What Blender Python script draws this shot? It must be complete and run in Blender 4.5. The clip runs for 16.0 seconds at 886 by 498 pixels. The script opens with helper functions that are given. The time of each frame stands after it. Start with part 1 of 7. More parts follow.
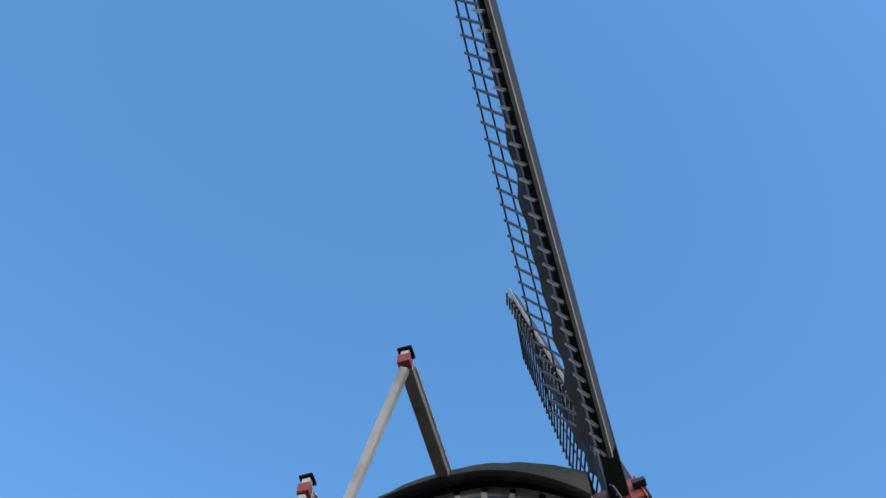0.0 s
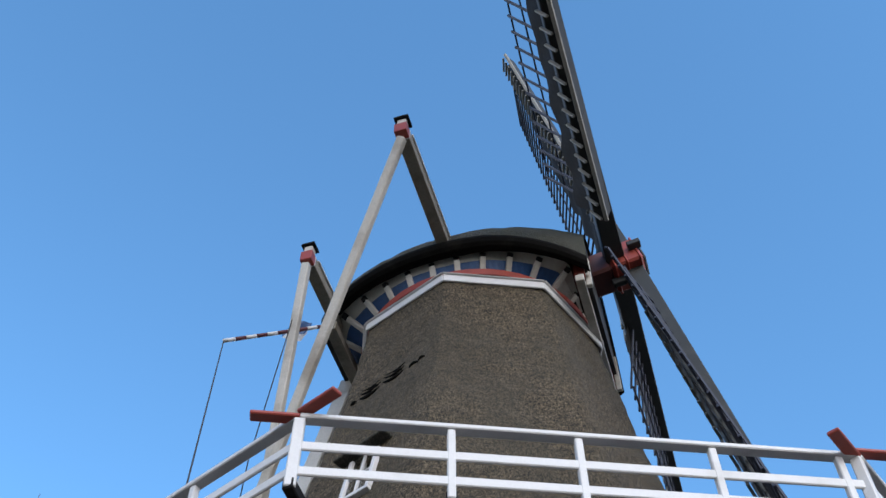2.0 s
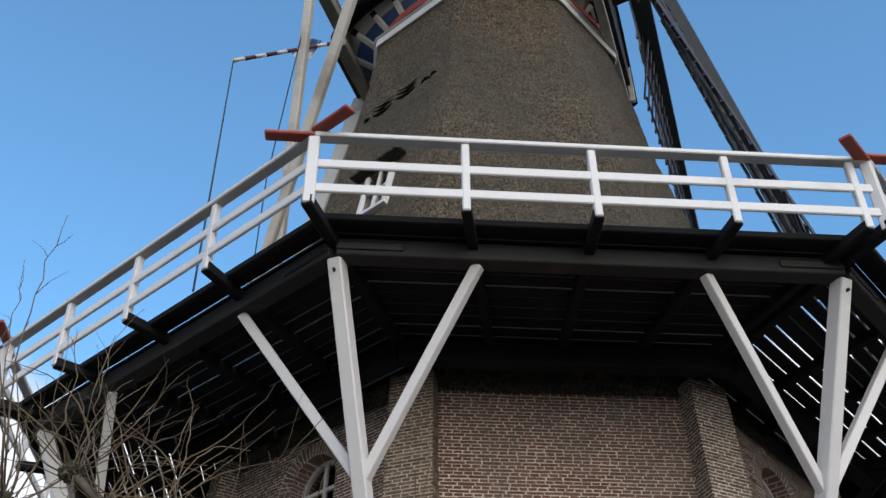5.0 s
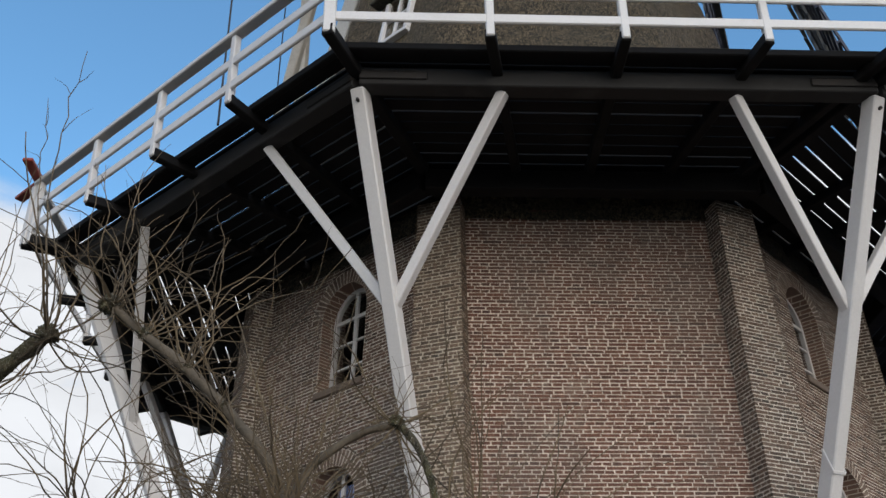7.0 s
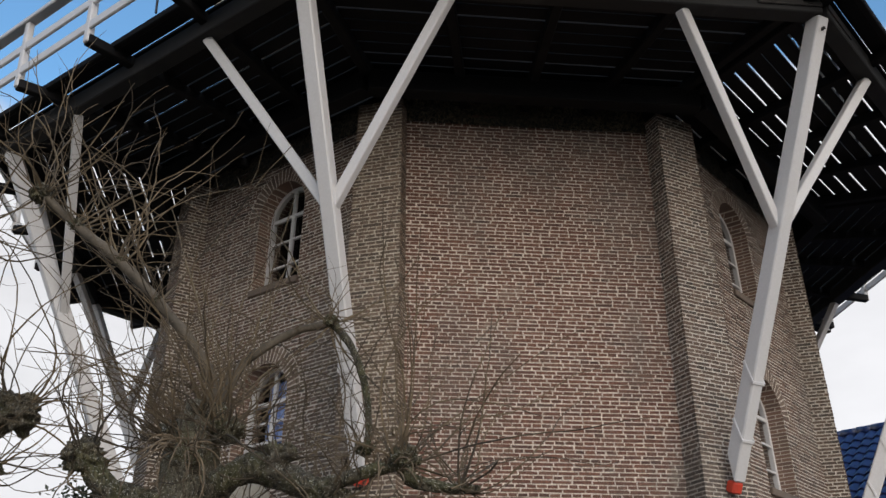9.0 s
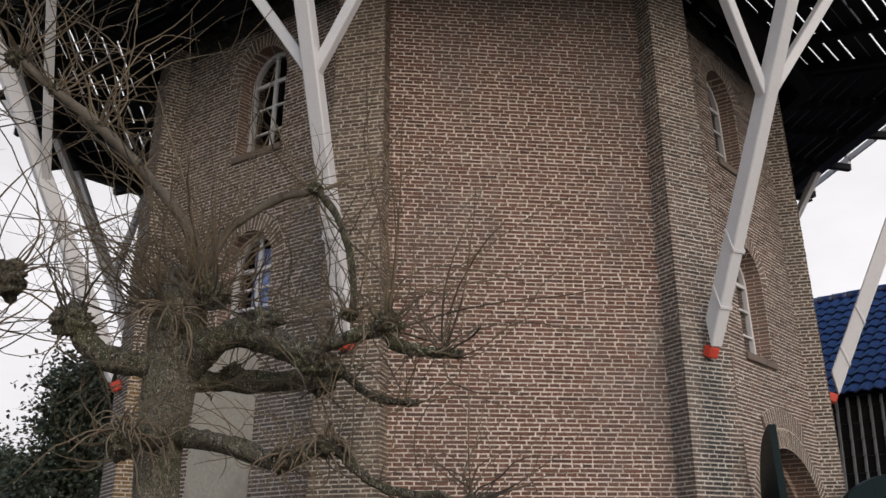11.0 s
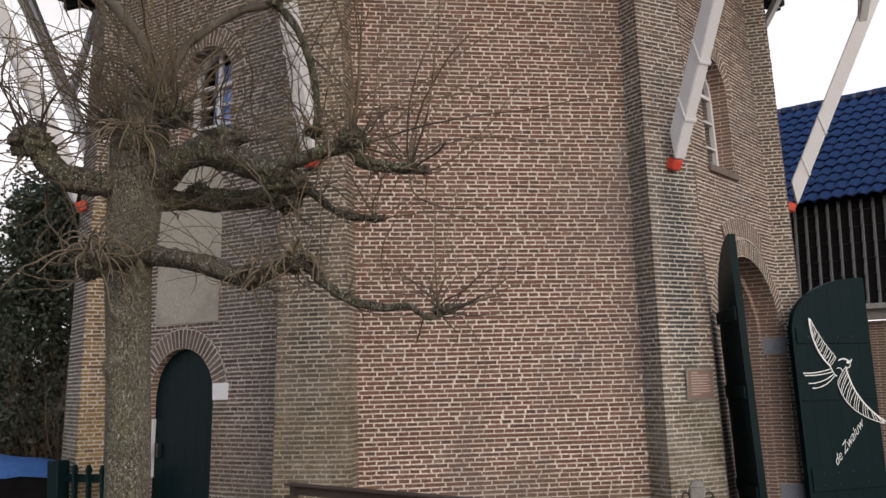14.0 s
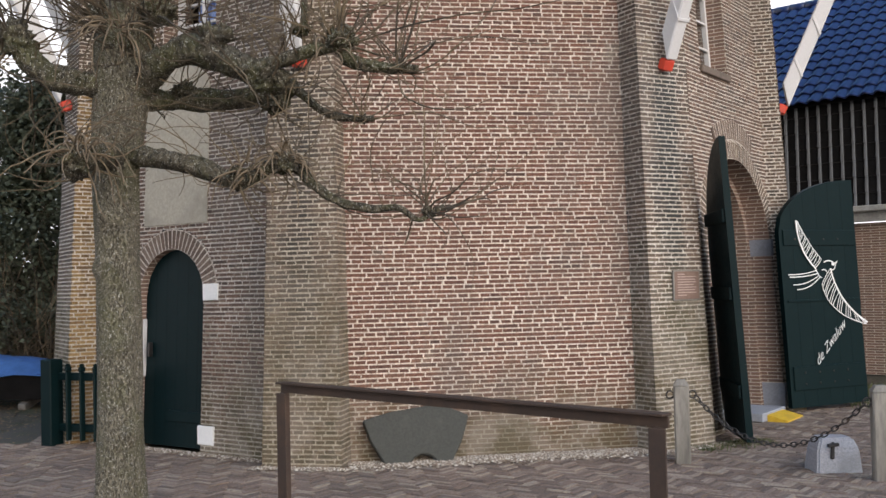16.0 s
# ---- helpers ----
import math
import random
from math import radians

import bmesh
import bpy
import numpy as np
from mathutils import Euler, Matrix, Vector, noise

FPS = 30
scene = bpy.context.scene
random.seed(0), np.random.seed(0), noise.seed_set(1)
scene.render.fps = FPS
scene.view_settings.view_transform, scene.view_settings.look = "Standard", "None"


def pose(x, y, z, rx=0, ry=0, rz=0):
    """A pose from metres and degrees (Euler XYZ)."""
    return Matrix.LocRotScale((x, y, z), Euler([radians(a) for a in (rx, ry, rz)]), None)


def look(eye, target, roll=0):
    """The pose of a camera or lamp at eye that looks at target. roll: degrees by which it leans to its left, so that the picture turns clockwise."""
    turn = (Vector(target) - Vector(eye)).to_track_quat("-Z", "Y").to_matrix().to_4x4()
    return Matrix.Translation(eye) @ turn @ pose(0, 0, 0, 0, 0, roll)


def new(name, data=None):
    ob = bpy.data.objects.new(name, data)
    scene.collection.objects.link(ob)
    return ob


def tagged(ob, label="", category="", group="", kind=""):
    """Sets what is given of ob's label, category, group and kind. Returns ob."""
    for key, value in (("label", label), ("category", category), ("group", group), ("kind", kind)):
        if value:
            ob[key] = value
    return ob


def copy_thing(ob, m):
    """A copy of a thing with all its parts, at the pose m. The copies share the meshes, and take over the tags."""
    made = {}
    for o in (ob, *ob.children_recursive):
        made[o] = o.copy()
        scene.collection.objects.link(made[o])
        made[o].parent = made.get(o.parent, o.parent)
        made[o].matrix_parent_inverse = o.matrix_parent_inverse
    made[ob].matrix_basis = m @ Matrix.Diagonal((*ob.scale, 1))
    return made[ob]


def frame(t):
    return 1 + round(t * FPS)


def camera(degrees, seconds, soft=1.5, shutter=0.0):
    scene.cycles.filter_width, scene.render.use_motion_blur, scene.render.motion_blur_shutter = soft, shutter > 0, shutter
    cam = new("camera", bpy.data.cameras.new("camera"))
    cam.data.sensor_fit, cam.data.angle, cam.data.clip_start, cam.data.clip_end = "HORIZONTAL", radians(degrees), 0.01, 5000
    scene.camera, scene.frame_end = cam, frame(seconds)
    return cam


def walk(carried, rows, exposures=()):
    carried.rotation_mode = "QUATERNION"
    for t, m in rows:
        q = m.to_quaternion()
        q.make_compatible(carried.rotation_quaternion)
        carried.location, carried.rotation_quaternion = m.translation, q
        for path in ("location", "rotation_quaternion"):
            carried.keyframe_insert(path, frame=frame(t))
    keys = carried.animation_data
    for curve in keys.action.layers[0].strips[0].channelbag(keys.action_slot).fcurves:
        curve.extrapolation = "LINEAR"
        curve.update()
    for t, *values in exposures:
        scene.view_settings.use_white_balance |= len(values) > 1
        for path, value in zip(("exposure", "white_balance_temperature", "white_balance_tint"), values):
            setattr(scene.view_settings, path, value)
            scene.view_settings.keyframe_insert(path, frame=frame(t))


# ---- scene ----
# camera: one spot on the paving, tilting slowly down the mill
EYE = (0.0, 0.0, 1.74)
PATH = (
    (0.0, 2.91, 67.79, -0.73), (0.5, 2.91, 64.77, -0.66), (1.0, 3.11, 61.50, -0.49), (1.5, 3.48, 58.47, -0.30),
    (2.0, 3.84, 55.08, -0.04), (2.5, 4.05, 52.60, 0.12), (3.0, 4.05, 49.59, 0.12), (3.5, 4.08, 47.35, 0.16),
    (4.0, 4.12, 44.74, 0.21), (6.5, 7.24, 32.31, 0.68), (7.0, 7.18, 30.11, 0.58), (7.5, 6.69, 28.46, -0.06),
    (8.0, 5.19, 27.20, 0.00), (8.5, 4.29, 26.18, 0.21), (9.0, 3.17, 24.77, 0.16), (11.5, 2.11, 15.44, 0.55),
    (12.0, 1.75, 13.41, 0.97), (12.5, 1.43, 11.76, 1.05), (13.0, 1.21, 10.42, 1.23), (13.5, 1.07, 8.70, 1.40),
    (14.0, 0.61, 7.34, 1.43), (14.5, 0.27, 6.10, 1.50), (15.0, 0.14, 4.32, 1.46), (15.5, 0.08, 2.88, 1.41),
    (16.0, -0.00, 1.91, 1.35))
cam = camera(46.12, 16.0)
walk(cam, [(t, pose(*EYE, 90 + p, r, y)) for t, y, p, r in PATH],
     exposures=((0.0, 1.25, 6280, 10), (1.6, 1.25, 6300, 10), (2.5, 1.25, 6720, 10), (4.0, 1.18, 6850, 9), (7.0, 0.82, 7050, 9), (9.0, 0.76, 7200, 11), (11.5, 0.80, 7400, 14), (13.5, 0.88, 7500, 15), (16.0, 1.38, 7300, 13)))

# ---------------------------------------------------------------- sky and sun
SUN_AZ, SUN_EL = radians(150), radians(24)          # behind the camera to its right, veiled by cloud
world = bpy.data.worlds.new("sky")
scene.world = world
world.use_nodes = True
wn, wl = world.node_tree.nodes, world.node_tree.links
wn.clear()
sky = wn.new("ShaderNodeTexSky")
sky.sky_type, sky.sun_disc = "NISHITA", False
sky.sun_elevation, sky.sun_rotation = SUN_EL, SUN_AZ
sky.air_density, sky.dust_density, sky.ozone_density = 1.0, 0.4, 2.0
coord = wn.new("ShaderNodeTexCoord")
sep = wn.new("ShaderNodeSeparateXYZ")
wl.new(coord.outputs["Generated"], sep.inputs[0])
cn = wn.new("ShaderNodeTexNoise")
cn.inputs["Scale"].default_value, cn.inputs["Detail"].default_value, cn.inputs["Roughness"].default_value = 2.6, 7, 0.55
cmap = wn.new("ShaderNodeMapping")
cmap.inputs["Scale"].default_value = (1, 1, 2.6)
cmap.inputs["Location"].default_value = (0.3, 0.1, 0.0)
wl.new(coord.outputs["Generated"], cmap.inputs[0])
wl.new(cmap.outputs[0], cn.inputs["Vector"])
low = wn.new("ShaderNodeMapRange")                   # clouds thicken toward the horizon
low.inputs[1].default_value, low.inputs[2].default_value = 0.64, 0.48
low.inputs[3].default_value, low.inputs[4].default_value = -0.35, 0.24
wl.new(sep.outputs[2], low.inputs[0])
addc = wn.new("ShaderNodeMath")
addc.operation = "ADD"
wl.new(cn.outputs["Fac"], addc.inputs[0])
wl.new(low.outputs[0], addc.inputs[1])
edge = wn.new("ShaderNodeMapRange")
edge.interpolation_type = "SMOOTHSTEP"
edge.inputs[1].default_value, edge.inputs[2].default_value = 0.44, 0.62
wl.new(addc.outputs[0], edge.inputs[0])
tone = wn.new("ShaderNodeMapRange")                  # grey bellies in the cloud
tone.inputs[1].default_value, tone.inputs[2].default_value = 0.35, 0.7
tone.inputs[3].default_value, tone.inputs[4].default_value = 0.78, 1.0
wl.new(cn.outputs["Fac"], tone.inputs[0])
ccol = wn.new("ShaderNodeMix")
ccol.data_type = "RGBA"
ccol.inputs[6].default_value, ccol.inputs[7].default_value = (0.0, 0.0, 0.0, 1), (4.2, 4.5, 5.1, 1)
wl.new(tone.outputs[0], ccol.inputs[0])
tint = wn.new("ShaderNodeMix")
tint.data_type, tint.blend_type = "RGBA", "MULTIPLY"
tint.inputs[0].default_value = 1.0
tint.inputs[7].default_value = (0.70, 1.07, 1.22, 1)
wl.new(sky.outputs[0], tint.inputs[6])
cmix = wn.new("ShaderNodeMix")
cmix.data_type = "RGBA"
wl.new(edge.outputs[0], cmix.inputs[0])
wl.new(tint.outputs[2], cmix.inputs[6])
wl.new(ccol.outputs[2], cmix.inputs[7])
bg = wn.new("ShaderNodeBackground")
bg.inputs["Strength"].default_value = 0.13
wl.new(cmix.outputs[2], bg.inputs["Color"])
wout = wn.new("ShaderNodeOutputWorld")
wl.new(bg.outputs[0], wout.inputs["Surface"])

sun_data = bpy.data.lights.new("sun", "SUN")
sun_data.energy, sun_data.angle, sun_data.color = 1.15, radians(60), (1.0, 0.94, 0.88)
sun = new("sun", sun_data)
sun_dir = Vector((math.sin(SUN_AZ) * math.cos(SUN_EL), math.cos(SUN_AZ) * math.cos(SUN_EL), math.sin(SUN_EL)))
sun.matrix_world = look(sun_dir * 60, (0, 0, 0))


# ---------------------------------------------------------------- materials
def nodes_of(name):
    m = bpy.data.materials.new(name)
    m.use_nodes = True
    nt = m.node_tree
    return m, nt, nt.nodes, nt.links, nt.nodes["Principled BSDF"]


def noise_node(n, l, scale, detail=5.0, rough=0.6, stretch=(1, 1, 1)):
    co = n.new("ShaderNodeTexCoord")
    mp = n.new("ShaderNodeMapping")
    mp.inputs["Scale"].default_value = stretch
    l.new(co.outputs["Object"], mp.inputs[0])
    t = n.new("ShaderNodeTexNoise")
    t.inputs["Scale"].default_value, t.inputs["Detail"].default_value, t.inputs["Roughness"].default_value = scale, detail, rough
    l.new(mp.outputs[0], t.inputs["Vector"])
    return t


def ramp(n, l, source, stops):
    r = n.new("ShaderNodeValToRGB")
    r.color_ramp.elements[0].position, r.color_ramp.elements[0].color = stops[0][0], (*stops[0][1], 1)
    r.color_ramp.elements[1].position, r.color_ramp.elements[1].color = stops[-1][0], (*stops[-1][1], 1)
    for p, c in stops[1:-1]:
        e = r.color_ramp.elements.new(p)
        e.color = (*c, 1)
    l.new(source, r.inputs[0])
    return r.outputs[0]


def blend(n, l, fac, a, b, kind="MIX"):
    m = n.new("ShaderNodeMix")
    m.data_type, m.blend_type = "RGBA", kind
    for sock, v in ((m.inputs[0], fac), (m.inputs[6], a), (m.inputs[7], b)):
        if isinstance(v, (int, float)):
            sock.default_value = v
        elif isinstance(v, tuple):
            sock.default_value = (*v, 1)
        else:
            l.new(v, sock)
    return m.outputs[2]


def bump(n, l, bsdf, source, strength, dist):
    b = n.new("ShaderNodeBump")
    b.inputs["Strength"].default_value, b.inputs["Distance"].default_value = strength, dist
    l.new(source, b.inputs["Height"])
    l.new(b.outputs[0], bsdf.inputs["Normal"])


def mask(n, l, source, lo, hi):
    m = n.new("ShaderNodeMapRange")
    m.interpolation_type = "SMOOTHSTEP"
    m.inputs[1].default_value, m.inputs[2].default_value = lo, hi
    l.new(source, m.inputs[0])
    return m.outputs[0]


def surface(name, color, worn, rough=0.6, grain=30.0, stain=1.6, amount=(0.5, 0.72), stretch=(1, 1, 1), relief=0.25, depth=0.003, metal=0.0, spread=0.18, spec=0.5):
    """Colour with fine grain, large stains of a second colour and a little relief."""
    m, nt, n, l, b = nodes_of(name)
    fine = noise_node(n, l, grain, 6, 0.65, stretch)
    wide = noise_node(n, l, stain, 6, 0.6, stretch)
    dark = tuple(c * (1 - spread) for c in color)
    light = tuple(min(1, c * (1 + spread)) for c in color)
    base = ramp(n, l, fine.outputs["Fac"], ((0.3, dark), (0.7, light)))
    out = blend(n, l, mask(n, l, wide.outputs["Fac"], *amount), base, worn)
    l.new(out, b.inputs["Base Color"])
    rr = n.new("ShaderNodeMapRange")
    rr.inputs[3].default_value, rr.inputs[4].default_value = max(0.05, rough - 0.12), min(1, rough + 0.12)
    l.new(fine.outputs["Fac"], rr.inputs[0])
    l.new(rr.outputs[0], b.inputs["Roughness"])
    b.inputs["Metallic"].default_value = metal
    b.inputs["Specular IOR Level"].default_value = spec
    bump(n, l, b, fine.outputs["Fac"], relief, depth)
    return m


def brick_material(name, pick, tones, soot=1.0, streak=0.0, wash=(0.36, 0.32, 0.26), washed=0.4, foot=0.0, reach=0.0):
    """Fired brick: one tone a piece, mottled, with soot, lichen and salt in stains; streak: black run-off below the strut feet; foot: green algae and pale salt in patches on the lowest courses."""
    m, nt, n, l, b = nodes_of(name)
    if pick == "island":
        src = n.new("ShaderNodeNewGeometry").outputs["Random Per Island"]
    else:
        src = n.new("ShaderNodeObjectInfo").outputs["Random"]
    base = ramp(n, l, src, tones)
    geo = n.new("ShaderNodeNewGeometry")

    def field(scale, detail, rough, squash=1.0):
        t = n.new("ShaderNodeTexNoise")
        t.inputs["Scale"].default_value, t.inputs["Detail"].default_value, t.inputs["Roughness"].default_value = scale, detail, rough
        mp = n.new("ShaderNodeMapping")
        mp.inputs["Scale"].default_value = (1, 1, squash)
        l.new(geo.outputs["Position"], mp.inputs[0])
        l.new(mp.outputs[0], t.inputs["Vector"])
        return t.outputs["Fac"]
    fine, wide, third, third_ = field(42, 6, 0.7), field(0.75, 7, 0.62, 0.45), field(2.3, 6, 0.6), field(14, 4, 0.6)
    pores = ramp(n, l, fine, ((0.34, (0.45, 0.43, 0.42)), (0.62, (1.0, 1.0, 1.0))))
    c1 = blend(n, l, 1.0, blend(n, l, 0.3, base, blend(n, l, mask(n, l, third_, 0.42, 0.7), base, (0.30, 0.18, 0.13))), pores, "MULTIPLY")
    c2 = blend(n, l, mask(n, l, wide, 0.47, 0.64), c1, blend(n, l, 0.62 * soot, c1, (0.105, 0.092, 0.080)))
    c3 = blend(n, l, mask(n, l, third, 0.58, 0.76), c2, blend(n, l, washed, c2, wash))
    if streak:
        s_ = n.new("ShaderNodeSeparateXYZ")
        l.new(geo.outputs["Position"], s_.inputs[0])
        up, down = mask(n, l, s_.outputs[2], 0.5, 2.2), mask(n, l, s_.outputs[2], 4.05, 3.75)
        mul = n.new("ShaderNodeMath")
        mul.operation = "MULTIPLY"
        l.new(up, mul.inputs[0])
        l.new(down, mul.inputs[1])
        # two runs, one down the middle of each pier beside the front face
        near_line = None
        for k in (-22.5, 22.5):
            ang = radians(9.39 + k)
            dot = n.new("ShaderNodeVectorMath")
            dot.operation = "DOT_PRODUCT"
            sub_ = n.new("ShaderNodeVectorMath")
            sub_.operation = "SUBTRACT"
            sub_.inputs[1].default_value = (-0.24 + 5 * math.sin(ang), 15 - 5 * math.cos(ang), 0)
            l.new(geo.outputs["Position"], sub_.inputs[0])
            l.new(sub_.outputs[0], dot.inputs[0])
            dot.inputs[1].default_value = (math.cos(ang), math.sin(ang), 0)
            ab_ = n.new("ShaderNodeMath")
            ab_.operation = "ABSOLUTE"
            l.new(dot.outputs["Value"], ab_.inputs[0])
            wob_ = n.new("ShaderNodeMath")
            wob_.operation = "MULTIPLY_ADD"
            wob_.inputs[1].default_value, wob_.inputs[2].default_value = -0.5, 0.25
            l.new(field(2.0, 6, 0.65, 0.3), wob_.inputs[0])
            addw = n.new("ShaderNodeMath")
            addw.operation = "ADD"
            l.new(ab_.outputs[0], addw.inputs[0])
            l.new(wob_.outputs[0], addw.inputs[1])
            line_ = mask(n, l, addw.outputs[0], 0.27, 0.07)
            if near_line is None:
                near_line = line_
            else:
                mx = n.new("ShaderNodeMath")
                mx.operation = "MAXIMUM"
                l.new(near_line, mx.inputs[0])
                l.new(line_, mx.inputs[1])
                near_line = mx.outputs[0]
        run = near_line
        mul2 = n.new("ShaderNodeMath")
        mul2.operation = "MULTIPLY"
        l.new(mul.outputs[0], mul2.inputs[0])
        l.new(run, mul2.inputs[1])
        c3 = blend(n, l, mul2.outputs[0], c3, blend(n, l, streak, c3, (0.035, 0.036, 0.034)))
    if foot:
        f_ = n.new("ShaderNodeSeparateXYZ")
        l.new(geo.outputs["Position"], f_.inputs[0])
        rough_top = n.new("ShaderNodeMath")                 # a ragged upper edge
        rough_top.operation = "MULTIPLY_ADD"
        rough_top.inputs[1].default_value = -2.2
        l.new(field(1.3, 6, 0.6), rough_top.inputs[0])
        l.new(f_.outputs[2], rough_top.inputs[2])
        damp = mask(n, l, rough_top.outputs[0], reach - 0.2, reach * 0.6 - 1.0)
        patch = mask(n, l, field(3.1, 5, 0.6), 0.42, 0.60)
        c3 = blend(n, l, damp, c3, blend(n, l, foot, c3, blend(n, l, patch, (0.075, 0.068, 0.030), (0.20, 0.175, 0.135))))
    l.new(c3, b.inputs["Base Color"])
    b.inputs["Roughness"].default_value = 0.88
    bump(n, l, b, fine, 0.8, 0.006)
    return m


TONES = ((0.0, (0.096, 0.053, 0.042)), (0.12, (0.138, 0.066, 0.048)), (0.5, (0.167, 0.075, 0.052)), (0.85, (0.192, 0.086, 0.058)), (1.0, (0.212, 0.114, 0.082)))
SIDE_TONES = ((0.0, (0.074, 0.056, 0.045)), (0.2, (0.125, 0.080, 0.062)), (0.55, (0.165, 0.100, 0.074)), (0.85, (0.205, 0.126, 0.092)), (1.0, (0.24, 0.17, 0.135)))
BRICK = brick_material("brick_wall", "island", TONES, 0.8, foot=0.6)
PIER = brick_material("pier_brick", "island", ((0.0, (0.078, 0.066, 0.056)), (0.4, (0.132, 0.096, 0.074)), (0.75, (0.172, 0.118, 0.088)), (1.0, (0.215, 0.158, 0.12))), 0.8, 0.95, (0.34, 0.29, 0.22), 0.55, foot=0.6, reach=1.6)
PIER_TAN = brick_material("tan_pier_brick", "island", ((0.0, (0.10, 0.080, 0.062)), (0.4, (0.165, 0.122, 0.090)), (0.75, (0.205, 0.148, 0.108)), (1.0, (0.25, 0.185, 0.138))), 0.6, 0.6, (0.32, 0.26, 0.185), 0.6, foot=0.45, reach=1.6)
PIER_OCHRE = brick_material("ochre_pier_brick", "island", ((0.0, (0.16, 0.10, 0.045)), (0.5, (0.29, 0.18, 0.07)), (1.0, (0.36, 0.24, 0.11))), 0.4, 0.0, (0.36, 0.25, 0.10), 0.6)
ARCH = brick_material("arch_brick", "island", ((0.0, (0.125, 0.086, 0.066)), (0.5, (0.185, 0.132, 0.10)), (1.0, (0.25, 0.188, 0.15))), 0.4)
SIDE_BRICK = brick_material("side_wall_brick", "island", SIDE_TONES, 0.9, 0.0, (0.30, 0.25, 0.19), 0.4, foot=0.7)
BRICK_PIECE = brick_material("brick_piece", "object", TONES, 0.8, foot=0.6)
PAVER = brick_material("paving_brick", "island", ((0.0, (0.13, 0.10, 0.085)), (0.4, (0.22, 0.165, 0.138)), (0.75, (0.31, 0.245, 0.20)), (1.0, (0.42, 0.36, 0.29))), 0.5)
PAVER_PIECE = brick_material("paving_piece", "object", ((0.0, (0.13, 0.10, 0.085)), (0.4, (0.22, 0.165, 0.138)), (0.75, (0.31, 0.245, 0.20)), (1.0, (0.42, 0.36, 0.29))), 0.5)
PIER_MORTAR = brick_material("pier_mortar", "island", ((0.0, (0.74, 0.68, 0.59)), (1.0, (0.84, 0.78, 0.69))), 0.45, 0.2, (0.54, 0.48, 0.40), 0.5, foot=0.5, reach=1.2)
STAINED_MORTAR = brick_material("stained_mortar", "island", ((0.0, (0.58, 0.51, 0.41)), (1.0, (0.70, 0.625, 0.51))), 0.75, 0.0, (0.40, 0.34, 0.25), 0.6, foot=0.45, reach=1.6)
MORTAR = brick_material("mortar", "island", ((0.0, (0.74, 0.65, 0.555)), (1.0, (0.86, 0.77, 0.665))), 0.65, 0.0, (0.46, 0.40, 0.33), 0.5, foot=0.75)
# dark cut reed, taken near-black to carry shade under the eave and in notches
SHADED_REED = surface("shaded_reed_ends", (0.008, 0.0075, 0.007), (0.014, 0.013, 0.011), 0.95, 40, 3, spread=0.4, relief=0.8, depth=0.02, spec=0.05)
WHITE = surface("white_paint", (0.63, 0.62, 0.62), (0.47, 0.45, 0.42), 0.42, 40, 1.3, (0.55, 0.85), spread=0.05, relief=0.12)
WHITE_OLD = surface("weathered_white_paint", (0.56, 0.54, 0.50), (0.30, 0.27, 0.23), 0.6, 30, 1.1, (0.42, 0.75), spread=0.12)
TAR = surface("tarred_wood", (0.008, 0.0075, 0.008), (0.016, 0.015, 0.015), 0.75, 24, 1.4, (0.5, 0.75), spread=0.4, spec=0.2)
TAR_GREY = surface("worn_tarred_wood", (0.012, 0.0118, 0.0125), (0.036, 0.034, 0.034), 0.7, 24, 1.8, (0.5, 0.75), spread=0.3)
RED = surface("red_paint", (0.29, 0.045, 0.03), (0.15, 0.03, 0.022), 0.5, 30, 2.0, (0.5, 0.8), spread=0.12)
BRIGHT_RED = surface("bright_red_paint", (0.62, 0.06, 0.03), (0.42, 0.05, 0.035), 0.45, 30, 2.5, (0.5, 0.8), spread=0.1)
GREEN = surface("dark_green_paint", (0.0020, 0.0115, 0.0130), (0.005, 0.016, 0.017), 0.48, 20, 1.5, (0.45, 0.75), spread=0.12, relief=0.1, spec=0.13)
BLUE = surface("blue_paint", (0.014, 0.062, 0.18), (0.010, 0.036, 0.095), 0.5, 20, 2.0, (0.45, 0.75))
BEAM = surface("grey_weathered_wood", (0.25, 0.225, 0.185), (0.13, 0.115, 0.095), 0.8, 20, 1.5, (0.45, 0.75), stretch=(1, 1, 0.5))
PLASTER = surface("old_plaster", (0.40, 0.36, 0.29), (0.28, 0.25, 0.20), 0.9, 30, 1.6, (0.45, 0.7))
CORTEN = surface("rusted_steel", (0.048, 0.030, 0.022), (0.10, 0.055, 0.034), 0.65, 35, 2.5, (0.45, 0.75), metal=0.2)
GRANITE = surface("granite", (0.30, 0.31, 0.34), (0.20, 0.21, 0.22), 0.7, 70, 2.4, (0.48, 0.72), spread=0.35)
SLAB = surface("millstone", (0.048, 0.05, 0.044), (0.085, 0.085, 0.074), 0.85, 45, 2.4, (0.5, 0.75), spread=0.25)
STEEL = surface("old_iron", (0.05, 0.048, 0.048), (0.12, 0.075, 0.05), 0.5, 60, 4, (0.55, 0.8), metal=0.7)
OAK = surface("weathered_oak", (0.21, 0.195, 0.17), (0.10, 0.092, 0.08), 0.85, 30, 3, (0.45, 0.7), stretch=(1, 1, 0.2), spread=0.3)
TWIG = surface("twig_bark", (0.155, 0.114, 0.068), (0.045, 0.036, 0.026), 0.8, 12, 1.6, (0.40, 0.66), spread=0.4)
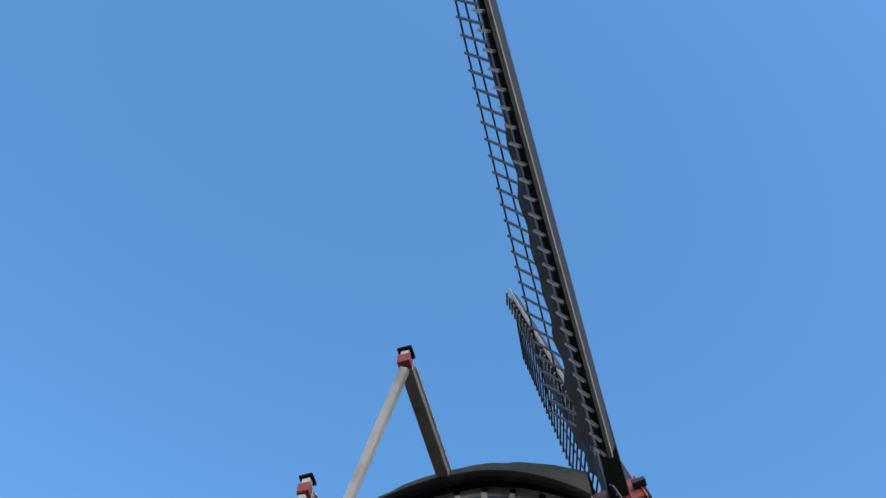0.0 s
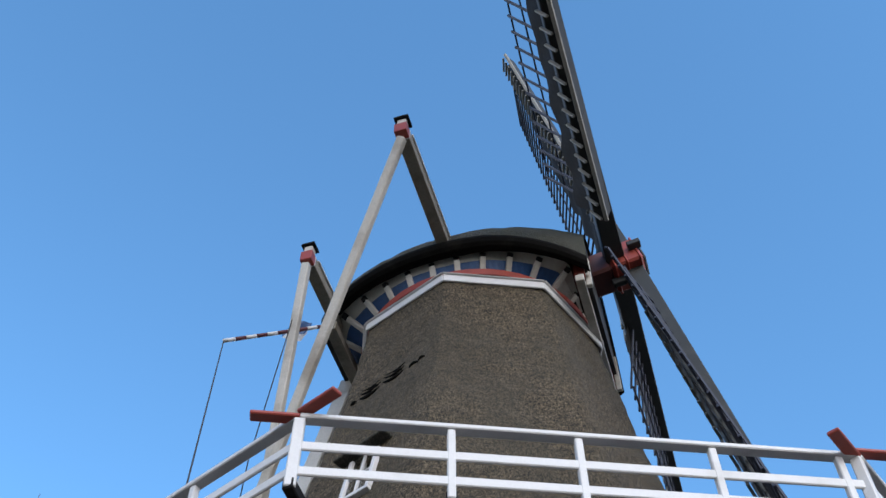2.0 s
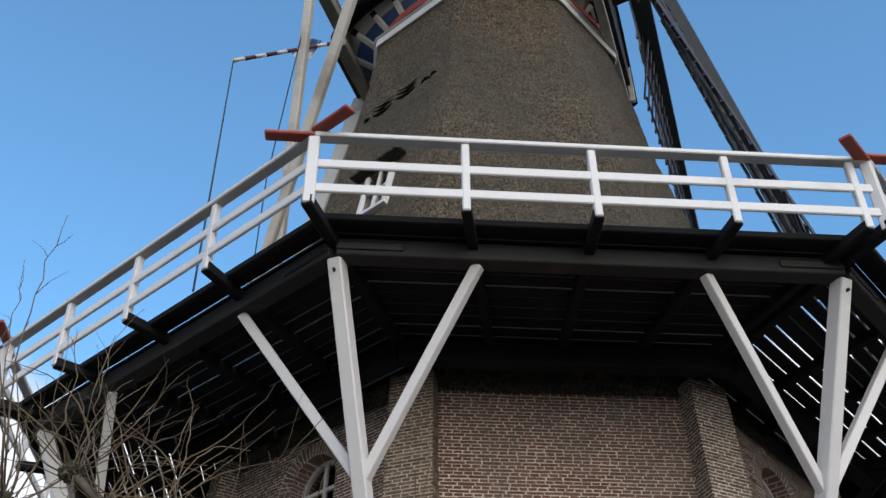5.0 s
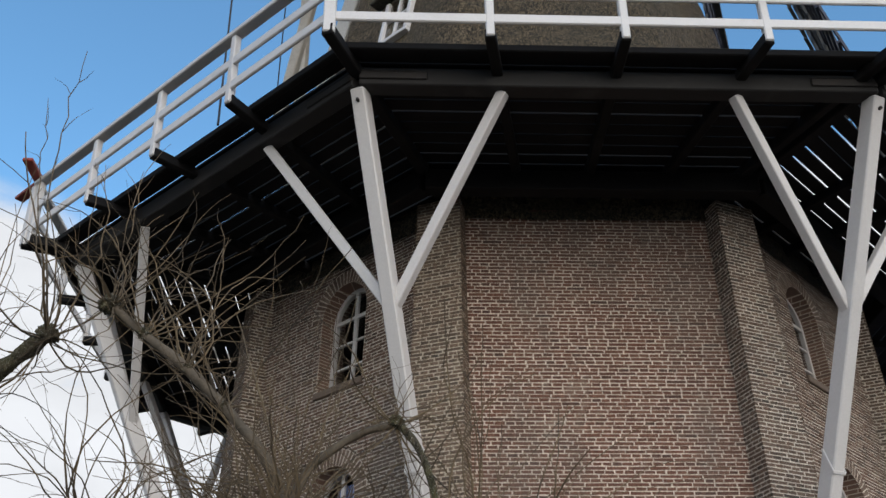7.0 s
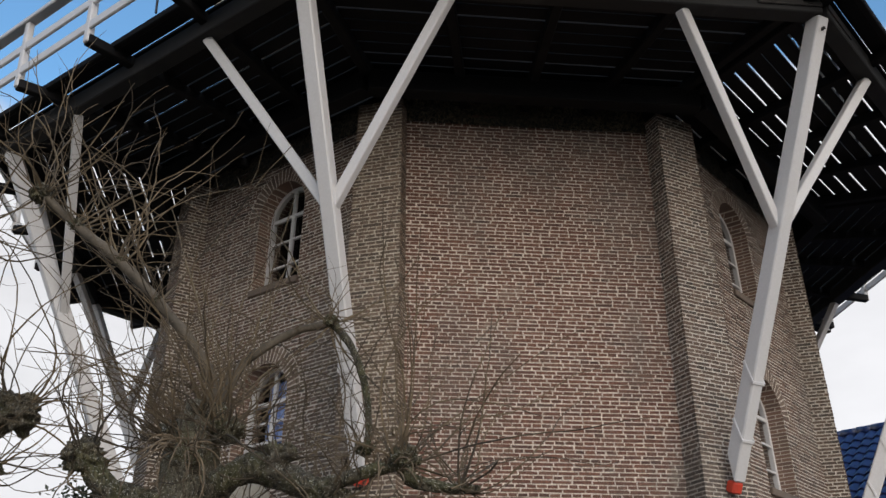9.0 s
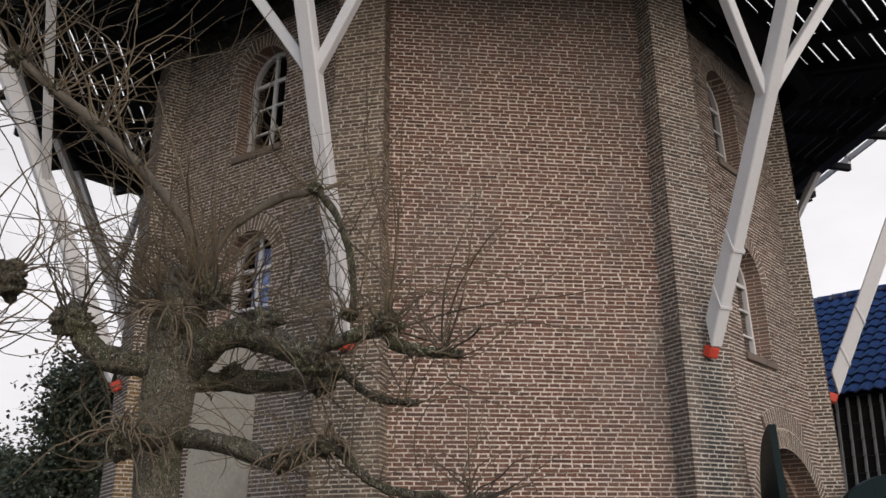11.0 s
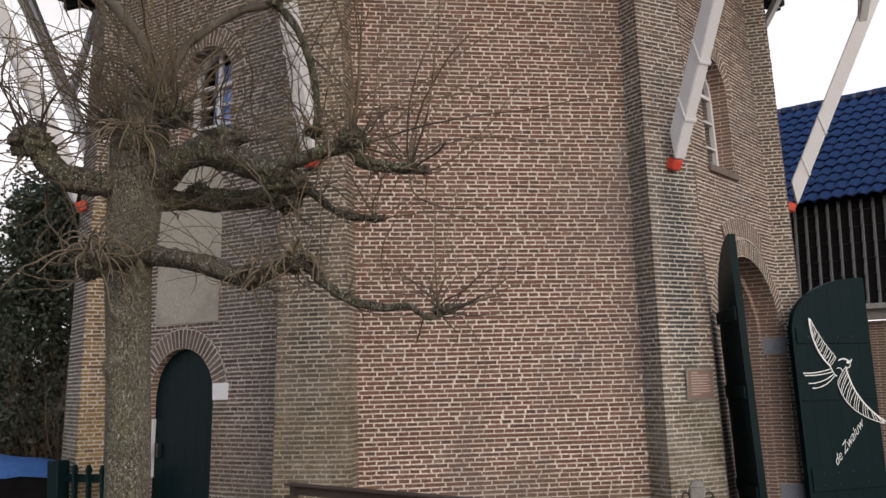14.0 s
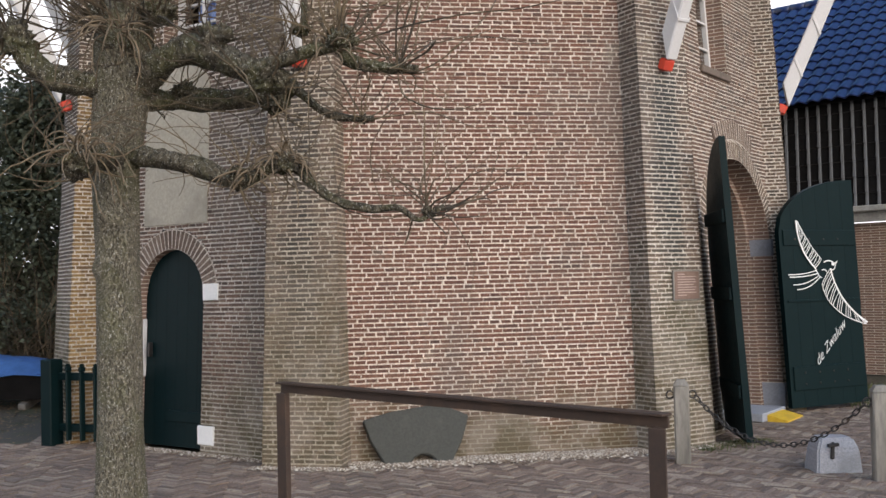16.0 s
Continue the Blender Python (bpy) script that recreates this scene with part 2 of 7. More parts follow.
GRAVEL = brick_material("gravel", "island", ((0.0, (0.13, 0.10, 0.075)), (0.35, (0.30, 0.25, 0.20)), (0.7, (0.50, 0.45, 0.38)), (1.0, (0.78, 0.74, 0.66))), 0.1, 0.0, (0.3, 0.26, 0.2), 0.2)
EARTH = surface("earth", (0.055, 0.045, 0.032), (0.035, 0.040, 0.018), 0.95, 18, 1.1, (0.42, 0.62), spread=0.6, relief=0.8, depth=0.02)
JOINT = surface("sandy_joint", (0.055, 0.05, 0.04), (0.045, 0.055, 0.028), 0.95, 50, 1.2, (0.45, 0.7), spread=0.3)
TILE = surface("blue_glazed_tile", (0.013, 0.028, 0.098), (0.022, 0.042, 0.12), 0.32, 12, 1.5, (0.45, 0.75), spread=0.25, relief=0.05)
BATTEN = surface("grey_tile_roll", (0.15, 0.16, 0.17), (0.08, 0.088, 0.096), 0.6, 30, 2)
WHITE_STONE = surface("whitewashed_stone", (0.80, 0.79, 0.77), (0.62, 0.60, 0.56), 0.7, 30, 6, (0.55, 0.8), spread=0.05)
STONE = surface("blue_grey_stone", (0.27, 0.29, 0.33), (0.20, 0.21, 0.23), 0.7, 40, 3)
YELLOW = surface("yellow_paint", (0.62, 0.40, 0.04), (0.48, 0.31, 0.05), 0.5, 30, 3)
ZINC = surface("pale_gutter_paint", (0.36, 0.36, 0.34), (0.24, 0.24, 0.22), 0.5, 30, 2)
ROPE = surface("dark_rope", (0.03, 0.03, 0.035), (0.05, 0.05, 0.05), 0.9)
SAILWOOD = surface("dark_sail_wood", (0.022, 0.024, 0.024), (0.06, 0.058, 0.052), 0.6, 24, 1.6, (0.5, 0.75), spread=0.25)
# the head's red, darkened to carry the shade on the shaft
SHADED_RED = surface("shaded_red_paint", (0.075, 0.016, 0.014), (0.045, 0.012, 0.012), 0.6, 30, 2.0, (0.5, 0.8))
SOFFIT = surface("dull_soffit_paint", (0.34, 0.33, 0.295), (0.20, 0.19, 0.165), 0.7, 30, 1.1, (0.42, 0.75), spread=0.12)
SAILGREY = surface("grey_sail_board", (0.024, 0.025, 0.026), (0.014, 0.015, 0.017), 0.7, 24, 1.6, (0.48, 0.72), spread=0.25)
LATH = surface("pale_lath", (0.30, 0.285, 0.25), (0.17, 0.16, 0.14), 0.7, 24, 2)
LATTICE = surface("blue_black_lattice", (0.02, 0.024, 0.045), (0.04, 0.04, 0.05), 0.6, 24, 2)
TARP = surface("blue_tarpaulin", (0.05, 0.13, 0.33), (0.03, 0.09, 0.24), 0.4, 12, 2)
DARKLEAF = surface("evergreen_leaf", (0.088, 0.106, 0.066), (0.052, 0.064, 0.042), 0.7, 8, 1.2, (0.42, 0.66), spread=0.4)
SHRUBLEAF = surface("shrub_leaf", (0.075, 0.078, 0.045), (0.05, 0.046, 0.03), 0.8, 8, 1.2, (0.42, 0.66), spread=0.4)
LITTER = surface("leaf_litter", (0.16, 0.11, 0.065), (0.08, 0.06, 0.04), 0.9, 9, 3, spread=0.4)
SILL = surface("brown_sill_brick", (0.15, 0.115, 0.092), (0.09, 0.072, 0.06), 0.85, 40, 4)
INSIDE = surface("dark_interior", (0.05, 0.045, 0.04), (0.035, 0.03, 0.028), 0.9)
CURTAIN = surface("blue_curtain", (0.20, 0.31, 0.64), (0.14, 0.23, 0.52), 0.9, 30, 3)
BRONZE = surface("brown_plaque", (0.19, 0.125, 0.10), (0.14, 0.095, 0.08), 0.45, 30, 3, relief=0.1)
CHALK = surface("white_lettering", (0.78, 0.78, 0.76), (0.66, 0.66, 0.64), 0.6, 30, 3, spread=0.04)
PALEINK = surface("pale_lettering", (0.42, 0.32, 0.28), (0.36, 0.28, 0.24), 0.6)
TAN_TWIG = surface("tan_twig", (0.165, 0.122, 0.078), (0.075, 0.056, 0.037), 0.8, 14, 2.0, (0.45, 0.7), spread=0.35)
GRASS = surface("grass_blade", (0.07, 0.085, 0.03), (0.12, 0.10, 0.05), 0.8, 9, 2, spread=0.4)


def thatch_material(name, dark, light, moss):
    m, nt, n, l, b = nodes_of(name)
    ends = noise_node(n, l, 27, 9, 0.85, (1, 1, 0.75))
    lay = noise_node(n, l, 4.5, 5, 0.6, (1, 1, 1.6))
    wide = noise_node(n, l, 0.45, 6, 0.6, (1, 1, 0.6))
    base = ramp(n, l, ends.outputs["Fac"], ((0.43, dark), (0.50, tuple(0.36 * (a + c) for a, c in zip(dark, light))), (0.575, light)))
    base = blend(n, l, mask(n, l, lay.outputs["Fac"], 0.45, 0.7), base, blend(n, l, 0.35, base, dark))
    base = blend(n, l, mask(n, l, wide.outputs["Fac"], 0.44, 0.62), base, blend(n, l, 0.5, base, moss))
    seams = noise_node(n, l, 2.2, 6, 0.7, (0.5, 0.5, 5.0))            # courses of reed
    base = blend(n, l, mask(n, l, seams.outputs["Fac"], 0.52, 0.68), base, blend(n, l, 0.4, base, dark))
    l.new(base, b.inputs["Base Color"])
    b.inputs["Roughness"].default_value = 0.95
    mixh = blend(n, l, 0.35, ends.outputs["Fac"], lay.outputs["Fac"])
    bump(n, l, b, mixh, 1.0, 0.08)
    return m


THATCH = thatch_material("reed_thatch", (0.009, 0.008, 0.006), (0.235, 0.178, 0.108), (0.062, 0.054, 0.038))
CAPTHATCH = thatch_material("dark_cap_thatch", (0.035, 0.034, 0.028), (0.12, 0.112, 0.088), (0.05, 0.055, 0.035))


def coursed_brick(name):
    """Brick of reveals and hidden sides, coursed by height."""
    m, nt, n, l, b = nodes_of(name)
    geo = n.new("ShaderNodeNewGeometry")
    s = n.new("ShaderNodeSeparateXYZ")
    l.new(geo.outputs["Position"], s.inputs[0])
    add = n.new("ShaderNodeMath")
    add.operation = "ADD"
    l.new(s.outputs[0], add.inputs[0])
    add.inputs[1].default_value = 0.0
    cb = n.new("ShaderNodeCombineXYZ")
    l.new(add.outputs[0], cb.inputs[0])
    l.new(s.outputs[2], cb.inputs[1])
    t = n.new("ShaderNodeTexBrick")
    t.inputs["Scale"].default_value = 1.0
    t.inputs["Color1"].default_value, t.inputs["Color2"].default_value, t.inputs["Mortar"].default_value = (0.24, 0.145, 0.11, 1), (0.165, 0.11, 0.086, 1), (0.56, 0.48, 0.40, 1)
    t.inputs["Mortar Size"].default_value, t.inputs["Brick Width"].default_value, t.inputs["Row Height"].default_value = 0.005, 0.215, 0.0455
    l.new(cb.outputs[0], t.inputs["Vector"])
    l.new(t.outputs["Color"], b.inputs["Base Color"])
    b.inputs["Roughness"].default_value = 0.9
    inv = n.new("ShaderNodeMath")
    inv.operation = "SUBTRACT"
    inv.inputs[0].default_value = 1.0
    l.new(t.outputs["Fac"], inv.inputs[1])
    bump(n, l, b, inv.outputs[0], 0.6, 0.006)
    return m


COURSED = coursed_brick("coursed_brick")


def bark_material(name, light, dark, alga, scale):
    """Upright fissured plates with pale lichen specks and green algae."""
    m, nt, n, l, b = nodes_of(name)
    co = n.new("ShaderNodeTexCoord")
    mp = n.new("ShaderNodeMapping")
    mp.inputs["Scale"].default_value = (1, 1, 0.28)
    wob = n.new("ShaderNodeTexNoise")
    wob.inputs["Scale"].default_value, wob.inputs["Detail"].default_value = 9, 4
    l.new(co.outputs["Object"], wob.inputs["Vector"])
    add = n.new("ShaderNodeVectorMath")
    add.operation = "MULTIPLY_ADD"
    add.inputs[1].default_value = (0.07, 0.07, 0.07)
    l.new(wob.outputs["Color"], add.inputs[0])
    l.new(co.outputs["Object"], add.inputs[2])
    l.new(add.outputs[0], mp.inputs[0])
    v = n.new("ShaderNodeTexNoise")
    v.inputs["Scale"].default_value, v.inputs["Detail"].default_value, v.inputs["Roughness"].default_value = scale, 7, 0.72
    l.new(mp.outputs[0], v.inputs["Vector"])
    crack = mask(n, l, v.outputs["Fac"], 0.36, 0.54)
    fine = noise_node(n, l, 90, 6, 0.7)
    wide = noise_node(n, l, 3.4, 7, 0.7)
    spots = noise_node(n, l, 105, 4, 0.6, (1, 1, 0.7))
    plate = ramp(n, l, fine.outputs["Fac"], ((0.3, tuple(c * 0.6 for c in light)), (0.7, light)))
    c = blend(n, l, crack, dark, plate)
    c = blend(n, l, mask(n, l, wide.outputs["Fac"], 0.44, 0.62), c, blend(n, l, 0.65, c, alga))
    c = blend(n, l, mask(n, l, spots.outputs["Fac"], 0.58, 0.65), c, (0.46, 0.45, 0.39))
    l.new(c, b.inputs["Base Color"])
    b.inputs["Roughness"].default_value = 0.95
    bump(n, l, b, blend(n, l, 0.3, crack, fine.outputs["Fac"]), 1.0, 0.02)
    return m


BARK = bark_material("bark", (0.225, 0.20, 0.145), (0.034, 0.029, 0.019), (0.115, 0.112, 0.055), 110.0)
YOUNG = surface("smooth_young_bark", (0.120, 0.098, 0.072), (0.055, 0.046, 0.034), 0.85, 45, 5, (0.45, 0.7), stretch=(1, 1, 1), spread=0.3, relief=0.5)
LIMB = bark_material("limb_bark", (0.135, 0.116, 0.080), (0.022, 0.018, 0.012), (0.080, 0.082, 0.026), 48.0)


def glass_material():
    m, nt, n, l, b = nodes_of("window_glass")
    b.inputs["Base Color"].default_value = (0.9, 0.93, 0.95, 1)
    b.inputs["Transmission Weight"].default_value, b.inputs["Roughness"].default_value, b.inputs["IOR"].default_value = 1.0, 0.02, 1.45
    return m


GLASS = glass_material()


# ---------------------------------------------------------------- building helpers
def mesh_object(name, verts, faces, material, parent=None, smooth=False):
    me = bpy.data.meshes.new(name)
    me.from_pydata(verts, [], faces)
    me.materials.append(material)
    if smooth:
        me.polygons.foreach_set("use_smooth", [True] * len(me.polygons))
    ob = new(name, me)
    ob.parent = parent
    return ob


def part(name, bm, material, parent=None, label="", smooth=False):
    bmesh.ops.recalc_face_normals(bm, faces=bm.faces)
    me = bpy.data.meshes.new(name)
    bm.to_mesh(me)
    bm.free()
    me.materials.append(material)
    if smooth:
        me.polygons.foreach_set("use_smooth", [True] * len(me.polygons))
    ob = new(name, me)
    ob.parent = parent
    if label:
        ob["label"] = label
    return ob


def thing(name, label, category, group="", kind="", at=(0, 0, 0)):
    ob = new(name)
    ob.empty_display_size = 0.2
    ob.location = at
    return tagged(ob, label, category, group, kind)


def beam(p0, p1, w, h, up=(0, 0, 1), bevel=0.012, bm=None, taper=1.0):
    """A squared timber from p0 to p1: w across, h along up."""
    bm = bm or bmesh.new()
    p0, p1 = Vector(p0), Vector(p1)
    z = (p1 - p0).normalized()
    x = Vector(up).cross(z)
    if x.length < 1e-4:
        x = Vector((1, 0, 0)).cross(z)
    x.normalize()
    y = z.cross(x)
    made = []
    for p, k in ((p0, 1.0), (p1, taper)):
        for a, b in ((-1, -1), (1, -1), (1, 1), (-1, 1)):
            made.append(bm.verts.new(p + x * (a * w / 2 * k) + y * (b * h / 2 * k)))
    fs = [(0, 1, 2, 3), (4, 5, 6, 7), (0, 1, 5, 4), (1, 2, 6, 5), (2, 3, 7, 6), (3, 0, 4, 7)]
    faces = [bm.faces.new([made[i] for i in f]) for f in fs]
    if bevel:
        edges = list({e for f in faces for e in f.edges})
        bmesh.ops.bevel(bm, geom=edges, offset=bevel, segments=1, affect="EDGES")
    return bm


def block(lo, hi, bevel=0.01, m=None, bm=None):
    bm = bm or bmesh.new()
    r = bmesh.ops.create_cube(bm, size=1.0)
    lo, hi = Vector(lo), Vector(hi)
    mm = Matrix.Translation((lo + hi) / 2) @ Matrix.Diagonal((*(hi - lo), 1))
    bmesh.ops.transform(bm, matrix=mm, verts=r["verts"])
    if bevel:
        edges = list({e for v in r["verts"] for e in v.link_edges})
        out = bmesh.ops.bevel(bm, geom=edges, offset=bevel, segments=1, affect="EDGES")
        vs = list({v for f in out["faces"] for v in f.verts} | {v for v in r["verts"] if v.is_valid})
    else:
        vs = r["verts"]
    if m is not None:
        bmesh.ops.transform(bm, matrix=m, verts=vs)
    return bm


class Pieces:
    """Many small bodies gathered into one mesh."""

    def __init__(self):
        self.v, self.f = [], []

    def box5(self, c):
        """Four front corners, then the four behind them."""
        i = len(self.v)
        self.v.extend(c)
        self.f.extend(((i, i + 1, i + 2, i + 3), (i, i + 4, i + 5, i + 1), (i + 1, i + 5, i + 6, i + 2), (i + 2, i + 6, i + 7, i + 3), (i + 3, i + 7, i + 4, i)))

    def quad(self, a, b, c, d):
        i = len(self.v)
        self.v.extend((a, b, c, d))
        self.f.append((i, i + 1, i + 2, i + 3))

    def tube(self, pts, radii, sides=5, close=True):
        pts = [Vector(p) for p in pts]
        i0 = len(self.v)
        ref = Vector((0.31, 0.22, 0.92))
        for k, p in enumerate(pts):
            d = (pts[min(k + 1, len(pts) - 1)] - pts[max(k - 1, 0)]).normalized()
            x = d.cross(ref)
            if x.length < 0.05:
                x = d.cross(Vector((1, 0, 0)))
            x.normalize()
            y = d.cross(x)
            for s in range(sides):
                a = 2 * math.pi * s / sides
                self.v.append(p + (x * math.cos(a) + y * math.sin(a)) * radii[k])
        for k in range(len(pts) - 1):
            for s in range(sides):
                a, b = i0 + k * sides + s, i0 + k * sides + (s + 1) % sides
                self.f.append((a, b, b + sides, a + sides))
        if close:
            self.f.append(tuple(i0 + s for s in range(sides))[::-1])
            self.f.append(tuple(i0 + (len(pts) - 1) * sides + s for s in range(sides)))

    def object(self, name, material, parent=None, smooth=False):
        return mesh_object(name, [tuple(v) for v in self.v], self.f, material, parent, smooth)


def prism(outline, y0, y1, m=None, bm=None):
    """A flat outline in x and z, given depth along y."""
    bm = bm or bmesh.new()
    a = [bm.verts.new((x, y0, z)) for x, z in outline]
    b = [bm.verts.new((x, y1, z)) for x, z in outline]
    bm.faces.new(a)
    bm.faces.new(b[::-1])
    for i in range(len(a)):
        j = (i + 1) % len(a)
        bm.faces.new((a[i], b[i], b[j], a[j]))
    if m is not None:
        bmesh.ops.transform(bm, matrix=m, verts=a + b)
    return bm


def arch_outline(hw, z0, spring, rise=None, cx=0.0, steps=14):
    rise = rise or hw
    pts = [(cx - hw, z0), (cx + hw, z0)]
    for i in range(steps + 1):
        a = math.pi * i / steps
        pts.append((cx + hw * math.cos(a), spring + rise * math.sin(a)))
    return pts


# ---------------------------------------------------------------- the mill's plan: an octagon about one axis
MILL = Vector((-0.24, 15.0, 0.0))
FRONT = 9.39                              # how far the front face turns to the camera's right
FACES = (-45, 0, 45)


def out_dir(k):
    a = radians(FRONT + k)
    return Vector((math.sin(a), -math.cos(a), 0))


def side(k):
    """Pose of a face or corner: x along it, y inward from the mill's axis line, z up."""
    n = out_dir(k)
    t = Vector((-n.y, n.x, 0))
    m = Matrix(((t.x, -n.x, 0, MILL.x), (t.y, -n.y, 0, MILL.y), (0, 0, 1, 0), (0, 0, 0, 1)))
    return m


def on(k, u, v, z):
    """World place: u along the side, v out from the axis, z up."""
    return side(k) @ Vector((u, -v, z))


BRICK_TOP = 8.5
COURSE, LONG = 0.0455, 0.216
HALF = 1.468


def face_v(z, k=0):
    """How far a face stands out from the axis; the doorway side spreads a little more at its foot."""
    return 4.575 - 0.0495 * z + (0.075 * max(0.0, 1 - z / 8.5) if k == 45 else 0.0)


def pil_v(z):
    return 5.10 - 0.05 * z


def pil_w(z):
    return 0.40 - 0.0155 * z


# openings: side, centre, half width, sill, spring, rise, ring thickness
OPENINGS = {
    -45: [(-0.17, 0.53, 0.0, 1.66, 0.53, 0.22), (0.03, 0.43, 4.50, 5.20, 0.43, 0.21), (0.03, 0.41, 6.66, 7.68, 0.41, 0.21)],
    45: [(0.34, 1.08, 0.0, 2.10, 1.08, 0.22), (-0.05, 0.44, 4.22, 5.21, 0.44, 0.21), (-0.03, 0.42, 6.70, 7.66, 0.42, 0.21)],
    0: [],
}


def cut_at(k, z, ring=True):
    """Stretches of the course at z that openings and their arches take away."""
    cuts = []
    for cx, hw, z0, spring, rise, th in OPENINGS[k]:
        extra = th if ring else 0.0
        if z0 < z <= spring:
            cuts.append((cx - hw, cx + hw))
        elif spring < z < spring + rise + extra:
            q = (z - spring) / (rise + extra)
            w = (hw + extra) * math.sqrt(max(0.0, 1 - q * q))
            cuts.append((cx - w, cx + w))
    return cuts


def left_over(a, b, cuts):
    segs = [(a, b)]
    for c0, c1 in cuts:
        nxt = []
        for s0, s1 in segs:
            if c1 <= s0 or c0 >= s1:
                nxt.append((s0, s1))
            else:
                if c0 - s0 > 0.02:
                    nxt.append((s0, c0))
                if s1 - c1 > 0.02:
                    nxt.append((c1, s1))
        segs = nxt
    return segs


rng = random.Random(7)
wall_pieces, wall_mortar, singles = Pieces(), Pieces(), []
pier_pieces, tan_pieces, ochre_pieces, side_pieces, pier_mortar, stained_mortar = (Pieces() for _ in range(6))


def lay(left, right, z0, z1, cuts=None, pick=None, shift=0.0, into=None):
    """Lay brick courses between two rising edges; left(z) and right(z) give places."""
    n = int(round((z1 - z0) / COURSE))
    for i in range(n):
        za, zb = z0 + i * COURSE, z0 + (i + 1) * COURSE
        zm = (za + zb) / 2
        L, R = left(zm), right(zm)
        run = R - L
        W = run.length
        t = run / W
        La, Ra, Lb, Rb = left(za), right(za), left(zb), right(zb)
        rise = ((Lb + Rb) - (La + Ra)) / 2
        nrm = t.cross(rise.normalized()).normalized()
        cs = cuts(zm) if cuts else []
        pitch = LONG if i % 2 == 0 else LONG / 2
        off = shift + (pitch * 0.5 if i % 4 == 2 else (LONG / 4 if i % 2 else 0))
        x = -W / 2 - pitch + (off % pitch)
        for s0, s1 in left_over(-W / 2, W / 2, cs):
            c = (L + R) / 2
            (stained_mortar if into is tan_pieces else pier_mortar if into else wall_mortar).quad(c + t * s0 - rise / 2, c + t * s1 - rise / 2, c + t * s1 + rise / 2, c + t * s0 + rise / 2)
        size = pitch
        while x < W / 2:
            pitch = size * rng.uniform(0.90, 1.10)
            for s0, s1 in left_over(max(x, -W / 2), min(x + pitch, W / 2), cs) if x + pitch > -W / 2 else ():
                if s1 - s0 < 0.025:
                    continue
                g = 0.0078 + rng.uniform(-0.0020, 0.0020)
                whole = s1 - s0 > pitch - 1e-6
                s0, s1 = s0 + (g if s0 > -W / 2 + 1e-6 else -0.004), s1 - (g if s1 < W / 2 - 1e-6 else -0.004)
                c = (L + R) / 2
                d = 0.005 + rng.uniform(-0.003, 0.004)
                jz = rng.uniform(-0.0015, 0.0015)
                dz = rise * ((COURSE - (0.0160 if into else 0.0142)) / COURSE / 2)
                q = [c + t * (s0 + rng.uniform(-.0038, .0038)) - dz, c + t * (s1 + rng.uniform(-.0038, .0038)) - dz, c + t * (s1 + rng.uniform(-.0038, .0038)) + dz, c + t * (s0 + rng.uniform(-.0038, .0038)) + dz]
                q = [p + Vector((0, 0, jz + rng.uniform(-.0028, .0028))) for p in q]
                front = [p + nrm * d for p in q]
                back = [p - nrm * 0.012 for p in q]
                if pick and pick(zm, (s0 + s1) / 2) and len(singles) < 300 and whole:
                    singles.append((c + t * ((s0 + s1) / 2), t, nrm, s1 - s0, d))
                else:
                    (into or wall_pieces).box5(front + back)
            x += pitch


# ---------------------------------------------------------------- ground
GR = 900.0
ground = mesh_object("ground", [(-GR, -GR, -0.03), (GR, -GR, -0.03), (GR, GR, -0.03), (-GR, GR, -0.03)], [(0, 1, 2, 3)], EARTH)
tagged(ground, "bare brown earth with moss around the paved yard", "ground", kind="structure")

# ---------------------------------------------------------------- the brick base
tower = thing("wall_tower", "octagonal battered tower of brown brick with pale joints", "wall", kind="structure")


def edge_line(k, u, v):
    return lambda z: on(k, u(z) if callable(u) else u, v(z), z)


for k in FACES:
    lay(edge_line(k, -HALF, lambda z, k=k: face_v(z, k)), edge_line(k, HALF, lambda z, k=k: face_v(z, k)), 0.0, BRICK_TOP, (lambda z, k=k: cut_at(k, z)),
        (lambda z, x: 1.05 < z < 2.0 and -1.35 < x < 1.4) if k == 0 else None, into=None if k == 0 else side_pieces)
for k in (-67.5, -22.5, 22.5, 67.5):
    plain = tan_pieces if k == -22.5 else pier_pieces
    own = ochre_pieces if k == -67.5 else plain
    lay(edge_line(k, lambda z: -pil_w(z), pil_v), edge_line(k, pil_w, pil_v), 0.0, BRICK_TOP, shift=0.05, into=plain)
    # splayed sides of the corner pier
    for za, zb, acc in ((0.0, 92 * COURSE, own), (92 * COURSE, BRICK_TOP, plain)):
        lay(edge_line(k, pil_w, pil_v), edge_line(k + 22.5, -HALF, lambda z, k=k: face_v(z, k + 22.5)), za, zb, shift=0.03, into=acc)
    lay(edge_line(k - 22.5, HALF, lambda z, k=k: face_v(z, k - 22.5)), edge_line(k, lambda z: -pil_w(z), pil_v), 0.0, BRICK_TOP, shift=0.08, into=plain)


